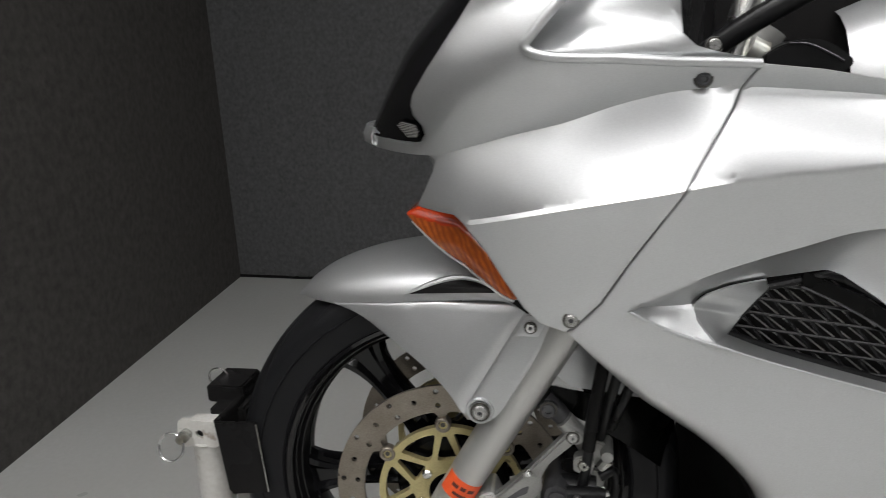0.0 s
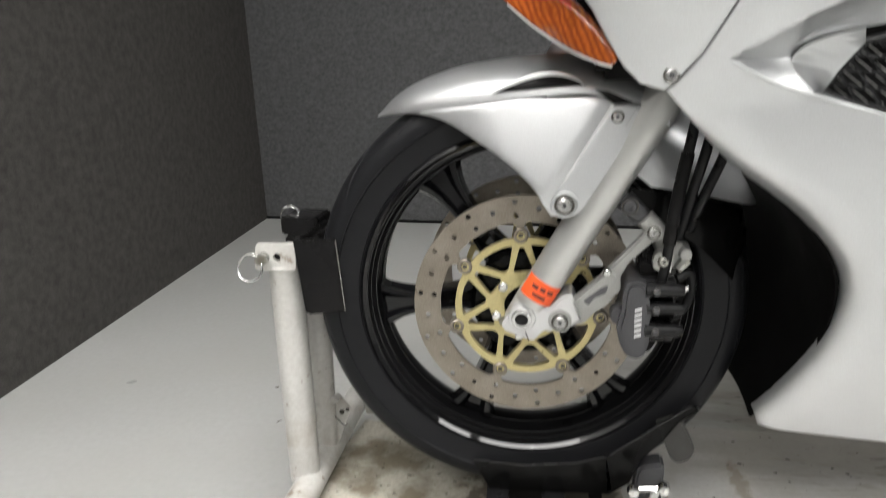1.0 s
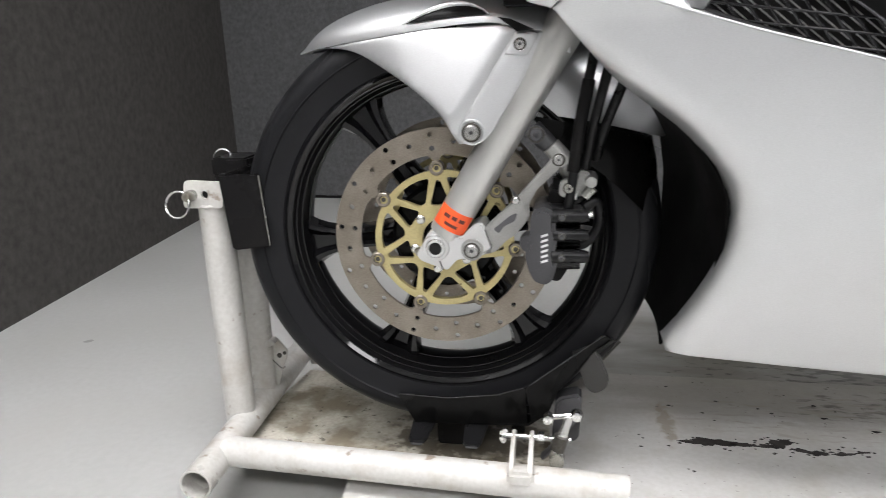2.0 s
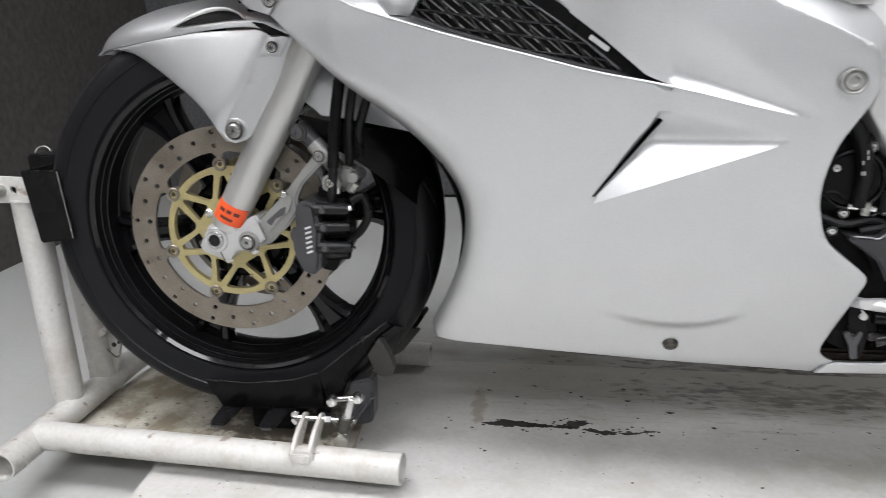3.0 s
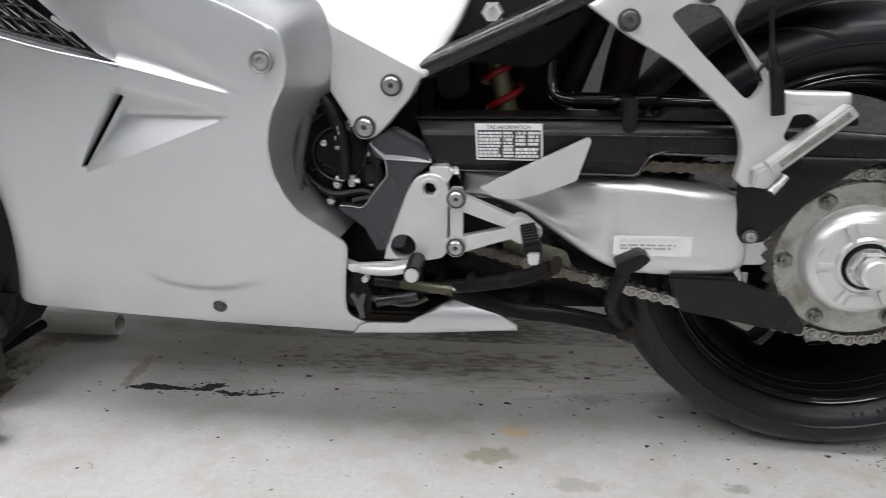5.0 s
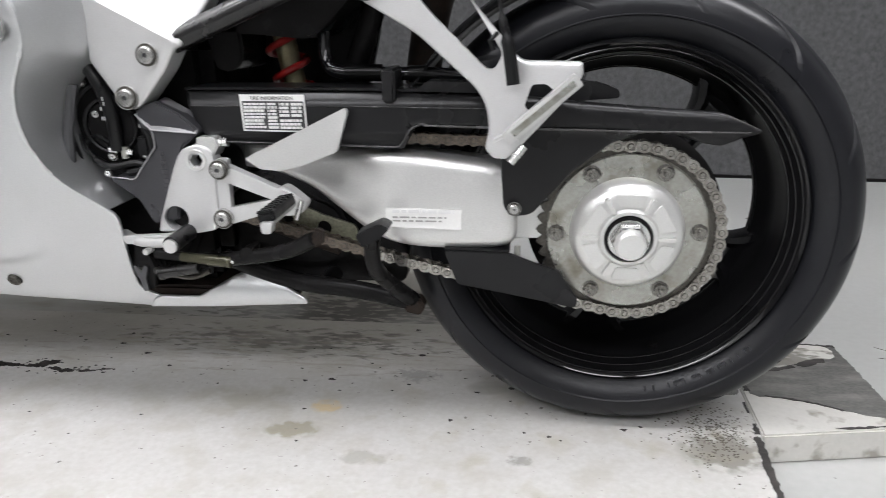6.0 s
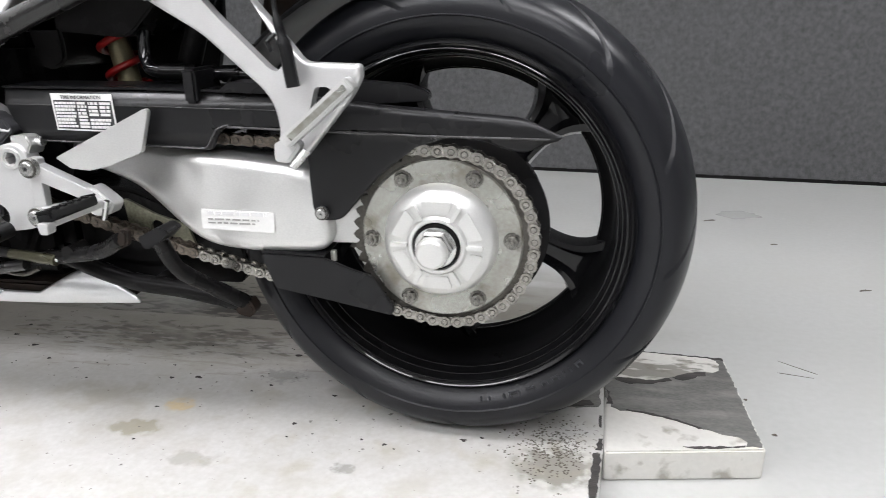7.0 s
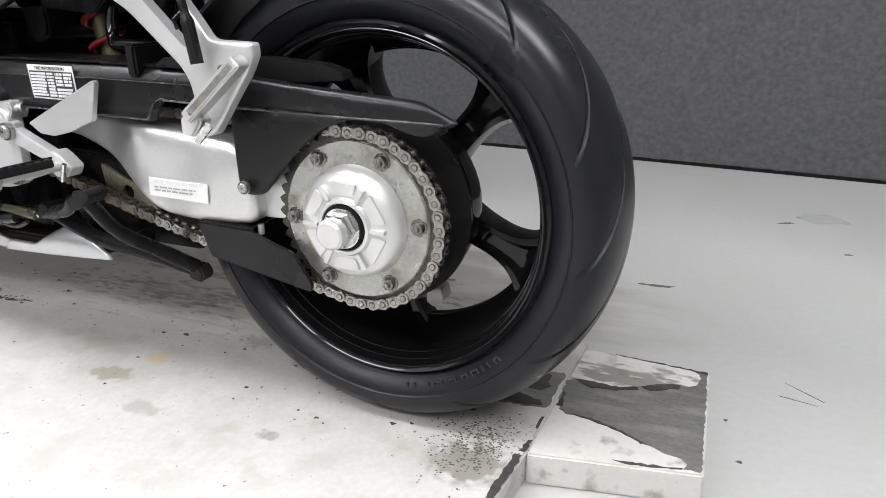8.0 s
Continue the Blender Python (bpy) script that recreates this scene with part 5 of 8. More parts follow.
part("carrier_lug", lathe([(0, -0.006), (0.011, -0.005), (0.012, 0.0), (0.012, 0.016), (0, 0.016)], 20), CALIPER, carrier, "dark rubber carrier bushing", m=pose(0.121, -0.098, 0.418))
bolt(carrier, 0.048, -0.104, 0.408, 0.0115, BOLT_STEEL, socket=0.4)
part("bolt_washer", lathe([(0.010, 0.0), (0.0105, -0.003), (0.0145, -0.003), (0.015, 0.0)], 24), CAST, carrier, m=pose(0.048, -0.0985, 0.408))
bolt(carrier, 0.158, -0.099, 0.5245, 0.0085, BOLT_STEEL, socket=0.3)
bolt(carrier, 0.105, -0.098, 0.473, 0.006, CHROME, socket=0.2)
part("lower_link", tube(spline([(0.160, -0.085, 0.526), (0.172, -0.07, 0.50), (0.180, -0.06, 0.475)], 4), 0.010, 12), CAST, carrier)
part("upper_link", tube([(0.124, -0.072, 0.560), (0.140, -0.075, 0.545), (0.160, -0.08, 0.526)], [0.013, 0.012, 0.009], 14), CALIPER, carrier)
part("link_sleeve", tube([(0.148, -0.085, 0.540), (0.168, -0.085, 0.518)], 0.012, 14), CAST, carrier)
bolt(carrier, 0.130, -0.092, 0.555, 0.011, GREY_ALLOY, socket=0.45)
part("hose_union", plate(rounded([(0.180, 0.508), (0.194, 0.506), (0.203, 0.490), (0.196, 0.478), (0.184, 0.472), (0.174, 0.484)], 0.004), -0.075, -0.045, 0.003), CAST, carrier)
part("union_bolt", tube([(0.190, -0.078, 0.474), (0.200, -0.078, 0.486)], [0.006, 0.0075], 8), ZINC, carrier)
part("master_cylinder", lathe([(0, -0.02), (0.007, -0.018), (0.009, 0.02), (0, 0.02)], 18), CAST, carrier, m=pose(0.198, -0.07, 0.494))
for i, pts in enumerate(([(0.208, -0.085, 0.70), (0.196, -0.095, 0.64), (0.182, -0.098, 0.56), (0.174, -0.097, 0.49), (0.168, -0.095, 0.455)],
                         [(0.228, -0.085, 0.70), (0.214, -0.095, 0.63), (0.200, -0.090, 0.57), (0.190, -0.070, 0.51)],
                         [(0.250, -0.08, 0.68), (0.234, -0.090, 0.62), (0.212, -0.085, 0.56), (0.204, -0.06, 0.52)],
                         [(0.190, -0.075, 0.46), (0.206, -0.07, 0.465), (0.209, -0.065, 0.435), (0.194, -0.07, 0.412), (0.176, -0.075, 0.408)])):
    part("brake_hose", tube(spline(pts, 8), 0.0062, 12), HOSE, bike, "black rubber brake hose")
part("hose_sleeve", tube(spline([(0.1925, -0.0955, 0.62), (0.182, -0.098, 0.56), (0.176, -0.0975, 0.51)], 6), 0.0078, 12), BLACK_MATT, bike, "ribbed black hose sleeve")
for z, r in ((0.456, 0.0095), (0.432, 0.0085), (0.404, 0.0095)):
    part("bridge_bolt", tube([(0.150, -0.108, z), (0.190, -0.104, z - 0.001), (0.196, -0.104, z - 0.001)], [r, r * 0.9, r * 0.7], 12), BLACK_PLASTIC, caliper)
    bolt(caliper, 0.163, -0.118, z, 0.0045, GREY_ALLOY, socket=0.4)
part("bleed_nipple", tube([(0.190, -0.104, 0.455), (0.200, -0.104, 0.458)], [0.005, 0.0035], 8), CHROME, caliper)
part("bleed_nipple", tube([(0.176, -0.09, 0.474), (0.180, -0.09, 0.490)], [0.005, 0.0035], 8), CHROME, caliper)
part("banjo", plate(rounded([(0.160, 0.497), (0.178, 0.503), (0.184, 0.486), (0.172, 0.474), (0.158, 0.480)], 0.005), -0.098, -0.080, 0.002), CAST, caliper)
bolt(caliper, 0.171, -0.100, 0.489, 0.008, ZINC, socket=0.4)
part("speed_sensor", box(0.150, 0.176, -0.07, -0.045, 0.478, 0.50, 0.004), BLACK_MATT, bike)


# ---- bodywork ----
NOSE = [(-0.10, 0.0), (-0.085, 0.15), (-0.07, 0.27), (-0.045, 0.43), (-0.02, 0.565), (0.01, 0.70), (0.05, 0.83), (0.1, 0.92), (0.16, 0.975), (0.22, 1.0)]


def crease_upper(x):
    return smooth_table([(-0.1, 0.825), (0.022, 0.863), (0.10, 0.8855), (0.15, 0.897), (0.195, 0.911), (0.238, 0.920), (0.29, 0.922), (0.36, 0.916), (0.45, 0.905)], x)


def crease_lower(x):
    return smooth_table([(-0.1, 0.774), (0.055, 0.804), (0.10, 0.814), (0.15, 0.825), (0.245, 0.8415), (0.29, 0.849), (0.36, 0.856), (0.50, 0.866)], x)


LOW_W = [(0.20, 0.05), (0.235, 0.068), (0.250, 0.077), (0.275, 0.090), (0.35, 0.128), (0.42, 0.158), (0.5, 0.184), (0.6, 0.2), (0.70, 0.206)]
LEAD = [(0.25, 0.276), (0.285, 0.294), (0.335, 0.320), (0.40, 0.345), (0.455, 0.354), (0.495, 0.347), (0.532, 0.324), (0.572, 0.285), (0.62, 0.222), (0.676, 0.170), (0.70, 0.15)]


def body_w(x, z):
    """Half-width of the bodywork beyond the middle of the bike."""
    c1, c2 = crease_upper(x), crease_lower(x)
    k = 1 - step(x, 0.40, 0.56)
    if z < 0.68:
        w = smooth_table(LOW_W, z)
    elif z < c2:
        w = 0.205 + (0.047 * k) * ((z - 0.68) / (c2 - 0.68)) ** 1.15
    elif z < c1:
        q = (z - c2) / (c1 - c2)
        lip = min(1, (z - c2) / 0.004)
        front, rear_soft = 1 - step(x, 0.09, 0.21), step(x, 0.24, 0.30)
        hollow = 0.0040 * lip + 0.0230 * q ** 1.8
        plain = 0.0015 * lip * (1 - rear_soft) + (0.0255 + 0.0015 * rear_soft) * q ** (1 + 0.35 * rear_soft) + 0.004 * math.sin(math.pi * q) * (1 - rear_soft)
        w = 0.205 + k * (0.047 - front * hollow - (1 - front) * plain)
    else:
        q = (z - c1) / 0.035
        w = 0.205 + k * (0.020 + 0.040 * math.sin(0.5 * math.pi * min(q, 3.2) / 2.1))
    return w


SCOOP = [(0.205, 0.726), (0.251, 0.750), (0.278, 0.764), (0.335, 0.786), (0.404, 0.806), (0.47, 0.79), (0.55, 0.735), (0.64, 0.655), (0.735, 0.570)]
LIP = [(0.205, 0.726), (0.229, 0.7115), (0.255, 0.6985), (0.28, 0.6895), (0.306, 0.6815), (0.36, 0.665), (0.442, 0.6425), (0.50, 0.6265), (0.556, 0.6145), (0.584, 0.609), (0.613, 0.602), (0.668, 0.587), (0.735, 0.570)]


def wedge_width(x):
    """How broad the bright ledge behind the radiator guard is."""
    return 0.017 * max(0.0, (0.735 - x) / 0.15) ** 0.8


GUARD_TOP = [(0.268, 0.722), (0.275, 0.733), (0.299, 0.743), (0.330, 0.749), (0.382, 0.757), (0.395, 0.752), (0.432, 0.726), (0.463, 0.697), (0.513, 0.659), (0.557, 0.621), (0.580, 0.6105)]


def scoop_depth(x, z):
    """The hollow that leads into the side radiator, with a ledge that runs out behind it."""
    if not 0.205 < x < 0.735:
        return 0.0
    up, lo = smooth_table(SCOOP, x), table(LIP, x)
    if not lo <= z < up:
        return 0.0
    reach = 0.036 * math.sin(math.pi * min(1, max(0, (x - 0.205) / 0.53)) ** 0.7) ** 0.8
    reach = min(reach, table([(0.46, 0.036), (0.53, 0.014), (0.58, 0.0065), (0.63, 0.0070), (0.735, 0.0)], x))
    if 0.268 < x < 0.58:
        edge = table(GUARD_TOP, x)
        if z < edge - 0.0012 and x > 0.305:
            return 0.0
        if z >= edge - 0.0012:
            return reach * min(1.0, max(0.0, (up - z) / (up - edge))) ** 0.8
    ledge = wedge_width(x) if x > 0.5 else 0.45 * (up - lo)
    if x > 0.5:
        rise = 1 - (1 - min(1.0, (z - lo) / max(ledge, 0.0006))) ** 2.0
        fall = min(1.0, max(0.0, (z - lo - ledge) / max(0.006, up - lo - ledge)))
        return reach * rise * (0.5 + 0.5 * math.cos(math.pi * fall))
    k = min(1.0, max(0.0, (z - lo - ledge) / max(0.006, up - lo - ledge)))
    return reach * min(1.0, (z - lo) / max(ledge, 0.0006)) * (1 - k) ** 0.8 * min(1.0, (up - z) / 0.006)


VENT_A, VENT_B, VENT_C, VENT_D = (0.571, 0.583), (0.642, 0.584), (0.712, 0.552), (0.502, 0.479)


VENT_R = (0.560, 0.5515)


def plane_through(a, b, c):
    """Depth over the plan as a plane through three (x, z, depth) points."""
    m = np.array([(p[0], p[1], 1.0) for p in (a, b, c)])
    return np.linalg.solve(m, np.array([p[2] for p in (a, b, c)]))


VENT_LOW = plane_through((*VENT_D, 0.0), (*VENT_C, 0.0), (*VENT_R, 0.030))
VENT_TOP = plane_through((*VENT_A, 0.004), (*VENT_C, 0.0), (*VENT_R, 0.030))


def vent_depth(x, z):
    """A wedge-shaped vent of two planes: a broad lower one, a steep upper one."""
    if not (0.49 < x < 0.72 and 0.47 < z < 0.59):
        return 0.0
    low = VENT_D[1] + (x - VENT_D[0]) * (VENT_C[1] - VENT_D[1]) / (VENT_C[0] - VENT_D[0])
    high = 0.5835 if x < VENT_B[0] else VENT_B[1] + (x - VENT_B[0]) * (VENT_C[1] - VENT_B[1]) / (VENT_C[0] - VENT_B[0])
    slit = VENT_D[0] + (z - VENT_D[1]) * (VENT_A[0] - VENT_D[0]) / (VENT_A[1] - VENT_D[1])
    if not (low < z < high and x > slit):
        return 0.0
    near_top = min(1.0, (high - z) / 0.006)
    a, b = VENT_LOW @ (x, z, 1.0), VENT_TOP @ (x, z, 1.0)
    h = max(0.0, 0.007 - abs(a - b)) / 0.007
    return max(0.0, min(a, b) - h * h * 0.00175) * (near_top * (2 - near_top)) ** 0.5


def body_y(x, z, features=True):
    w = body_w(x, z)
    if features:
        w -= scoop_depth(x, z) + vent_depth(x, z)
        # soft swelling low on the panel, sharper below
        u = (x - 0.614) / 0.085
        v = (z - 0.308 - 0.020 * u * u) / 0.07
        if abs(u) < 1 and -0.15 < v < 1:
            w += 0.0078 * (1 - u * u) ** 0.9 * step(v, -0.13, 0.10) * (1 - step(v, 0.08, 1.0))
        # the leading edge rolls inwards
        if x < 0.46 and z < 0.70:
            d = x - smooth_table(LEAD, z)
            if d < 0.055:
                k = 1 - max(0.0, d) / 0.055
                w -= 0.034 * (1 - math.sqrt(max(0, 1 - k * k))) * step(0.70 - z, 0.0, 0.1)
        # and so does the rear edge
    return CY - (w + CY) * smooth_table(NOSE, x)


rear_edge = spline([(0.668, 0.694), (0.757, 0.652), (0.774, 0.640), (0.780, 0.615), (0.775, 0.588), (0.752, 0.545), (0.744, 0.500), (0.750, 0.465), (0.766, 0.432), (0.806, 0.398), (0.818, 0.383), (0.815, 0.360), (0.800, 0.285), (0.803, 0.262), (0.822, 0.249)], 4)
belly = [(0.80, 0.2285), (0.60, 0.239), (0.45, 0.2515), (0.30, 0.2655)]
lead = spline([(x, z) for z, x in LEAD[1:]], 3)
seam = [(0.164, 0.708), (0.183, 0.731), (0.209, 0.778), (0.249, 0.842), (0.286, 0.907), (0.291, 0.920), (0.299, 0.934), (0.303, 0.940)]
side_outline = rear_edge + belly + lead[:-1] + [(0.152, 0.6965)] + [(x + 0.0005, z) for x, z in seam] + [(0.347, 0.934), (0.396, 0.924), (0.44, 0.908), (0.50, 0.865), (0.58, 0.78)]
GRILLE = rounded([(0.272, 0.708), (0.268, 0.722), (0.275, 0.733), (0.299, 0.743), (0.330, 0.749), (0.382, 0.757), (0.395, 0.752), (0.432, 0.726), (0.463, 0.698), (0.513, 0.659), (0.557, 0.621), (0.582, 0.6105), (0.556, 0.616), (0.50, 0.628), (0.442, 0.644), (0.36, 0.6665), (0.306, 0.683), (0.285, 0.691)], 0.004)
GUARD = rounded([(0.300, 0.690), (0.336, 0.736), (0.359, 0.741), (0.390, 0.747), (0.402, 0.744), (0.440, 0.722), (0.470, 0.699), (0.513, 0.661), (0.557, 0.623), (0.590, 0.608), (0.560, 0.6145), (0.502, 0.628), (0.442, 0.644), (0.381, 0.662), (0.340, 0.675)], 0.003)
SLIT = rounded([(0.504, 0.489), (0.5095, 0.4895), (0.577, 0.574), (0.5715, 0.577)], 0.002)
CREASES = [[(a + 0.006 * i, crease_lower(a + 0.006 * i) + d) for i in range(n)] for a, n, d in ((0.064, 31, 0.0), (0.253, 41, 0.0), (0.256, 41, 0.004))]
RIDGES = [[(a + 0.006 * i, crease_upper(a + 0.006 * i)) for i in range(n)] for a, n in ((0.034, 41), (0.299, 20))]
CREASES.insert(1, [(x, z + 0.004) for x, z in CREASES[0]])
fairing = part("side_fairing", sheet(side_outline, body_y, 0.003, holes=[GRILLE, SLIT], grid=0.0055, roll=0.0020,
               lines=[[(0.222 + 0.006 * i, smooth_table(SCOOP, 0.222 + 0.006 * i)) for i in range(42)], resample([VENT_D, VENT_C], 0.004)[:-1], resample([VENT_C, VENT_B], 0.004)[2:12],
                      *CREASES[2:], RIDGES[1], resample([(VENT_R[0] + 0.006, VENT_R[1]), VENT_C], 0.004)[:-2],
                      [(0.212 + 0.005 * i, table(LIP, 0.212 + 0.005 * i)) for i in range(13)], [(0.220 + 0.005 * i, table(LIP, 0.220 + 0.005 * i) * 0.55 + table(SCOOP, 0.220 + 0.005 * i) * 0.45) for i in range(9)],
                      [(0.588 + 0.006 * i, table(LIP, 0.588 + 0.006 * i)) for i in range(24)], [(0.590 + 0.006 * i, table(LIP, 0.590 + 0.006 * i) + wedge_width(0.590 + 0.006 * i)) for i in range(21)]]), SILVER, bike, "silver-painted side fairing", angle=30)
belly_pan = rounded([(0.812, 0.244), (0.824, 0.2495), (0.880, 0.2505), (0.893, 0.258), (0.930, 0.279), (0.966, 0.294), (1.034, 0.252), (1.035, 0.243), (0.90, 0.2330), (0.801, 0.2290)], 0.003)
part("belly_pan", sheet(belly_pan, lambda x, z: -0.079 + 0.35 * max(0, 0.25 - z) + 0.5 * max(0, z - 0.265), 0.003, grid=0.008, roll=0.003), SILVER, fairing, "silver tail of the belly fairing", angle=60)
far_outline = [(x - 0.17 * step(z, 0.46, 0.56) * (1 - step(x, 0.30, 0.50)), z) for x, z in side_outline]
part("side_fairing", sheet(far_outline, lambda x, z: 2 * CY - body_y(x, z, False), -0.003, grid=0.012), SILVER, bike, "silver-painted side fairing", angle=60)
# rolled return behind the rear edge
ret = []
for i, (x, z) in enumerate(rear_edge[:38]):
    a, b = rear_edge[max(0, i - 2)], rear_edge[i + 2]
    t = Vector((b[0] - a[0], b[1] - a[1])).normalized()
    nx, nz = -t.y, t.x
    if nx * 0.8 + nz * 0.6 < 0 and z > 0.5:
        nx, nz = -nx, -nz
    w = table([(0.40, 0.003), (0.45, 0.005), (0.50, 0.012), (0.55, 0.022), (0.60, 0.034), (0.64, 0.045), (0.70, 0.055)], z)
    y = body_y(x, z) + 0.0045
    ret.append([(x - 0.001, y, z), (x + nx * w * 0.22, y + 0.018, z + nz * w * 0.22), (x + nx * w * 0.60, y + 0.050, z + nz * w * 0.60), (x + nx * w, y + 0.085, z + nz * w)])
part("edge_return", thicken(grid_mesh(ret), 0.002), SILVER, fairing, angle=60)
part("slit_backing", plate([(0.49, 0.475), (0.53, 0.475), (0.60, 0.585), (0.56, 0.595)], body_y(0.52, 0.52, False) + 0.03, body_y(0.52, 0.52, False) + 0.034, 0), BLACK_MATT, fairing)
part("screw", lathe([(0, 0.002), (0.004, 0.001), (0.005, -0.001), (0.008, -0.001), (0.0095, 0.001), (0.0115, -0.002), (0.0128, -0.0018), (0.0132, 0.003)], 28), CAST, fairing, "recessed fairing screw", m=pose(0.753, -0.2075, 0.611))
part("screw_well", lathe([(0, -0.0012), (0.0040, -0.0014), (0.0052, -0.0030), (0.0068, -0.0030), (0.0078, -0.0014), (0.0092, -0.0022), (0.0102, 0.001), (0.0102, 0.005)], 24), OILY, fairing, "recessed screw well", m=Matrix.Translation((0.615, body_y(0.615, 0.272) - 0.0015, 0.272)) @ Matrix.Rotation(radians(27), 4, "X"))
bolt(fairing, 0.156, body_y(0.156, 0.7115) - 0.001, 0.7115, 0.0085, BOLT_STEEL, socket=0.5)

part("opening_lip", tube([(x, body_y(x, z - 0.0015) - 0.0002, z) for x, z in spline([(0.306, 0.6825), (0.36, 0.666), (0.442, 0.6435), (0.50, 0.6275), (0.556, 0.6155), (0.584, 0.6095)], 8)], 0.0013, 8), SILVER, fairing)
part("opening_lip", tube([(x, body_y(x, z - 0.0015) - 0.0002, z) for x, z in spline([(0.209, 0.7235), (0.229, 0.7120), (0.255, 0.6993), (0.306, 0.6825)], 8)], [0.0008, *[0.0018] * 23, 0.0013], 10), SILVER, fairing)

# the ledge and the side wall that lead in from the opening's edge to the guard
def lead_in(outer_line, inner_line, n=6, sunk=False):
    rows = []
    for (x, z), (u, w) in zip(outer_line, inner_line):
        y0, y1 = (body_y(x - 0.003, z + 0.0025) if sunk else body_y(x, z - 0.002, False)) + 0.001, -0.166 - 0.025 * (0.58 - u) - 0.003
        rows.append([(x + (u - x) * k, y0 + (y1 - y0) * k, z + (w - z) * k) for k in [j / n for j in range(n + 1)]])
    return thicken(grid_mesh(rows), 0.002)


part("ledge", lead_in(spline([(0.582, 0.6098), (0.556, 0.6155), (0.50, 0.6275), (0.442, 0.6435), (0.36, 0.666), (0.306, 0.6825), (0.286, 0.690)], 6), spline([(0.588, 0.6085), (0.560, 0.6140), (0.502, 0.6275), (0.442, 0.6435), (0.381, 0.6615), (0.340, 0.6745), (0.302, 0.690)], 6)), SILVER, fairing, "silver ledge below the radiator guard", angle=60)
part("side_wall", lead_in(spline([(0.286, 0.690), (0.272, 0.708), (0.268, 0.722), (0.275, 0.733), (0.299, 0.743), (0.330, 0.749)], 5), spline([(0.302, 0.690), (0.308, 0.699), (0.315, 0.709), (0.322, 0.718), (0.329, 0.727), (0.336, 0.736)], 5), sunk=True), SILVER, fairing, "silver side wall of the radiator opening", angle=60)

# side radiator: core behind, lattice guard in the opening
def grille_y(x, z):
    return -0.166 - 0.025 * (0.58 - x)


part("radiator_core", sheet(rounded([(0.25, 0.70), (0.30, 0.77), (0.42, 0.77), (0.62, 0.60), (0.52, 0.60)], 0.01), lambda x, z: grille_y(x, z) + 0.022, 0.03), BLACK_MATT, bike, "black side radiator core")


def clip_line(p, d):
    """The stretches of a line that lie in the grille opening."""
    ts = np.linspace(-0.4, 0.4, 400)
    pts = np.array(p) + ts[:, None] * np.array(d)
    ok = inside(GUARD, pts)
    out, start = [], None
    for i, v in enumerate(ok):
        if v and start is None:
            start = i
        if start is not None and (not v or i == len(ok) - 1):
            if i - start > 4:
                out.append((pts[start], pts[i]))
            start = None
    return out


def lattice_bar(a, b, r, dy):
    v = [(a[0], grille_y(*a) + dy, a[1]), (b[0], grille_y(*b) + dy, b[1])]
    return tube(v, r, 6)


frame_bar = part("guard_frame", tube([(x, grille_y(x, z) - 0.001, z) for x, z in GUARD], 0.0042, 8, closed=True), BLACK_PLASTIC, bike, "black lattice radiator guard")
for ang, pitch, material, r, dy in ((-40, 0.0078, CAST, 0.0007, 0.0035), (-8, 0.0150, BLACK_PLASTIC, 0.0016, -0.001), (-54, 0.0150, BLACK_PLASTIC, 0.0016, 0.0)):
    d = (math.cos(radians(ang)), math.sin(radians(ang)))
    nrm = (-d[1], d[0])
    for i in range(-24, 25):
        for a, b in clip_line((0.43 + nrm[0] * i * pitch, 0.68 + nrm[1] * i * pitch), d):
            part("slat", lattice_bar(a, b, r, dy), material, frame_bar)
part("guard_edge", sheet([(0.366, 0.752), (0.420, 0.7275), (0.465, 0.698), (0.515, 0.6595), (0.559, 0.6215), (0.580, 0.609), (0.560, 0.612), (0.530, 0.628), (0.495, 0.656), (0.450, 0.689), (0.408, 0.716), (0.365, 0.738)], lambda x, z: grille_y(x, z) - 0.007, 0.004), BLACK_SATIN, frame_bar, "black guard surround")
part("guard_lip", tube([(x, grille_y(x, z) - 0.007, z) for x, z in spline([(0.530, 0.628), (0.495, 0.656), (0.450, 0.689), (0.408, 0.716), (0.365, 0.738)], 4)], 0.0011, 6), GREY_ALLOY, frame_bar)
for x, z, w, h in ((0.509, 0.6545, 0.010, 0.003),):
    part("clip", plate(rounded([(x - w, z + w * 0.72 + h), (x - w - h * 0.7, z + w * 0.72 - h * 0.6), (x + w - h * 0.7, z - w * 0.72 - h * 0.6), (x + w, z - w * 0.72 + h)], 0.0015), grille_y(x, z) - 0.011, grille_y(x, z) - 0.005, 0.001), SILVER_CAST, frame_bar, "small pale clip")

# upper fairing, nose, screen, turn signal
cowl_outline = [(0.1625, 0.7080), (0.1505, 0.6965), (0.127, 0.704), (0.111, 0.720), (0.092, 0.751), (0.078, 0.777), (0.057, 0.805), (0.046, 0.812), (0.001, 0.812), (0.011, 0.829), (0.021, 0.848), (0.024, 0.860), (0.018, 0.864), (-0.005, 0.863), (-0.067, 0.862), (-0.073, 0.869), (-0.068, 0.884), (-0.036, 0.877), (-0.006, 0.8745), (0.010, 0.878), (0.016, 0.886), (0.014, 0.895), (0.005, 0.904), (0.003, 0.914), (0.007, 0.925), (0.022, 0.943), (0.040, 0.963), (0.061, 0.989), (0.078, 1.010), (0.100, 1.035), (0.185, 1.035)]
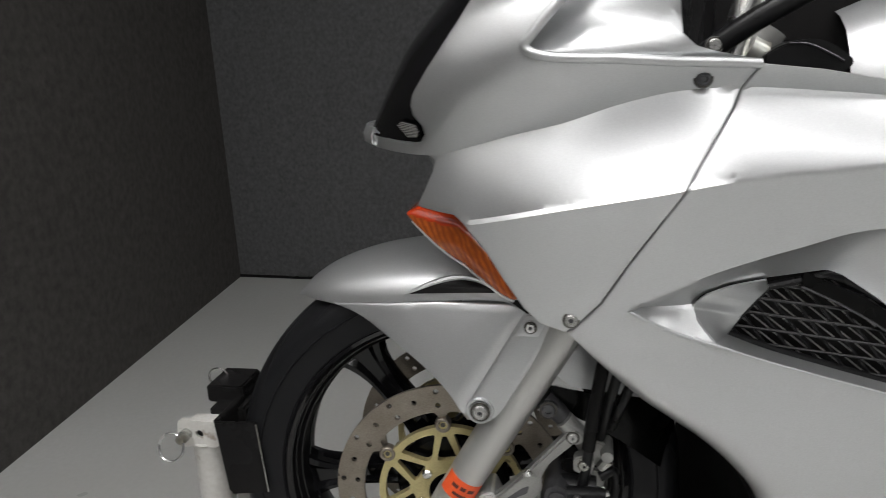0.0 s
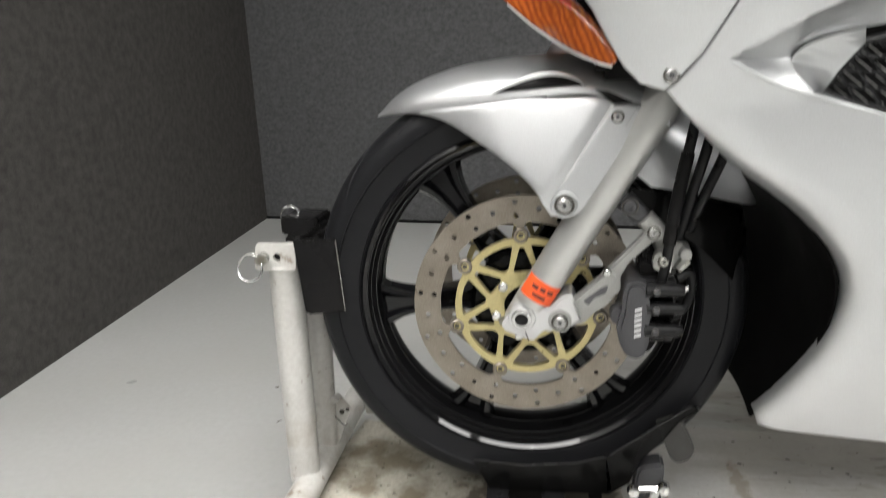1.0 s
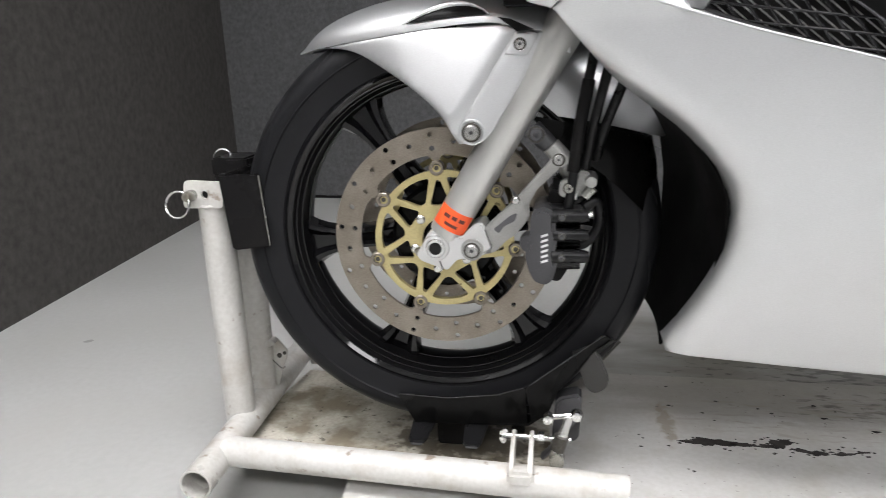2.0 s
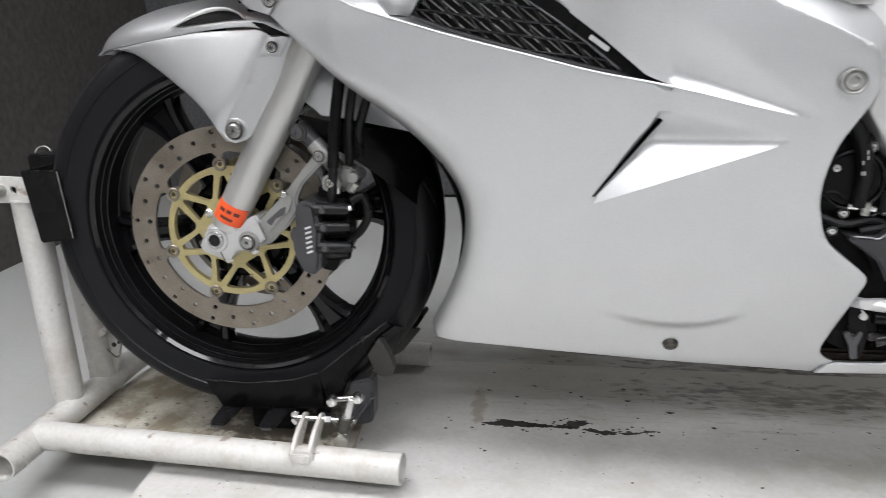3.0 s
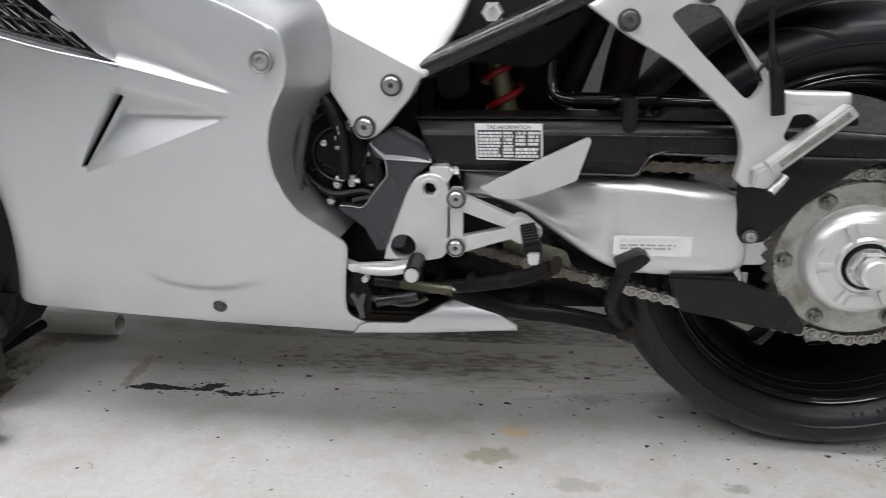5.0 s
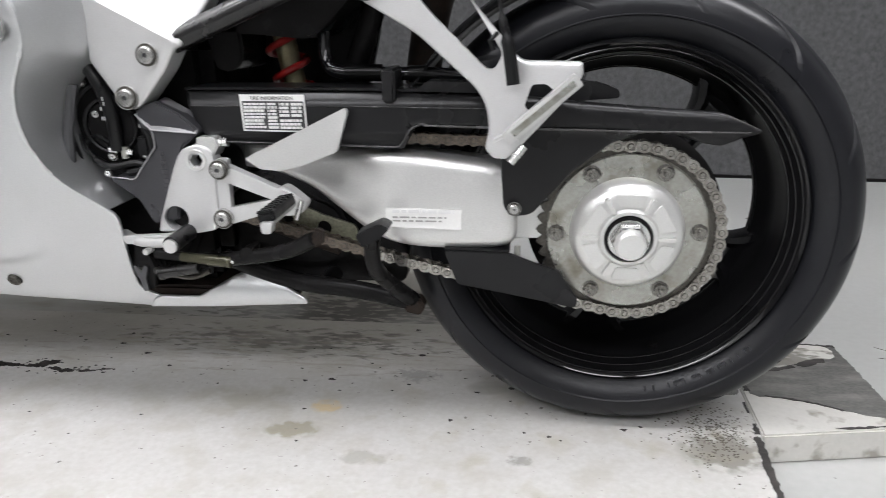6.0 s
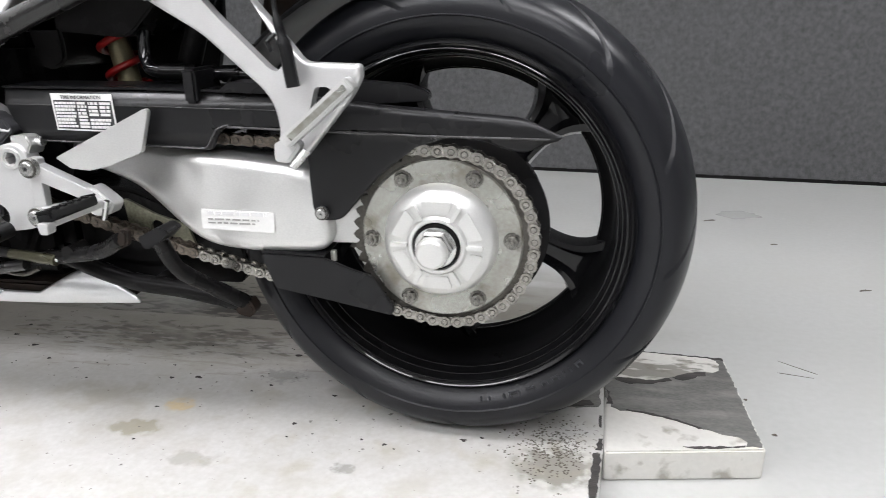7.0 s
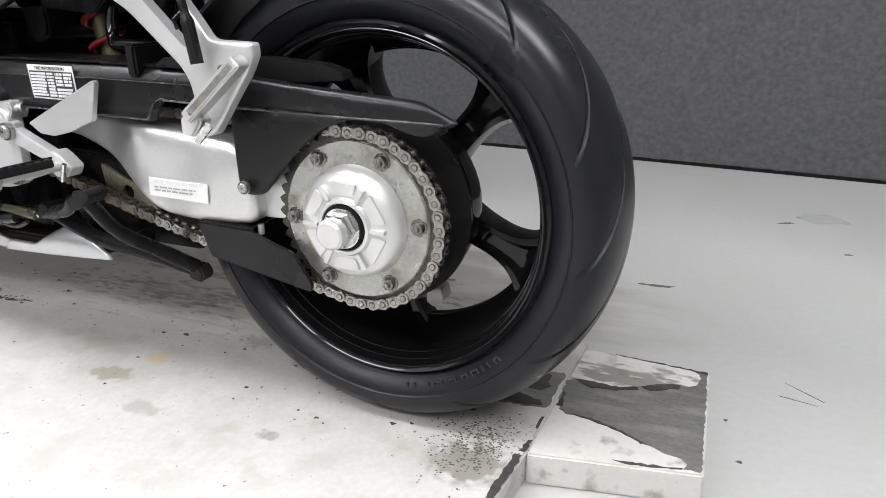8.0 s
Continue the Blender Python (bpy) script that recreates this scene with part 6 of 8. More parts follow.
BEAD = spline([(0.185, 1.035), (0.160, 1.008), (0.140, 0.988), (0.124, 0.970), (0.119, 0.963), (0.124, 0.957), (0.146, 0.952), (0.191, 0.949), (0.235, 0.945), (0.279, 0.942), (0.3015, 0.940)], 5)
cowl_outline += BEAD[1:] + [(x - 0.0005, z) for x, z in reversed(seam[1:-1])]
cowl = part("front_cowl", sheet(cowl_outline, body_y, 0.003, grid=0.0055, roll=0.0020, lines=[*CREASES[:2], RIDGES[0]]), SILVER, bike, "silver-painted front cowl", angle=30)
part("cowl_bead", tube([(x, body_y(x, z) - 0.0005, z) for x, z in BEAD], 0.0042, 14), SILVER, cowl, angle=85)
part("front_cowl", sheet(cowl_outline, lambda x, z: 2 * CY - body_y(x, z, False), -0.003, grid=0.014), SILVER, bike, "silver-painted front cowl", angle=60)
bolt(cowl, 0.2605, body_y(0.2605, 0.930) - 0.001, 0.930, 0.0078, GREY_ALLOY, socket=0.6)
# nose bridge between the two halves: a thin lip under the screen, the lamp recess set back below it
rows = []
for i in range(15):
    k = -1 + 2 * i / 14
    y = CY + 0.082 * k
    x = -0.099 + 0.028 * k * k
    rows.append([(x + 0.095, y, 0.800), (x + 0.080, y, 0.845), (x + 0.050, y, 0.860), (x + 0.008, y, 0.8618), (x, y, 0.866), (x - 0.001, y, 0.875), (x + 0.004, y, 0.885)])
part("nose", thicken(grid_mesh(rows), 0.003), SILVER, cowl, angle=60)
SCREEN_EDGE = [(0.876, 0.012), (0.886, 0.016), (0.895, 0.014), (0.904, 0.005), (0.914, 0.003), (0.925, 0.007), (0.943, 0.022), (0.963, 0.040), (0.989, 0.061), (1.01, 0.078), (1.035, 0.10), (1.08, 0.15)]
SCREEN_MID = [(0.876, -0.088), (0.931, -0.056), (0.969, -0.033), (1.0, -0.004), (1.02, 0.018), (1.05, 0.055), (1.08, 0.095)]
rows = []
for z in (0.8765, 0.881, 0.886, 0.8905, 0.895, 0.8995, 0.904, 0.909, 0.914, 0.9195, 0.925, 0.934, 0.943, 0.953, 0.963, 0.976, 0.989, 1.01, 1.035, 1.06, 1.08):
    xe, xm = table(SCREEN_EDGE, z), table(SCREEN_MID, z)
    ye = body_y(xe, min(z, 1.0), False) + 0.004
    rows.append([(xm + (xe - xm) * abs(k) ** 2.0, CY + (CY - ye) * k, z) for k in [-1 + j / 12 for j in range(25)]])
part("windscreen", thicken(grid_mesh(rows), 0.003), BLACK_GLOSS, bike, "dark smoked windscreen", angle=60)
lamp_back = part("position_lamp", sheet(rounded([(-0.016, 0.899), (0.008, 0.896), (0.013, 0.889), (0.009, 0.880), (-0.008, 0.8795), (-0.022, 0.892)], 0.004), lambda x, z: body_y(x, z, False) + 0.0005, 0.002, grid=0.004), BLACK_GLOSS, cowl, "small ribbed lamp lens in the screen's corner")
for i in range(9):
    k = i / 8
    x0, x1 = table([(0, -0.013), (0.25, -0.019), (1, -0.007)], k), table([(0, 0.006), (0.5, 0.009), (1, 0.006)], k)
    z0, z1 = 0.8965 - 0.0145 * k, 0.8945 - 0.0115 * k
    part("lens_rib", tube([(x0 + (x1 - x0) * q, body_y(x0 + (x1 - x0) * q, z0 + (z1 - z0) * q, False) - 0.0005, z0 + (z1 - z0) * q) for q in (0.0, 0.25, 0.5, 0.75, 1.0)], 0.00055, 6), CAST, lamp_back)
inner = [(0.110, 0.945), (0.250, 0.934), (0.303, 0.9345), (0.3035, 0.943), (0.285, 0.947), (0.268, 0.951), (0.253, 0.956), (0.2425, 0.966), (0.241, 0.985), (0.239, 1.035), (0.12, 1.035)]
part("inner_panel", sheet(inner, lambda x, z: body_y(x, z) + 0.008 + 0.022 * step(z, 0.945, 0.985), 0.003, grid=0.010), SILVER, cowl, "silver recessed panel beside the cockpit", angle=60)
lens = rounded([(0.000, 0.8085), (-0.020, 0.799), (-0.012, 0.791), (0.016, 0.767), (0.052, 0.742), (0.085, 0.726), (0.101, 0.7215), (0.107, 0.728), (0.102, 0.742), (0.076, 0.774), (0.055, 0.795), (0.040, 0.800)], 0.005)
LENS_RIDGE = [(-0.010, 0.796), (0.025, 0.790), (0.044, 0.789), (0.062, 0.775), (0.086, 0.750), (0.104, 0.727)]


def lens_y(x, z):
    base = -0.108 - 0.062 * (x + 0.012) / 0.12
    off = z - table(LENS_RIDGE, x)
    reach = 0.016 if off > 0 else 0.040
    return base - 0.006 - 0.015 * max(0.0, 1 - (off / reach) ** 2) ** (0.9 if off > 0 else 0.6)


rim_line = [(-0.011, 0.7905), (0.016, 0.7665), (0.052, 0.7415), (0.085, 0.7255), (0.100, 0.721)]
part("lens_rim", tube([(x, lens_y(x, z) + 0.004, z) for x, z in spline(rim_line, 5)], 0.0016, 8), LABEL, cowl, "pale rim of the turn signal")
signal = part("turn_signal", sheet(lens, lens_y, 0.045, grid=0.0028, roll=0.004), ORANGE, bike, "amber turn signal lens")
signal.data.materials.append(RED_LENS)
for f in signal.data.polygons:
    if f.center.z > table(LENS_RIDGE, f.center.x) + 0.001 and f.center.x < 0.058:
        f.material_index = 1
part("turn_signal", sheet(lens, lambda x, z: 2 * CY - lens_y(x, z), -0.045, grid=0.005), ORANGE, bike, "amber turn signal lens")

# black inner cowl behind the leading edge
rows = []
for x, z in spline([(0.290, 0.265), (0.318, 0.315), (0.338, 0.38), (0.346, 0.44), (0.340, 0.49), (0.318, 0.535), (0.285, 0.575)], 4):
    y0 = body_y(x, z, False) + 0.03
    far = table([(0.25, 0.290), (0.296, 0.300), (0.37, 0.313), (0.43, 0.318), (0.476, 0.318), (0.53, 0.310), (0.58, 0.290)], z)
    rows.append([(x + 0.006 + (far - x - 0.006) * (j / 8) ** 2 + 0.006 * math.sin(math.pi * j / 8), y0 + (0.17 - y0) * j / 8, z - 0.008 * (j / 8)) for j in range(9)])
part("inner_cowl", thicken(grid_mesh(rows), 0.003), DUCT, bike, "black inner cowl")
# Black box added under the nose so the fender's top reflects dark.
part("headlamp_housing", plate(rounded([(0.018, 0.795), (0.045, 0.762), (0.080, 0.740), (0.112, 0.728), (0.14, 0.73), (0.14, 0.80), (0.03, 0.812)], 0.006), -0.085, 0.145, 0.004), BLACK_MATT, bike, "black box added under the cowl to darken the fender's reflection")
part("inner_front", box(0.085, 0.26, -0.14, 0.19, 0.705, 0.82, 0.01), BLACK_MATT, bike, "black inner panel behind the cowl")
part("belly_block", box(0.39, 0.80, -0.03, 0.09, 0.28, 0.56, 0.02), BLACK_MATT, bike, "black engine block")

# cockpit behind the screen
part("cockpit_back", box(0.30, 0.47, 0.0, 0.20, 0.88, 1.06, 0.01), BLACK_MATT, bike, "black inner panel of the cockpit")
part("cable_boot", plate(rounded([(0.330, 0.944), (0.345, 0.953), (0.360, 0.957), (0.377, 0.958), (0.392, 0.952), (0.412, 0.936), (0.40, 0.925), (0.34, 0.93)], 0.006), -0.125, -0.085, 0.008), HOSE, bike, "black rubber cable boot")
part("boot_seam", tube(spline([(0.352, -0.1275, 0.955), (0.370, -0.1275, 0.953), (0.390, -0.1275, 0.943), (0.400, -0.1265, 0.937)], 5), 0.0011, 6), GREY_ALLOY, bike)
part("steering_tube", tube([(0.306, -0.10, 0.930), (0.330, -0.095, 1.03)], 0.014, 18), CHROME, bike, "bright steel fork tube")
part("tube_clamp", tube([(0.322, -0.10, 0.952), (0.336, -0.10, 0.944)], 0.015, 14), ZINC, bike, "worn steel clamp on the fork tube")
part("handlebar", tube(spline([(0.272, -0.135, 0.945), (0.318, -0.15, 0.977), (0.375, -0.16, 1.008)], 6), 0.0105, 12), BLACK_PLASTIC, bike, "black handlebar strut")
bolt(cowl, 0.283, -0.150, 0.956, 0.008, BOLT_STEEL, socket=0.2)
part("cockpit_floor", box(0.24, 0.36, -0.19, 0.25, 0.87, 0.92, 0.01), BLACK_MATT, bike)
rows = []
for i in range(13):
    k = i / 12
    x = 0.43 + 0.52 * k
    hw = 0.155 * math.sin(math.pi * (0.12 + 0.76 * k)) ** 0.5
    top = 0.99 + 0.06 * math.sin(math.pi * k)
    rows.append([(x, CY + hw * math.cos(math.pi * (1 + j / 12)), 0.88 + (top - 0.88) * abs(math.sin(math.pi * j / 12)) ** 0.7) for j in range(13)])
part("fuel_tank", grid_mesh(rows), SILVER, bike, "silver fuel tank", angle=60)


# ---- frame, engine, controls ----
RIDGE_Z, RIDGE_SLOPE = 0.618, -0.527
frame_out = rounded([(0.735, 0.790), (0.765, 0.690), (0.800, 0.640), (0.806, 0.590), (0.804, 0.572), (0.834, 0.522), (0.846, 0.512), (0.862, 0.519), (0.900, 0.560), (0.917, 0.586), (0.924, 0.588), (0.962, 0.648), (0.981, 0.692), (1.03, 0.79)], [0, 0.01, 0.02, 0.006, 0.004, 0.008, 0.009, 0.008, 0.006, 0.003, 0.003, 0.01, 0.01, 0])


def frame_y(x, z):
    ridge = RIDGE_Z + RIDGE_SLOPE * (x - 0.87)
    return -0.130 + (0.32 * (z - ridge) if z > ridge else 0.07 * (ridge - z))


frame_part = part("frame_plate", sheet(frame_out, frame_y, 0.03, grid=0.009, roll=0.006, lines=[[(0.815 + 0.008 * i, RIDGE_Z + RIDGE_SLOPE * (0.815 + 0.008 * i - 0.87)) for i in range(13)]]), SILVER_CAST, bike, "silver cast aluminium frame plate", angle=18)
bolt(frame_part, 0.882, -0.131, 0.579, 0.0138, BOLT_STEEL, socket=0.38)
bolt(frame_part, 0.846, -0.126, 0.529, 0.0145, BOLT_STEEL, socket=0.38)
part("frame_rail", box(0.70, 0.80, -0.150, -0.11, 0.685, 0.78, 0.012), ALLOY, frame_part)
part("warning_label", plate([(0.728, 0.708), (0.764, 0.690), (0.768, 0.699), (0.733, 0.717)], -0.1515, -0.1508, 0), BLACK_PLASTIC, frame_part, "black warning label with pale print")
part("small_print", join(*[plate([(0.733 + 0.002 * k, 0.7075 + 0.004 * k), (0.757 + 0.002 * k, 0.6955 + 0.004 * k), (0.758 + 0.002 * k, 0.6975 + 0.004 * k), (0.734 + 0.002 * k, 0.7095 + 0.004 * k)], -0.1522, -0.1517, 0) for k in range(3)]), PALE_INK, frame_part)

engine = part("engine", box(0.66, 0.92, -0.052, 0.11, 0.29, 0.60, 0.02), BLACK_MATT, bike, "black engine block")
# Thin rings added to the round cover to give it highlight arcs.
part("engine_rim", tube([(0.805 + 0.054 * math.cos(a), -0.094, 0.492 + 0.054 * math.sin(a)) for a in [i * math.pi / 18 for i in range(36)]], 0.0022, 6, closed=True), BLACK_PLASTIC, engine)
part("engine_rim", tube([(0.805 + 0.034 * math.cos(a), -0.103, 0.492 + 0.034 * math.sin(a)) for a in [i * math.pi / 14 for i in range(28)]], 0.0018, 6, closed=True), BLACK_PLASTIC, engine)
part("frame_strap", tube([(0.772, -0.115, 0.545), (0.757, -0.118, 0.49), (0.751, -0.118, 0.43)], 0.007, 10), GREY_ALLOY, engine, "dark bracket strap")
part("wiring", tube(spline([(0.838, -0.098, 0.548), (0.852, -0.100, 0.525), (0.848, -0.104, 0.50), (0.858, -0.1, 0.482)], 6), 0.0045, 8), HOSE, engine)
part("wiring", tube(spline([(0.775, -0.10, 0.448), (0.800, -0.104, 0.440), (0.83, -0.10, 0.444), (0.85, -0.098, 0.438)], 6), 0.005, 8), HOSE, engine)
part("wiring", tube(spline([(0.765, -0.095, 0.47), (0.785, -0.10, 0.478), (0.80, -0.1, 0.47)], 6), 0.004, 8), HOSE, engine)
part("connector", box(0.838, 0.852, -0.104, -0.08, 0.452, 0.478, 0.002), BLACK_PLASTIC, engine, "ribbed black connector")
part("clutch_cover", lathe([(0, -0.03), (0.030, -0.029), (0.036, -0.022), (0.052, -0.018), (0.060, -0.008), (0.062, 0.02), (0, 0.02)], 40), BLACK_MATT, engine, "black round engine cover", m=pose(0.805, -0.072, 0.492))
part("cover_rim", plate(rounded([(0.755, 0.42), (0.775, 0.55), (0.83, 0.565), (0.865, 0.52), (0.868, 0.44), (0.83, 0.41)], 0.02), -0.078, -0.05, 0.006), BLACK_MATT, engine)
part("lower_case", plate(rounded([(0.775, 0.42), (0.865, 0.44), (0.90, 0.36), (0.87, 0.30), (0.77, 0.31)], 0.012), -0.07, -0.04, 0.008), BLACK_MATT, engine)
for bx, bz, br in ((0.786, 0.506, 0.0065), (0.800, 0.452, 0.006), (0.822, 0.530, 0.006), (0.846, 0.492, 0.006), (0.845, 0.455, 0.0055), (0.772, 0.545, 0.006), (0.862, 0.555, 0.006), (0.79, 0.43, 0.0055)):
    bolt(engine, bx, -0.100, bz, br, CHROME, socket=0.3)
part("coolant_hose", tube(spline([(0.780, -0.105, 0.575), (0.802, -0.11, 0.548), (0.814, -0.11, 0.505), (0.812, -0.105, 0.462)], 8), 0.0085, 14), HOSE, engine, "black coolant hose")
part("hose_mark", bars(0.806, 0.812, 0.500, 0.530, -0.1195, 5, seed=4, fill_to=(0.9, 1)), PALE_INK, engine)
part("hose_clip", tube([(0.801, -0.105, 0.462), (0.812, -0.105, 0.461)], 0.0045, 10), CHROME, engine)
part("hose_clip", tube([(0.818, -0.105, 0.460), (0.832, -0.105, 0.458)], 0.0040, 10), CHROME, engine)
part("hose_clip", tube([(0.822, -0.105, 0.466), (0.821, -0.105, 0.451)], 0.0050, 10), ZINC, engine)
part("cable", tube(spline([(0.765, -0.09, 0.60), (0.760, -0.11, 0.55), (0.752, -0.11, 0.49), (0.756, -0.1, 0.44)], 6), 0.005, 8), HOSE, engine)
part("cable", tube(spline([(0.84, -0.095, 0.50), (0.856, -0.10, 0.47), (0.85, -0.10, 0.44), (0.82, -0.1, 0.43)], 6), 0.006, 8), HOSE, engine)
part("sprocket_cover", plate(rounded([(0.849, 0.510), (0.858, 0.517), (0.877, 0.524), (0.907, 0.508), (0.926, 0.491), (0.926, 0.484), (0.905, 0.467), (0.898, 0.440), (0.888, 0.374), (0.853, 0.368), (0.837, 0.399), (0.803, 0.424), (0.806, 0.429), (0.836, 0.426), (0.871, 0.467), (0.868, 0.486), (0.853, 0.492)], 0.003), -0.118, -0.08, 0.004), COVER_GREY, engine, "dark grey cast sprocket cover")
# The cover's upward face, painted lighter where light falls on it.
part("cover_step", grid_mesh([[(0.849 + 0.077 * k, -0.119 - 0.001 * k, table([(0, 0.508), (0.24, 0.4885), (1, 0.485)], k)), (0.850 + 0.074 * k, -0.112, table([(0, 0.511), (0.37, 0.524), (0.76, 0.508), (1, 0.492)], k) - 0.001), (0.852 + 0.070 * k, -0.090, table([(0, 0.512), (0.37, 0.525), (0.76, 0.509), (1, 0.493)], k) + 0.002)] for k in [i / 12 for i in range(13)]]), COVER_LIT_GREY, engine)
# Thin pale tubes painted as highlights along the cover's contour.
for edge in ([(0.8675, 0.4890), (0.885, 0.4880), (0.905, 0.4865), (0.925, 0.4852)], [(0.850, 0.5085), (0.8590, 0.4975), (0.8675, 0.4890), (0.8700, 0.4760), (0.8700, 0.4675)], [(0.8700, 0.4675), (0.8530, 0.4470), (0.8370, 0.4275), (0.8230, 0.4280), (0.8070, 0.4290)]):
    part("cover_edge", tube([(x, -0.1195, z) for x, z in spline(edge, 4)], 0.0010, 6), COVER_LIT_GREY, engine, "painted highlight along the cover's edge")
part("cast_mark", bars(0.875, 0.8825, 0.410, 0.463, -0.1195, 9, seed=3, fill_to=(0.95, 1)), GREY_ALLOY, engine, "raised cast marks")

# pivot plate with the footrest
pivot_out = rounded([(0.8955, 0.450), (0.906, 0.467), (0.925, 0.4725), (0.940, 0.468), (0.947, 0.455), (0.945, 0.372), (0.938, 0.362), (0.910, 0.357), (0.862, 0.359), (0.866, 0.376)], [0.010, 0.012, 0.012, 0.010, 0.01, 0.006, 0.006, 0.01, 0.003, 0.004])
pivot = part("pivot_plate", sheet(resample(pivot_out, 0.006), lambda x, z: -0.124, 0.02, holes=[circle(0.924, 0.4525, 0.0085, 6), circle(0.888, 0.377, 0.0165, 24)], roll=0.0025, grid=0.01), SILVER_CAST, bike, "silver swingarm pivot plate", angle=50)
part("pivot_socket", lathe([(0.0085, 0.0), (0.0095, -0.003), (0.013, -0.003), (0.014, 0.0)], 24), ALLOY, pivot, m=pose(0.924, -0.1235, 0.4525))
part("dark_bore", box(0.870, 0.94, -0.105, -0.095, 0.36, 0.47, 0.001), BLACK_MATT, pivot)
part("pivot_lug", plate(rounded([(0.924, 0.480), (0.947, 0.481), (0.952, 0.470), (0.944, 0.455), (0.924, 0.458)], 0.003), -0.120, -0.09, 0.002), ALLOY, pivot)
part("lug_bolt", tube([(0.950, -0.105, 0.472), (0.959, -0.105, 0.472)], 0.006, 10), CHROME, pivot)
rest = new("footrest")
rest.parent = bike
rest["label"] = "silver rider footrest bracket"


def beam(a, b, w, y0, y1, name="arm", w2=None, material=None, parent=None, bevel=0.0025, label=""):
    d = (Vector(b) - Vector(a)).normalized()
    n = Vector((-d.y, d.x))
    w2 = w2 or w
    q = [Vector(a) - d * w * 0.6 - n * w * 0.5, Vector(a) - d * w * 0.6 + n * w * 0.5, Vector(b) + n * w2 * 0.5, Vector(b) - n * w2 * 0.5]
    return part(name, plate(rounded([tuple(p) for p in q], [w * 0.3, w * 0.3, 0.001, 0.001]), y0, y1, bevel), material or SILVER_CAST, parent, label)


beam((0.958, 0.440), (1.032, 0.410), 0.021, -0.134, -0.118, "arm", 0.016, parent=rest)
beam((0.957, 0.382), (1.026, 0.400), 0.022, -0.134, -0.118, "arm", 0.014, parent=rest)
beam((0.958, 0.446), (0.957, 0.376), 0.016, -0.130, -0.118, "arm", 0.016, parent=rest)
part("knuckle", plate(rounded([(1.018, 0.414), (1.036, 0.424), (1.046, 0.418), (1.065, 0.402), (1.056, 0.388), (1.036, 0.386), (1.020, 0.396)], 0.005), -0.138, -0.112, 0.003), SILVER_CAST, rest)
part("spring_pin", tube([(1.052, -0.142, 0.384), (1.060, -0.142, 0.408)], 0.0035, 8), CHROME, rest)
bolt(rest, 0.9585, -0.140, 0.444, 0.0125, BOLT_STEEL, socket=0.4)
bolt(rest, 0.957, -0.140, 0.382, 0.0125, BOLT_STEEL, socket=0.4)
pa, pb = Vector((1.046, -0.140, 0.409)), Vector((1.052, -0.250, 0.413))
part("peg_core", tube([pa + Vector((0, 0.01, -0.006)), pa * 0.2 + pb * 0.8 + Vector((0, 0, -0.006))], 0.006, 12), SILVER_CAST, rest)
part("peg_rubber", moved(plate(rounded([(-0.0100, -0.005), (0.0100, -0.005), (0.0100, 0.007), (-0.0100, 0.007)], 0.004), -0.043, 0.043, 0.003), Matrix.Translation((pa + pb) / 2) @ Matrix.Rotation(radians(3.1), 4, "Z") @ Matrix.Rotation(radians(-2), 4, "X") @ Matrix.Rotation(radians(-12), 4, "Y")), HOSE, rest, "ribbed black peg rubber")
for i in range(7):
    k = 0.14 + i * 0.12
    c = pa + (pb - pa) * k
    part("rib", moved(box(-0.0095, 0.0095, -0.003, 0.003, 0.006, 0.009, 0.001), Matrix.Translation(c) @ Matrix.Rotation(radians(3.1), 4, "Z") @ Matrix.Rotation(radians(-2), 4, "X") @ Matrix.Rotation(radians(-12), 4, "Y")), HOSE, rest)
part("peg_tip", plate(rounded([(1.045, 0.409), (1.059, 0.409), (1.057, 0.396), (1.047, 0.396)], 0.003), -0.243, -0.230, 0.001), SILVER_CAST, rest)
part("heel_guard", plate(rounded([(0.986, 0.455), (1.115, 0.5165), (1.119, 0.513), (1.103, 0.464), (1.060, 0.447), (1.030, 0.440), (1.005, 0.442)], 0.003), -0.124, -0.116, 0.002), ALLOY, rest, "scuffed silver heel guard")

# gear lever and its linkage
lever = part("gear_lever", tube(spline([(0.800, -0.10, 0.347), (0.835, -0.13, 0.348), (0.870, -0.142, 0.350), (0.905, -0.148, 0.358)], 5), 0.0068, 12), SILVER_CAST, bike, "silver gear lever")
part("lever_rubber", tube([(0.908, -0.135, 0.363), (0.908, -0.183, 0.361)], 0.0105, 16), HOSE, lever)
part("lever_tip", tube([(0.908, -0.183, 0.360), (0.908, -0.187, 0.360)], 0.0085, 14), ALLOY, lever)
part("lever_plate", plate(rounded([(0.815, 0.355), (0.872, 0.358), (0.902, 0.362), (0.90, 0.352), (0.860, 0.347), (0.82, 0.344)], 0.004), -0.135, -0.126, 0.002), SILVER_CAST, lever)
link = part("gear_linkage", tube([(0.878, -0.11, 0.3205), (0.949, -0.112, 0.3150)], [0.0066, 0.0078], 18), OLIVE_DARK, bike, "dull olive gear linkage sleeve")
part("rod_boot", tube([(0.845, -0.11, 0.324), (0.880, -0.11, 0.3205)], 0.007, 12), HOSE, link)
part("rod", tube([(0.950, -0.112, 0.3165), (0.958, -0.112, 0.3195), (1.008, -0.112, 0.329), (1.06, -0.115, 0.350)], [0.0045, 0.0028, 0.0028, 0.0028], 10), CHROME, link, "thin bright linkage rod")
part("knuckle", tube([(0.975, -0.122, 0.33), (0.975, -0.09, 0.33)], 0.009, 12), BLACK_MATT, link)
part("lower_tube", tube([(0.851, -0.112, 0.2975), (0.904, -0.114, 0.3070)], [0.0085, 0.0072], 18), SATIN_TUBE, bike, "glossy black stand pivot tube")
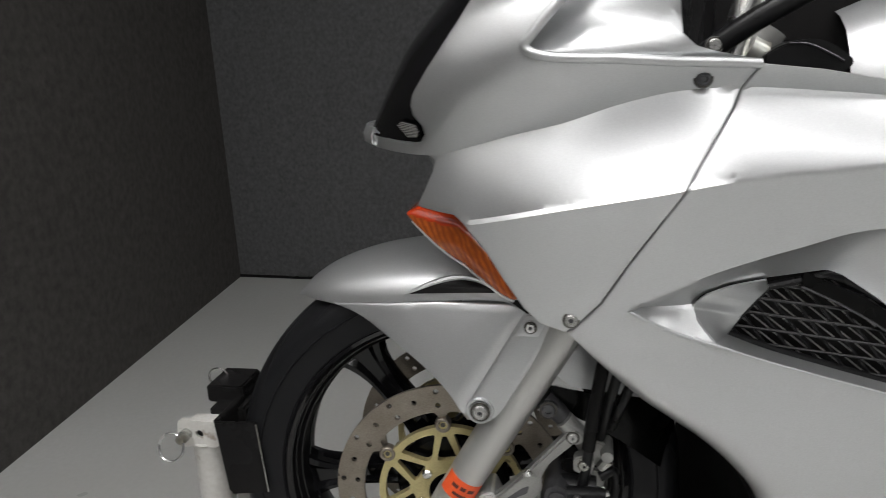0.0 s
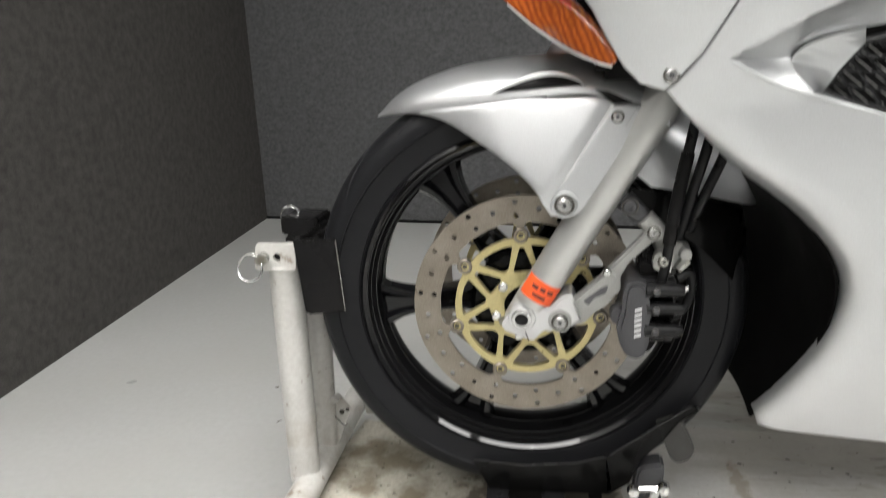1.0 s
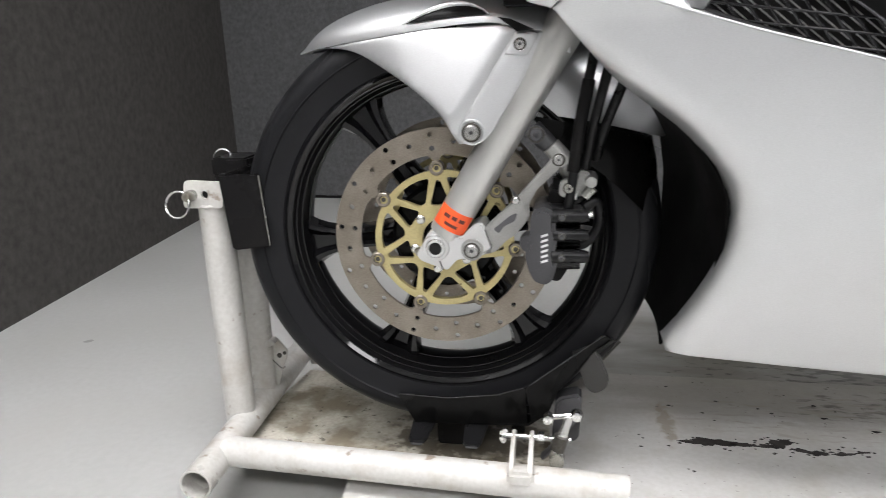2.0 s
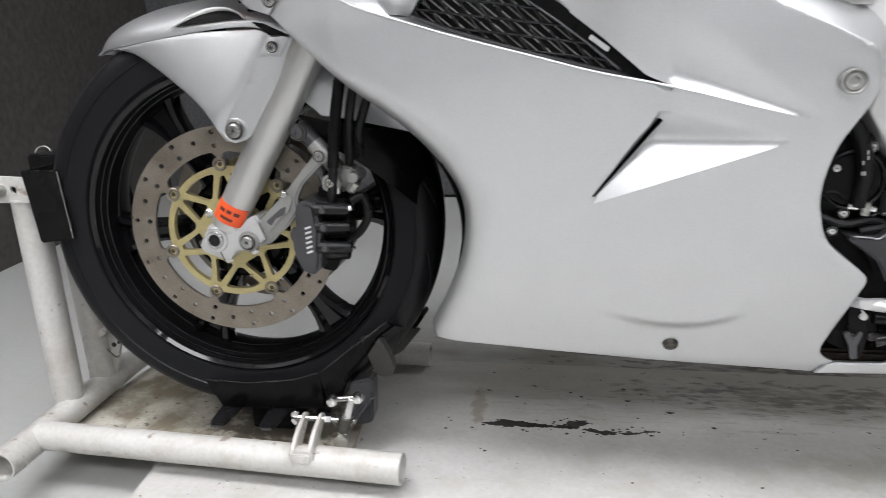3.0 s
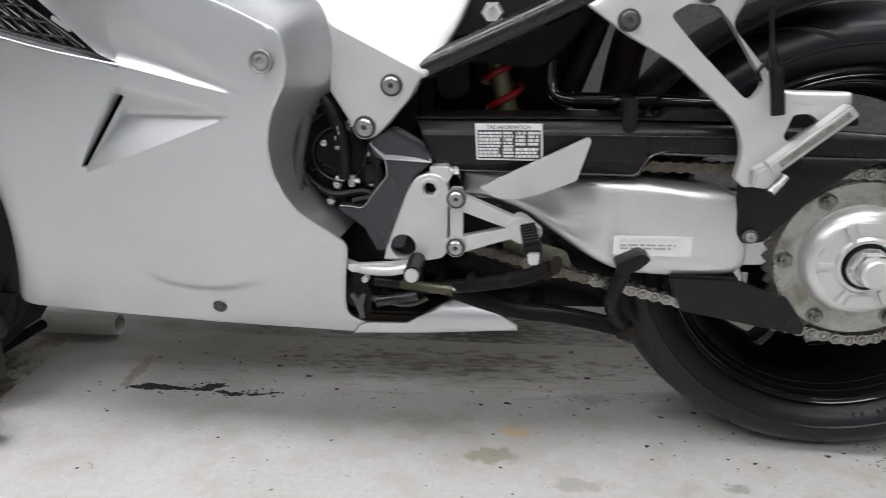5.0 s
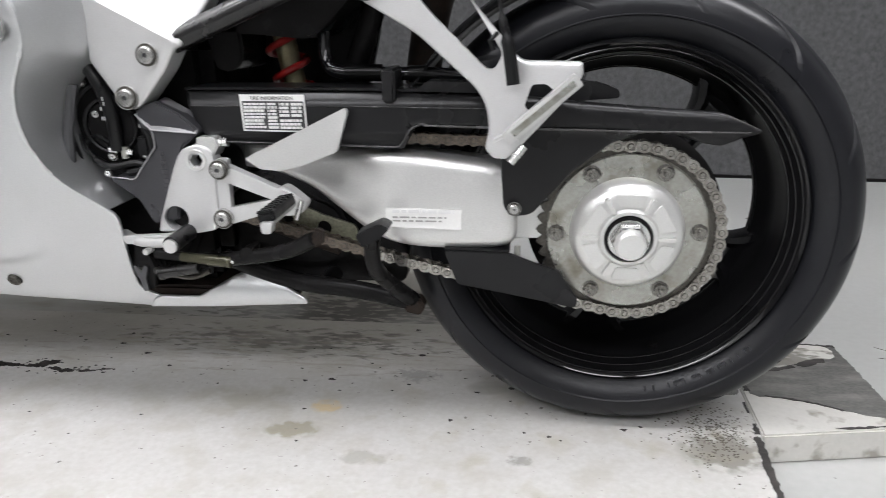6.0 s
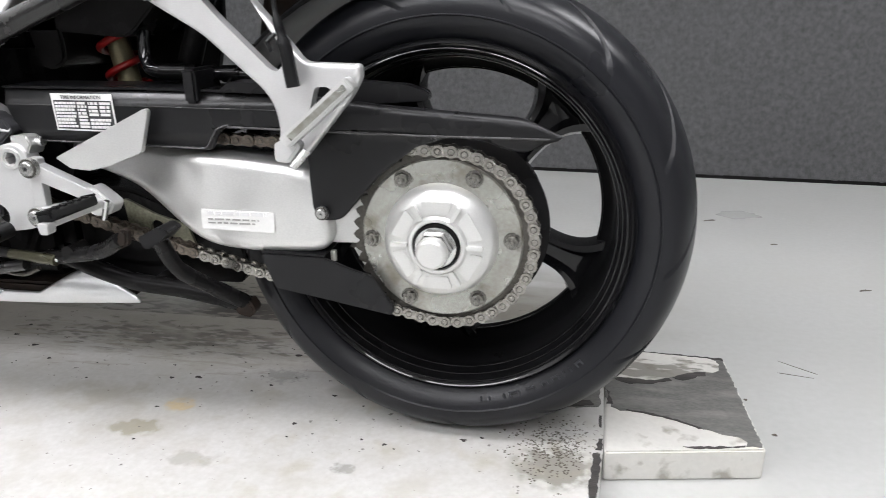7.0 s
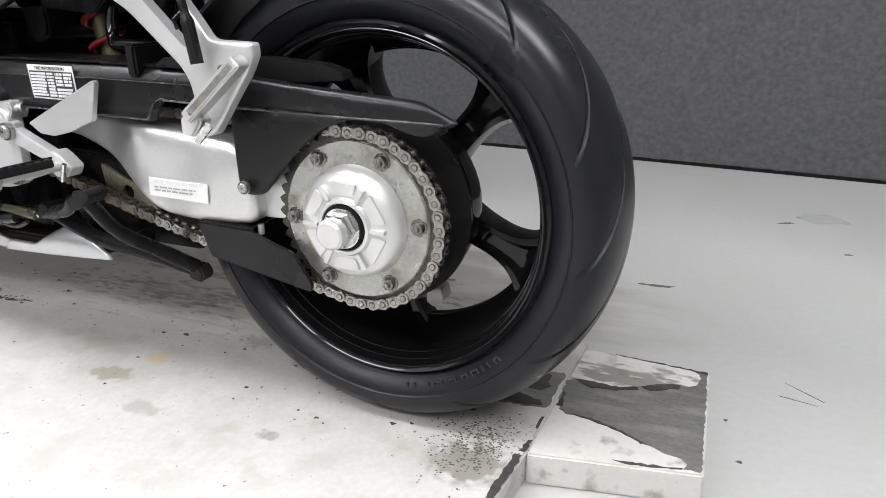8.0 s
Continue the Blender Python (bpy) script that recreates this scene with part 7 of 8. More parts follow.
part("tube_collar", tube([(0.848, -0.112, 0.2970), (0.853, -0.112, 0.2979)], 0.0095, 18), SATIN_TUBE, bike)
part("stand_fork", plate(rounded([(0.812, 0.306), (0.818, 0.309), (0.823, 0.297), (0.829, 0.309), (0.834, 0.307), (0.829, 0.290), (0.831, 0.273), (0.824, 0.272), (0.820, 0.290)], 0.002), -0.117, -0.113, 0.001), GREY_ALLOY, bike, "worn grey stand bracket fork")
part("stand_spring", tube(spline([(0.86, -0.105, 0.292), (0.89, -0.106, 0.290), (0.915, -0.106, 0.300)], 6), 0.0035, 8), OILY, bike)
part("stand_bracket", plate(rounded([(0.815, 0.340), (0.828, 0.340), (0.842, 0.305), (0.838, 0.275), (0.824, 0.272)], 0.004), -0.112, -0.104, 0.002), BLACK_MATT, bike, "black stand bracket")
part("stand_switch", plate(rounded([(0.80, 0.33), (0.84, 0.338), (0.85, 0.30), (0.825, 0.275), (0.802, 0.285)], 0.006), -0.10, -0.06, 0.004), BLACK_MATT, bike, "black stand bracket")
for bx, bz in ((0.845, 0.301), (0.822, 0.300)):
    bolt(bike, bx, -0.115, bz, 0.005, FOOT_GREY, socket=0.4)
part("pivot_pin", lathe([(0, -0.003), (0.004, -0.0025), (0.0046, 0), (0.0046, 0.02), (0, 0.02)], 18), LABEL, bike, "pale round pin end", m=pose(0.833, -0.113, 0.3270))
part("stand_arm", tube(spline([(0.86, -0.09, 0.306), (0.95, -0.105, 0.318), (1.03, -0.13, 0.338), (1.075, -0.15, 0.362)], 6), [0.010] * 18 + [0.009], 12), BLACK_MATT, bike, "black side stand, folded up")
part("stand_foot", plate(rounded([(1.068, 0.356), (1.078, 0.376), (1.088, 0.374), (1.086, 0.356), (1.075, 0.350)], 0.004), -0.155, -0.142, 0.003), RUST, bike, "rusty side stand foot")
part("collector_box", plate(rounded([(0.92, 0.37), (1.11, 0.365), (1.17, 0.31), (1.165, 0.258), (0.92, 0.258)], 0.012), -0.02, 0.13, 0.006), BLACK_MATT, bike, "black exhaust collector box")
part("oil_pan", box(0.60, 1.02, -0.068, 0.10, 0.246, 0.262, 0.004), RUST, bike, "dark oily engine sump")
part("sump_front", box(0.62, 0.90, -0.045, 0.10, 0.262, 0.33, 0.01), BLACK_MATT, bike, "black engine sump")
part("brake_lug", plate(rounded([(1.492, 0.212), (1.514, 0.219), (1.518, 0.199), (1.502, 0.186), (1.490, 0.194)], 0.005), 0.06, 0.09, 0.003), CAST, bike, "grey brake bracket lug")
stand = part("centre_stand", tube(spline([(0.92, -0.065, 0.305), (1.02, -0.07, 0.275), (1.10, -0.062, 0.262), (1.185, -0.05, 0.240)], 5), 0.0125, 14), BLACK_MATT, bike, "black centre stand, folded up")
part("belly_filler", plate(rounded([(0.80, 0.40), (0.95, 0.40), (1.06, 0.36), (1.12, 0.30), (1.06, 0.262), (0.80, 0.262)], 0.01), 0.01, 0.09, 0.005), BLACK_MATT, bike, "black underside of the engine")
part("stand_lever", tube(spline([(1.180, -0.055, 0.246), (1.160, -0.10, 0.285), (1.150, -0.155, 0.330), (1.158, -0.200, 0.385)], 6), [0.0115] * 6 + [0.0105] * 6 + [0.0095] * 7, 14, flat=0.9), BLACK_MATT, stand, "black foot lever")
part("lever_pad", plate(rounded([(1.142, 0.388), (1.170, 0.402), (1.182, 0.396), (1.170, 0.384), (1.150, 0.374)], 0.004), -0.215, -0.185, 0.002), HOSE, stand)
part("stand_shoe", plate(rounded([(1.168, 0.242), (1.190, 0.252), (1.198, 0.238), (1.190, 0.226), (1.170, 0.230)], 0.005), -0.065, -0.04, 0.003), RUST, stand, "rust-edged stand shoe")
part("stand_leg", tube(spline([(0.92, 0.12, 0.305), (1.02, 0.12, 0.275), (1.10, 0.12, 0.262), (1.185, 0.12, 0.240)], 5), 0.016, 14), BLACK_MATT, stand)
part("stand_cross", tube([(1.06, -0.065, 0.268), (1.06, 0.12, 0.268)], 0.012, 12), BLACK_MATT, stand)
part("linkage_block", plate(rounded([(0.93, 0.40), (1.02, 0.395), (1.08, 0.37), (1.10, 0.31), (1.05, 0.285), (0.93, 0.29)], 0.02), -0.035, 0.07, 0.012), BLACK_MATT, bike, "black suspension linkage")
part("linkage_plate", plate(rounded([(1.010, 0.384), (1.054, 0.362), (1.100, 0.348), (1.110, 0.318), (1.085, 0.308), (1.047, 0.322), (1.015, 0.331)], 0.006), -0.041, -0.036, holes=[circle(1.056, 0.343, 0.0105, 16)]), OLIVE, bike, "olive plated suspension link plate")
part("linkage_rod", tube([(0.95, -0.045, 0.36), (1.08, -0.045, 0.315)], 0.010, 12), RUST, bike, "grimy linkage rod")
part("exhaust_pipe", tube(spline([(0.80, 0.05, 0.28), (1.0, 0.06, 0.275), (1.12, 0.10, 0.33), (1.16, 0.13, 0.45), (1.19, 0.13, 0.62), (1.24, 0.12, 0.76)], 8), 0.026, 18), RUST, bike, "brown heat-stained exhaust pipe")

# ---- swingarm, chain, guards ----
arm_out = rounded([(0.955, 0.470), (1.068, 0.462), (1.180, 0.4575), (1.298, 0.443), (1.318, 0.424), (1.322, 0.350), (1.308, 0.335), (1.235, 0.3305), (1.175, 0.334), (1.135, 0.347), (1.090, 0.374), (1.040, 0.408), (0.995, 0.425), (0.955, 0.430)], [0.004, 0.02, 0.02, 0.016, 0.012, 0.012, 0.016, 0.02, 0.02, 0.02, 0.015, 0.015, 0.01, 0.004])


def arm_y(x, z):
    neck = 0.034 * (1 - step(x, 1.045, 1.165))
    return -0.090 + neck - 0.004 * math.sin(math.pi * min(1, max(0, (z - 0.33) / 0.13)))


swingarm = part("swingarm", sheet(arm_out, arm_y, 0.05, grid=0.008, roll=0.014), ALLOY, bike, "single-sided brushed aluminium swingarm", angle=50)
part("hub_carrier", plate(rounded([(1.30, 0.43), (1.41, 0.42), (1.41, 0.345), (1.31, 0.342)], 0.01), -0.068, -0.03, 0.006), ALLOY, swingarm)
part("arm_label", plate([(1.155, 0.3885), (1.252, 0.3870), (1.2505, 0.3605), (1.1535, 0.363)], -0.0955, -0.0948, 0), LABEL, swingarm, "white suspension label with small print")
part("small_print", bars(1.163, 1.246, 0.369, 0.3785, -0.0962, 2, seed=7, gaps=0.55, fill_to=(0.75, 1.0)), GREY_INK, swingarm)
part("small_print", bars(1.163, 1.246, 0.3815, 0.3865, -0.0962, 1, seed=9, gaps=0.1, fill_to=(0.9, 1.0)), PALE_INK, swingarm)
part("underside_bolt", tube([(1.322, -0.085, 0.338), (1.322, -0.085, 0.325)], 0.004, 8), ZINC, swingarm)

guard_out = rounded([(0.905, 0.5345), (1.10, 0.5335), (1.302, 0.5295), (1.40, 0.520), (1.556, 0.508), (1.600, 0.488), (1.597, 0.4845), (1.557, 0.468), (1.535, 0.472), (1.510, 0.481), (1.468, 0.483), (1.432, 0.472), (1.388, 0.438), (1.338, 0.381), (1.311, 0.378), (1.301, 0.392), (1.300, 0.445), (1.298, 0.488), (1.204, 0.4925), (1.194, 0.488), (1.180, 0.4635), (0.935, 0.4695), (0.918, 0.495)], [0.002, 0.002, 0.004, 0.004, 0.01, 0.004, 0.004, 0.006, 0.004, 0.006, 0.006, 0.006, 0.006, 0.008, 0.008, 0.008, 0, 0.003, 0.004, 0.003, 0.004, 0.004, 0.004])


def guard_y(x, z):
    line = 0.492 - 0.016 * max(0, (x - 1.30) / 0.3) * 0.6
    inset = 0.007 * step(line - z, -0.001, 0.004) if x > 1.19 else 0.004 * step(0.480 - z, 0, 0.004)
    return -0.102 + inset + 0.010 * step(z + 0.075 * max(0.0, x - 1.33), 0.515, 0.536)


chain_guard = part("chain_guard", sheet(guard_out, guard_y, 0.003, grid=0.006, roll=0.005), BLACK_PLASTIC, bike, "black plastic chain guard", angle=40)
part("guard_top", plate([(0.905, 0.535), (1.10, 0.534), (1.30, 0.530), (1.30, 0.533), (1.10, 0.537), (0.905, 0.538)], -0.094, -0.02, 0.001), BLACK_PLASTIC, chain_guard)
def guard_line(pts, r, material):
    """A raised edge along the guard's face."""
    dense = []
    for (x0, z0), (x1, z1) in zip(pts, pts[1:]):
        n = max(2, int(math.hypot(x1 - x0, z1 - z0) / 0.008))
        dense += [(x0 + (x1 - x0) * k / n, z0 + (z1 - z0) * k / n) for k in range(n)]
    dense.append(pts[-1])
    part("guard_rim", tube([(x, -0.1022, z) for x, z in dense], r, 6), material, chain_guard)


guard_line([(1.206, 0.4932), (1.30, 0.4905), (1.45, 0.4870), (1.585, 0.4858)], 0.0016, EDGE_BLACK)
guard_line([(0.912, 0.5165), (1.10, 0.5160), (1.30, 0.5130)], 0.0007, EDGE_BLACK)
guard_line(rounded([(0.940, 0.4725), (1.176, 0.4665), (1.191, 0.4900), (1.204, 0.4955), (1.295, 0.4920)], [0, 0.006, 0.005, 0.004, 0])[:-1], 0.0012, EDGE_BLACK)
bolt(chain_guard, 1.317, -0.106, 0.3915, 0.0085, BOLT_STEEL, socket=0.3)
part("tyre_label", plate([(0.979, 0.5305), (1.061, 0.530), (1.0625, 0.4845), (0.981, 0.486)], -0.1035, -0.1028, 0), LABEL, chain_guard, "white tyre information label with black print")
part("label_field", plate([(0.982, 0.5225), (1.0595, 0.522), (1.0605, 0.4865), (0.983, 0.488)], -0.1040, -0.1034, 0), LABEL_INK, chain_guard)
for i, (x0, x1, z0, z1, n) in enumerate(((0.984, 1.012, 0.489, 0.521, 8), (1.014, 1.027, 0.4885, 0.521, 8), (1.029, 1.042, 0.503, 0.521, 4), (1.044, 1.0585, 0.503, 0.521, 4), (1.029, 1.0585, 0.488, 0.501, 3))):
    part("small_print", bars(x0, x1, z0, z1, -0.1046, n, seed=20 + i, gaps=0.3, fill_to=(0.85, 1.0)), LABEL, chain_guard)
lettering("TIRE INFORMATION", 0.0060, chain_guard, LABEL_INK, Matrix.Translation((1.020, -0.1042, 0.5240)) @ Matrix.Rotation(radians(90), 4, "X"), "label_lettering")
part("lower_guard", plate(rounded([(1.228, 0.3325), (1.312, 0.3305), (1.345, 0.318), (1.374, 0.309), (1.400, 0.270), (1.398, 0.258), (1.30, 0.277), (1.245, 0.287)], 0.005), -0.096, -0.090, 0.0015), BLACK_PLASTIC, bike, "black plastic lower chain guard")
part("guard_flange", plate([(1.228, 0.333), (1.312, 0.331), (1.313, 0.3335), (1.229, 0.336)], -0.094, -0.03, 0.001), BLACK_PLASTIC, bike)
part("hugger", join(thicken(grid_mesh([[(1.463 + 0.335 * math.cos(radians(a)), 0.045 + 0.105 * math.sin(radians(b)), 0.3565 + (0.318 + 0.017 * math.cos(radians(b))) * math.sin(radians(a))) for b in range(-90, 91, 15)] for a in range(96, 166, 5)]), 0.003)), BLACK_PLASTIC, bike, "black rear tyre hugger")
part("hugger_wing", plate(rounded([(1.20, 0.540), (1.33, 0.545), (1.415, 0.539), (1.440, 0.531), (1.442, 0.521), (1.36, 0.515), (1.20, 0.530)], 0.004), -0.060, -0.035, 0.002), BLACK_PLASTIC, bike)

# rear wheel: five spokes, wide tyre, chain-side hub
rear = part("rear_wheel", offset_rim(0.231, 0.073), BLACK_GLOSS, bike, "gloss black cast rear wheel", m=RW)
matt_barrel(rear, 0.073)
for r, y in ((0.2225, -0.0745), (0.2175, -0.0625), (0.2125, -0.050), (0.1925, 0.036)):
    rim_bead(rear, r, y)
part("tyre", tyre_mesh(0.222, 0.066, 0.262, 0.091, 0.3098, swept_grooves(13, 0.62, 0.0054, (0.05, 0.93), -1, 0.2155, 0.5), n=1800, steps=110), RUBBER, rear, "wide black rear tyre with swept grooves")
def sidewall_mark(parent, r, v, a0, count, seed):
    """Raised blocks along the sidewall in place of the maker's lettering."""
    rnd = random.Random(seed)
    a = a0
    for i in range(count):
        w = rnd.uniform(0.010, 0.016)
        strokes = [(-0.0065, 0.0065, -w / 2, -w / 2 + 0.0024), (-0.0065, 0.0065, w / 2 - 0.0024, w / 2)]
        c = rnd.choice((-0.0052, 0.0, 0.0052))
        strokes.append((c - 0.0013, c + 0.0013, -w / 2 + 0.0026, w / 2 - 0.0026))
        for r0, r1, w0, w1 in strokes[rnd.choice((0, 0, 1)):]:
            part("sidewall_mark", moved(plate([(r + r0, w0), (r + r1, w0), (r + r1, w1), (r + r0, w1)], v - 0.0003, v + 0.002, 0), Matrix.Rotation(-a, 4, "Y")), MARK, parent)
        a += (w + 0.007) / r


sidewall_mark(rear.children[0], 0.2475, -0.0862, radians(-78), 8, 5)
spoke = part("spoke", spoke_mesh(0.05, 0.2, 0.025, 0.019, 0.026, 0.02, flare=0.046), BLACK_GLOSS, rear, m=Matrix.Translation((0, 0.045, 0)) @ Matrix.Rotation(-radians(47), 4, "Y"))
for k in range(1, 5):
    again(spoke, Matrix.Translation((0, 0.045, 0)) @ Matrix.Rotation(-radians(47 + 72 * k), 4, "Y"))
part("hub", lathe([(0, -0.05), (0.10, -0.05), (0.118, -0.04), (0.122, -0.02), (0.118, 0.0), (0.07, 0.01), (0.06, 0.06), (0, 0.07)], 48), BLACK_GLOSS, rear)
part("brake_ring", lathe([(0.085, -0.062), (0.128, -0.062), (0.128, -0.056), (0.085, -0.056)], 64, closed=True), BLACK_MATT, rear)
TEETH = 43
tooth = []
for i in range(TEETH * 4):
    a = 2 * math.pi * i / (TEETH * 4)
    r = (0.1055, 0.1105, 0.1135, 0.1105)[i % 4]
    tooth.append((r * math.cos(a), r * math.sin(a)))
sprocket = part("sprocket", sheet(tooth, lambda x, z: -0.003, 0.0065, holes=[circle(0, 0, 0.062, 48)]), OILY, rear, "worn oily rear sprocket", m=Matrix.Translation((0, -0.118, 0)))
part("flange", lathe([(0.060, -0.006), (0.0985, -0.006), (0.1005, -0.004), (0.101, 0.03), (0.060, 0.03)], 64), ZINC, sprocket)
dome = [(0.0, -0.030), (0.028, -0.030), (0.030, -0.034), (0.034, -0.034), (0.037, -0.0305), (0.052, -0.029), (0.062, -0.025), (0.068, -0.018), (0.071, -0.008), (0.072, 0.0), (0.06, 0.004)]
cover = part("hub_cover", lathe(dome, 64), HUB_ALLOY, sprocket, "domed cast aluminium hub cover")
part("recess_ring", lathe([(0.0235, -0.031), (0.025, -0.036), (0.0275, -0.036), (0.029, -0.031)], 40), BLACK_MATT, cover)
for k in range(6):
    a = radians(60 * k)
    part("rib", moved(plate(rounded([(0.036, -0.0022), (0.056, -0.0028), (0.056, 0.0028), (0.036, 0.0022)], 0.001), -0.0355, -0.028, 0.0012), Matrix.Rotation(-a, 4, "Y")), HUB_ALLOY, cover)
    part("panel", moved(plate(rounded([(0.0385, -0.0135), (0.0385, 0.0135), (0.054, 0.019), (0.054, -0.019)], 0.003), -0.0318, -0.0285, 0.001), Matrix.Rotation(-a - radians(30), 4, "Y")), HUB_ALLOY, cover)
part("axle_nut", join(lathe([(0, -0.0535), (0.0205, -0.0535), (0.0225, -0.051), (0.0225, -0.030), (0, -0.030)], 6), lathe([(0, -0.038), (0.025, -0.038), (0.0255, -0.030), (0, -0.030)], 32)), CHROME, cover, "bright hexagonal axle nut")
part("axle_end", lathe([(0, -0.066), (0.0150, -0.066), (0.0178, -0.0640), (0.0188, -0.0610), (0.0188, -0.050), (0, -0.050)], 32), HUB_ALLOY, cover, "dull round axle end")
nut = None
for k in range(6):
    a = radians(60 * k + 2)
    mm = Matrix.Translation((0.0875 * math.cos(a), -0.006, 0.0875 * math.sin(a)))
    if nut is None:
        nut = part("flange_nut", join(lathe([(0, -0.012), (0.0035, -0.012), (0.0045, -0.008), (0.0045, 0)], 10), lathe([(0, -0.0085), (0.0075, -0.0085), (0.0085, -0.002), (0.011, -0.0015), (0.011, 0), (0, 0)], 12)), NUT_STEEL, sprocket, m=mm)
    else:
        again(nut, mm)

# the chain, link by link
PITCH = 0.015875
RP = PITCH / (2 * math.sin(math.pi / TEETH))


def link_mesh(outer):
    n = 8
    pts = []
    for c, a0 in ((-PITCH / 2, 90), (PITCH / 2, -90)):
        for i in range(n + 1):
            a = radians(a0 + 180 * i / n)
            pts.append((c + 0.0074 * math.cos(a), 0.0074 * math.sin(a)))
    # waist
    pts.insert(n + 1, (0, -0.0052))
    pts.append((0, 0.0052))
    y = 0.0085 if outer else 0.0060
    parts_ = [plate(pts, -y - 0.001, -y + 0.001, 0), plate(pts, y - 0.001, y + 0.001, 0)]
    for c in (-PITCH / 2, PITCH / 2):
        parts_.append(moved(tube([(0, -y - (0.002 if outer else 0), 0), (0, y, 0)], 0.0032 if outer else 0.0050, 10), Matrix.Translation((c, 0, 0))))
    for c in (-PITCH / 2, PITCH / 2):
        parts_.append(moved(lathe([(0.0034, -y - 0.0012), (0.0044, -y - 0.0012)], 10), Matrix.Translation((c, 0, 0))))
    bm = join(*parts_)
    bm.faces.ensure_lookup_table()
    for f in bm.faces[len(bm.faces) - 20:]:
        f.material_index = 1
    return bm


chain = new("drive_chain")
chain.parent = bike
chain["label"] = "oiled steel drive chain"
line = []
front_c, rear_c, rf = Vector((0.915, 0.428)), Vector((1.463, 0.3565)), 0.052
d = rear_c - front_c
L = d.length
base = math.atan2(d.y, d.x)
off = math.asin((RP - rf) / L)
up_a, lo_a = base + math.pi / 2 + off, base - math.pi / 2 - off
top_f = front_c + rf * Vector((math.cos(up_a), math.sin(up_a)))
top_r = rear_c + RP * Vector((math.cos(up_a), math.sin(up_a)))
low_f = front_c + rf * Vector((math.cos(lo_a), math.sin(lo_a)))
low_r = rear_c + RP * Vector((math.cos(lo_a), math.sin(lo_a)))


def chain_point(s):
    """A point and its heading after s metres from the upper front tangent."""
    straight = (top_r - top_f).length
    arc = (up_a - lo_a) * RP
    if s < straight:
        p = top_f + (top_r - top_f) * (s / straight)
        return p, math.atan2(*(top_r - top_f).yx)
    if s < straight + arc:
        a = up_a - (s - straight) / RP
        return rear_c + RP * Vector((math.cos(a), math.sin(a))), a - math.pi / 2
    q = (s - straight - arc) / straight
    p = low_r + (low_f - low_r) * q
    sag = 0.006 * math.sin(math.pi * min(1, q))
    return Vector((p.x, p.y - sag)), math.atan2(*(low_f - low_r).yx)


total = 2 * (top_r - top_f).length + (up_a - lo_a) * RP
plates = {}
count = int(total / PITCH)
for i in range(count):
    p, a = chain_point((i + 0.5) * PITCH)
    y = 0.045 - 0.118 * 1.0 + (1.463 - p.x) * 0.030
    m = Matrix.Translation((p.x, y, p.y)) @ Matrix.Rotation(radians(-1.7), 4, "Z") @ Matrix.Rotation(-a, 4, "Y")
    # Front and upper-run links take the grimy steel that also holds shade.
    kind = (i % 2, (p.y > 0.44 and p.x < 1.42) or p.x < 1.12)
    if kind not in plates:
        plates[kind] = part("link", link_mesh(kind[0] == 0), CHAIN_SHADED_GRIMY if kind[1] else CHAIN, chain, m=m)
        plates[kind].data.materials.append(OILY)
    else:
        again(plates[kind], m)
part("front_sprocket", lathe([(0, -0.004), (0.044, -0.004), (0.044, 0.004), (0, 0.004)], 32), BLACK_MATT, bike, m=pose(0.915, -0.056, 0.432))

# ---- passenger bracket, subframe, shock ----
bracket_out = rounded([(1.106, 0.664), (1.128, 0.676), (1.205, 0.690), (1.262, 0.720), (1.300, 0.720), (1.262, 0.640), (1.322, 0.5705), (1.388, 0.5695), (1.389, 0.556), (1.378, 0.537), (1.313, 0.464), (1.293, 0.459), (1.282, 0.471), (1.287, 0.495), (1.283, 0.522), (1.272, 0.540), (1.205, 0.600), (1.150, 0.632)], [0.004, 0.01, 0.01, 0.01, 0.005, 0.01, 0.008, 0.004, 0.004, 0.006, 0.006, 0.006, 0.004, 0.01, 0.01, 0.012, 0.012, 0.006])
bracket_hole = rounded([(1.195, 0.652), (1.215, 0.664), (1.245, 0.660), (1.262, 0.640), (1.302, 0.578), (1.292, 0.560), (1.282, 0.562), (1.225, 0.618)], 0.007)
bracket_hole2 = rounded([(1.334, 0.545), (1.350, 0.546), (1.362, 0.536), (1.334, 0.512), (1.326, 0.520)], 0.004)


def bracket_y(x, z):
    return -0.138 - 0.02 * step(x, 1.28, 1.40) + 0.02 * step(0.66 - z, -0.05, 0.0) * 0


bracket = part("passenger_bracket", sheet(resample(bracket_out, 0.006), bracket_y, 0.012, holes=[resample(bracket_hole, 0.006), resample(bracket_hole2, 0.006)], grid=0.008, roll=0.005), SILVER_CAST, bike, "silver cast passenger footrest bracket", angle=50)
bolt(bracket, 1.151, -0.146, 0.647, 0.0125, GREY_ALLOY, socket=0.45)
bolt(bracket, 1.232, -0.146, 0.675, 0.0125, GREY_ALLOY, socket=0.45)
part("passenger_peg", moved(plate(rounded([(-0.050, -0.0075), (0.050, -0.0075), (0.050, 0.0075), (-0.050, 0.0075)], 0.003), -0.011, 0.011, 0.003), Matrix.Translation((1.345, -0.170, 0.521)) @ Matrix.Rotation(radians(-40), 4, "Y")), ALLOY, bracket, "folded alloy passenger peg")
part("peg_groove", moved(plate([(-0.040, -0.0035), (0.044, -0.0035), (0.044, 0.0035), (-0.040, 0.0035)], -0.0118, -0.0105, 0.0005), Matrix.Translation((1.345, -0.170, 0.521)) @ Matrix.Rotation(radians(-40), 4, "Y")), ZINC, bracket)
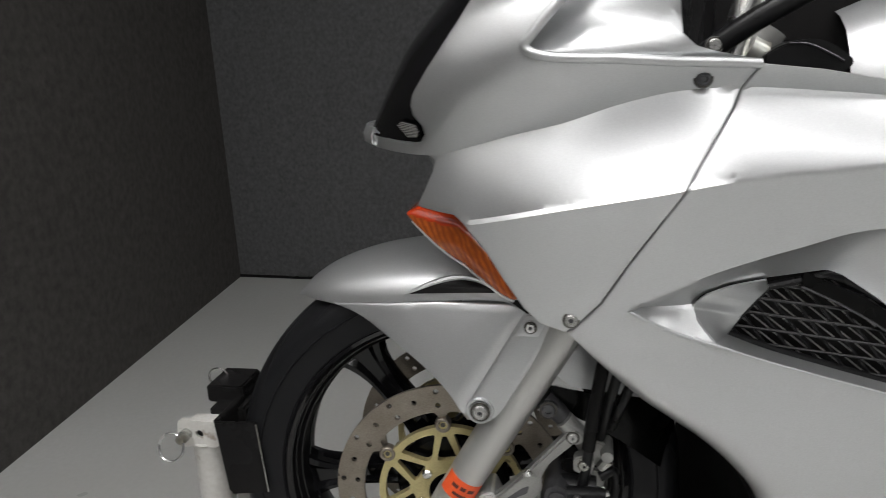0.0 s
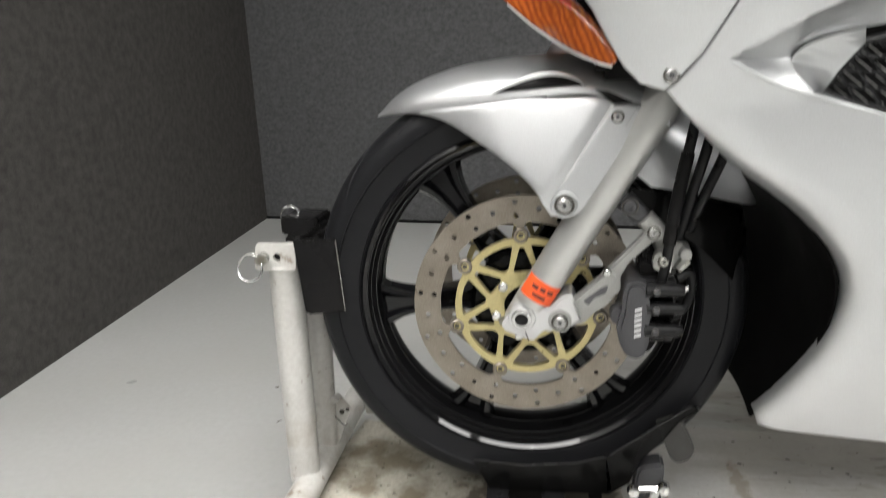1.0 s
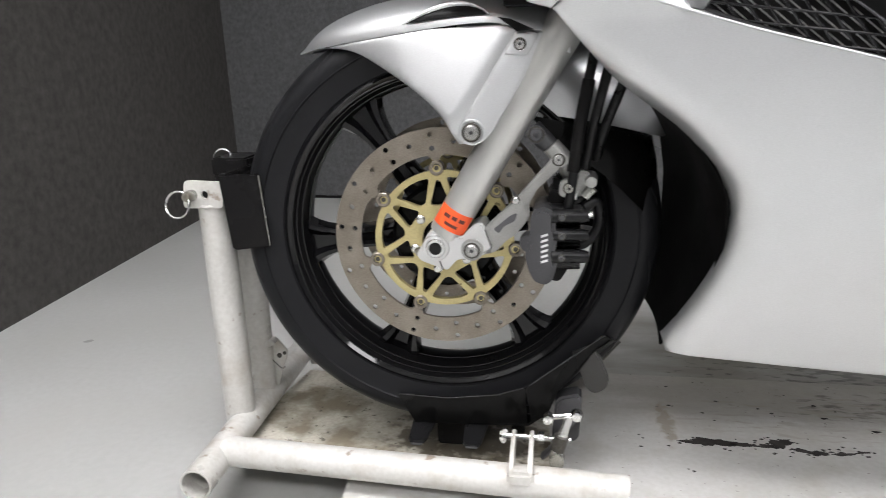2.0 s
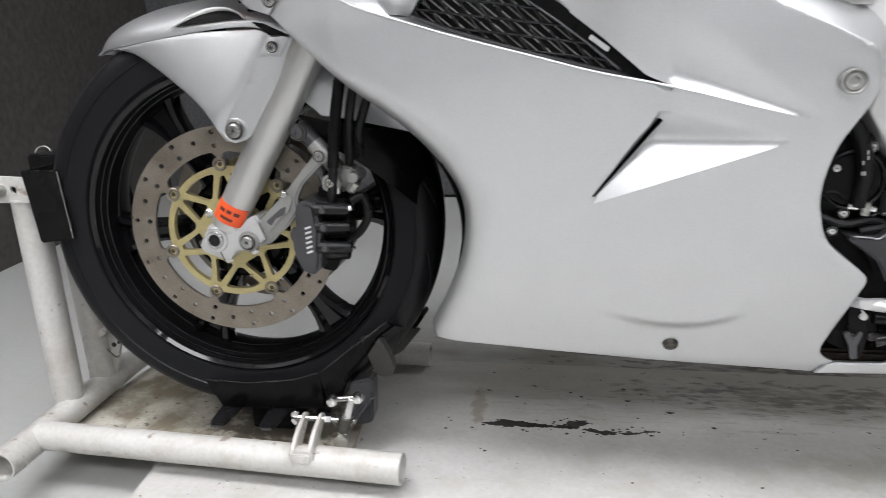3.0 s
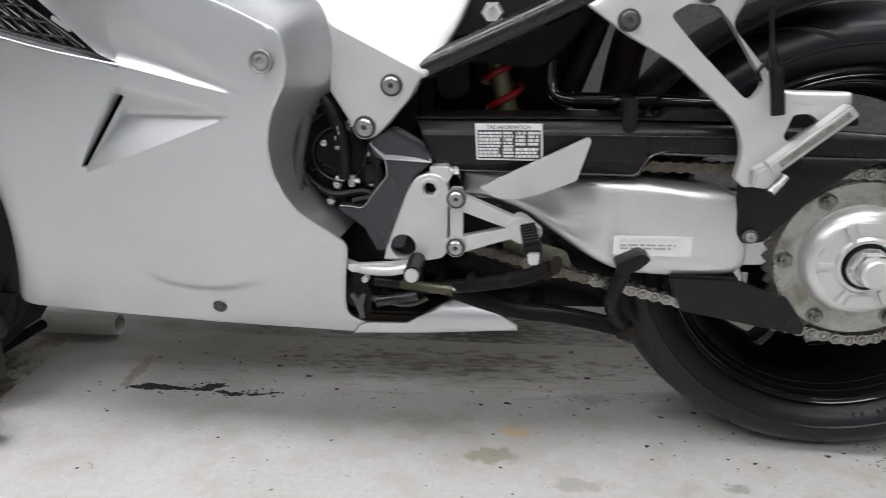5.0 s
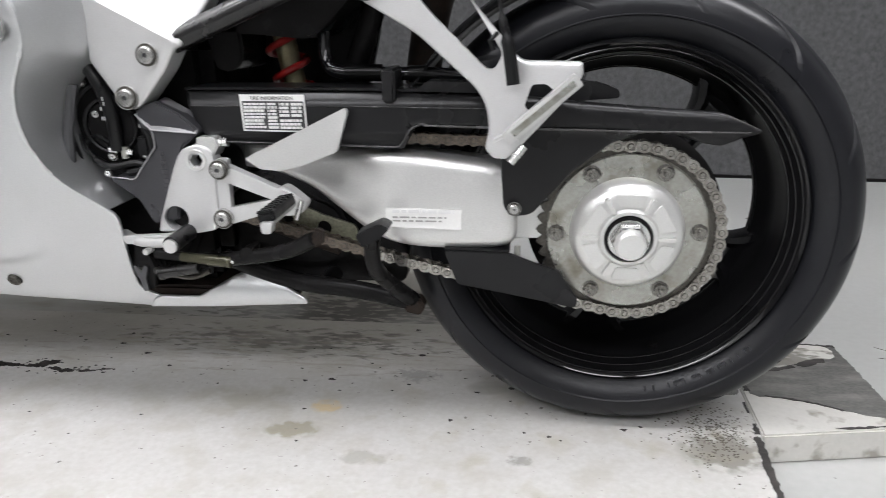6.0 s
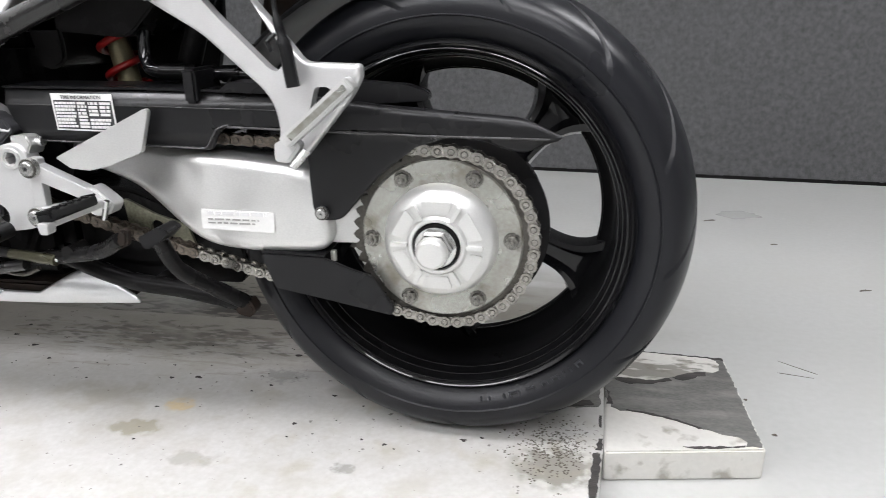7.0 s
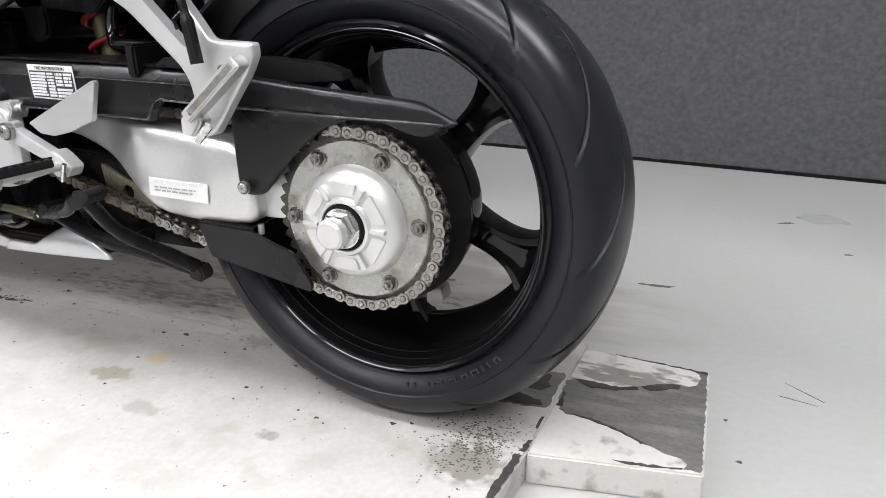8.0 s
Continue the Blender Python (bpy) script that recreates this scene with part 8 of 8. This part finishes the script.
part("peg_knuckle", plate(rounded([(1.292, 0.487), (1.312, 0.497), (1.322, 0.484), (1.308, 0.466), (1.292, 0.468)], 0.004), -0.172, -0.150, 0.003), SILVER_CAST, bracket)
part("peg_pin", tube([(1.312, -0.17, 0.462), (1.327, -0.165, 0.480)], 0.005, 10), CHROME, bracket)
part("latch_strap", tube(spline([(1.296, -0.150, 0.660), (1.300, -0.154, 0.620), (1.308, -0.156, 0.586), (1.314, -0.156, 0.546)], 6), [0.0025] * 7 + [0.005] * 4 + [0.0075] * 8, 10), HOSE, bracket, "black rubber strap")
part("strap_clip", tube([(1.296, -0.15, 0.60), (1.288, -0.155, 0.592), (1.292, -0.155, 0.582)], 0.0025, 8), HOSE, bracket)
subframe = part("subframe_rail", tube([(0.905, -0.115, 0.592), (1.02, -0.105, 0.640), (1.16, -0.095, 0.700), (1.32, -0.09, 0.775)], 0.0145, 18), SATIN_TUBE, bike, "black tubular subframe rail")
part("subframe_rail", tube([(0.905, 0.175, 0.592), (1.16, 0.155, 0.700), (1.32, 0.15, 0.775)], 0.0125, 14), BLACK_GLOSS, bike)
side_cover = part("side_cover", sheet([(0.93, 0.625), (1.02, 0.652), (1.18, 0.722), (1.20, 0.82), (0.95, 0.82)], lambda x, z: -0.082, 0.004, grid=0.02), BLACK_PLASTIC, bike, "black plastic side cover")
part("cover_nut", join(lathe([(0.006, -0.007), (0.011, -0.007), (0.0135, -0.004), (0.014, 0.002), (0.006, 0.002)], 6), lathe([(0, -0.003), (0.007, -0.003), (0.007, 0), (0, 0)], 16)), HUB_ALLOY, side_cover, "bright hexagonal nut", m=pose(0.999, -0.084, 0.659))
part("under_tray", plate(rounded([(0.90, 0.60), (1.05, 0.665), (1.22, 0.735), (1.22, 0.80), (0.90, 0.80)], 0.02), 0.01, 0.06, 0.006), BLACK_MATT, bike, "black battery tray")
part("cross_member", tube(spline([(1.07, -0.03, 0.60), (1.075, -0.04, 0.565), (1.10, -0.05, 0.552), (1.20, -0.05, 0.550), (1.30, -0.05, 0.545)], 6), 0.0085, 12), BLACK_GLOSS, bike, "black brake line tube")
part("tube_clip", box(1.157, 1.173, -0.1055, -0.04, 0.520, 0.560, 0.003), BLACK_PLASTIC, bike, "black clip over the chain guard")
part("tube_sleeve", tube([(1.100, -0.05, 0.552), (1.148, -0.05, 0.5515)], 0.0105, 12), BLACK_SATIN, bike)
part("tube_sleeve", tube([(1.182, -0.05, 0.550), (1.206, -0.05, 0.550)], 0.0105, 12), BLACK_SATIN, bike)
part("guard_tab", plate(rounded([(1.196, 0.534), (1.212, 0.545), (1.30, 0.542), (1.30, 0.531)], 0.002), -0.098, -0.05, 0.0015), BLACK_PLASTIC, bike, "black guard tab")
part("frame_strut", tube([(1.10, 0.02, 0.56), (1.16, 0.02, 0.72)], 0.016, 12), BLACK_MATT, bike)
shock = part("shock_body", tube([(1.018, 0.01, 0.515), (0.992, 0.01, 0.66)], 0.015, 18), BRASS, bike, "gold shock absorber body with a red spring")
sa, sb_ = Vector((1.016, 0.01, 0.528)), Vector((0.992, 0.01, 0.655))
sd = (sb_ - sa).normalized()
s1 = sd.orthogonal().normalized()
s2 = sd.cross(s1)
coil = [tuple(sa + sd * (0.127 * k / 96) + (s1 * math.cos(2 * math.pi * 3.4 * k / 96) + s2 * math.sin(2 * math.pi * 3.4 * k / 96)) * 0.024) for k in range(97)]
part("spring", tube(coil, 0.0048, 10), RED, shock, "red coil spring")
part("spring_seat", tube([sa - sd * 0.012, sa - sd * 0.004], 0.036, 20), BLACK_MATT, shock)
part("inner_fender", plate(rounded([(0.93, 0.55), (0.97, 0.56), (0.96, 0.70), (0.90, 0.72)], 0.02), -0.05, 0.10, 0.01), BLACK_MATT, bike, "black inner fender")
part("inner_shroud", plate(rounded([(0.90, 0.52), (1.10, 0.52), (1.12, 0.60), (1.13, 0.78), (0.90, 0.78)], 0.01), 0.085, 0.10, 0.004), BLACK_MATT, bike, "black inner shroud")
part("airbox", plate(rounded([(0.91, 0.600), (0.98, 0.600), (1.06, 0.592), (1.11, 0.640), (1.18, 0.74), (0.90, 0.78)], 0.015), -0.05, 0.08, 0.008), BLACK_MATT, bike, "black airbox")
# Black plate added to hide the upper spring, in place of deep shade.
part("shock_shroud", plate(rounded([(0.955, 0.60), (1.05, 0.60), (1.06, 0.70), (0.95, 0.70)], 0.01), -0.045, -0.030, 0.004), BLACK_MATT, bike, "added black plate hiding the shaded upper spring")
part("seat_base", plate(rounded([(0.95, 0.80), (1.60, 0.90), (1.62, 0.95), (0.95, 0.90)], 0.02), -0.12, 0.18, 0.01), BLACK_MATT, bike, "black seat base")
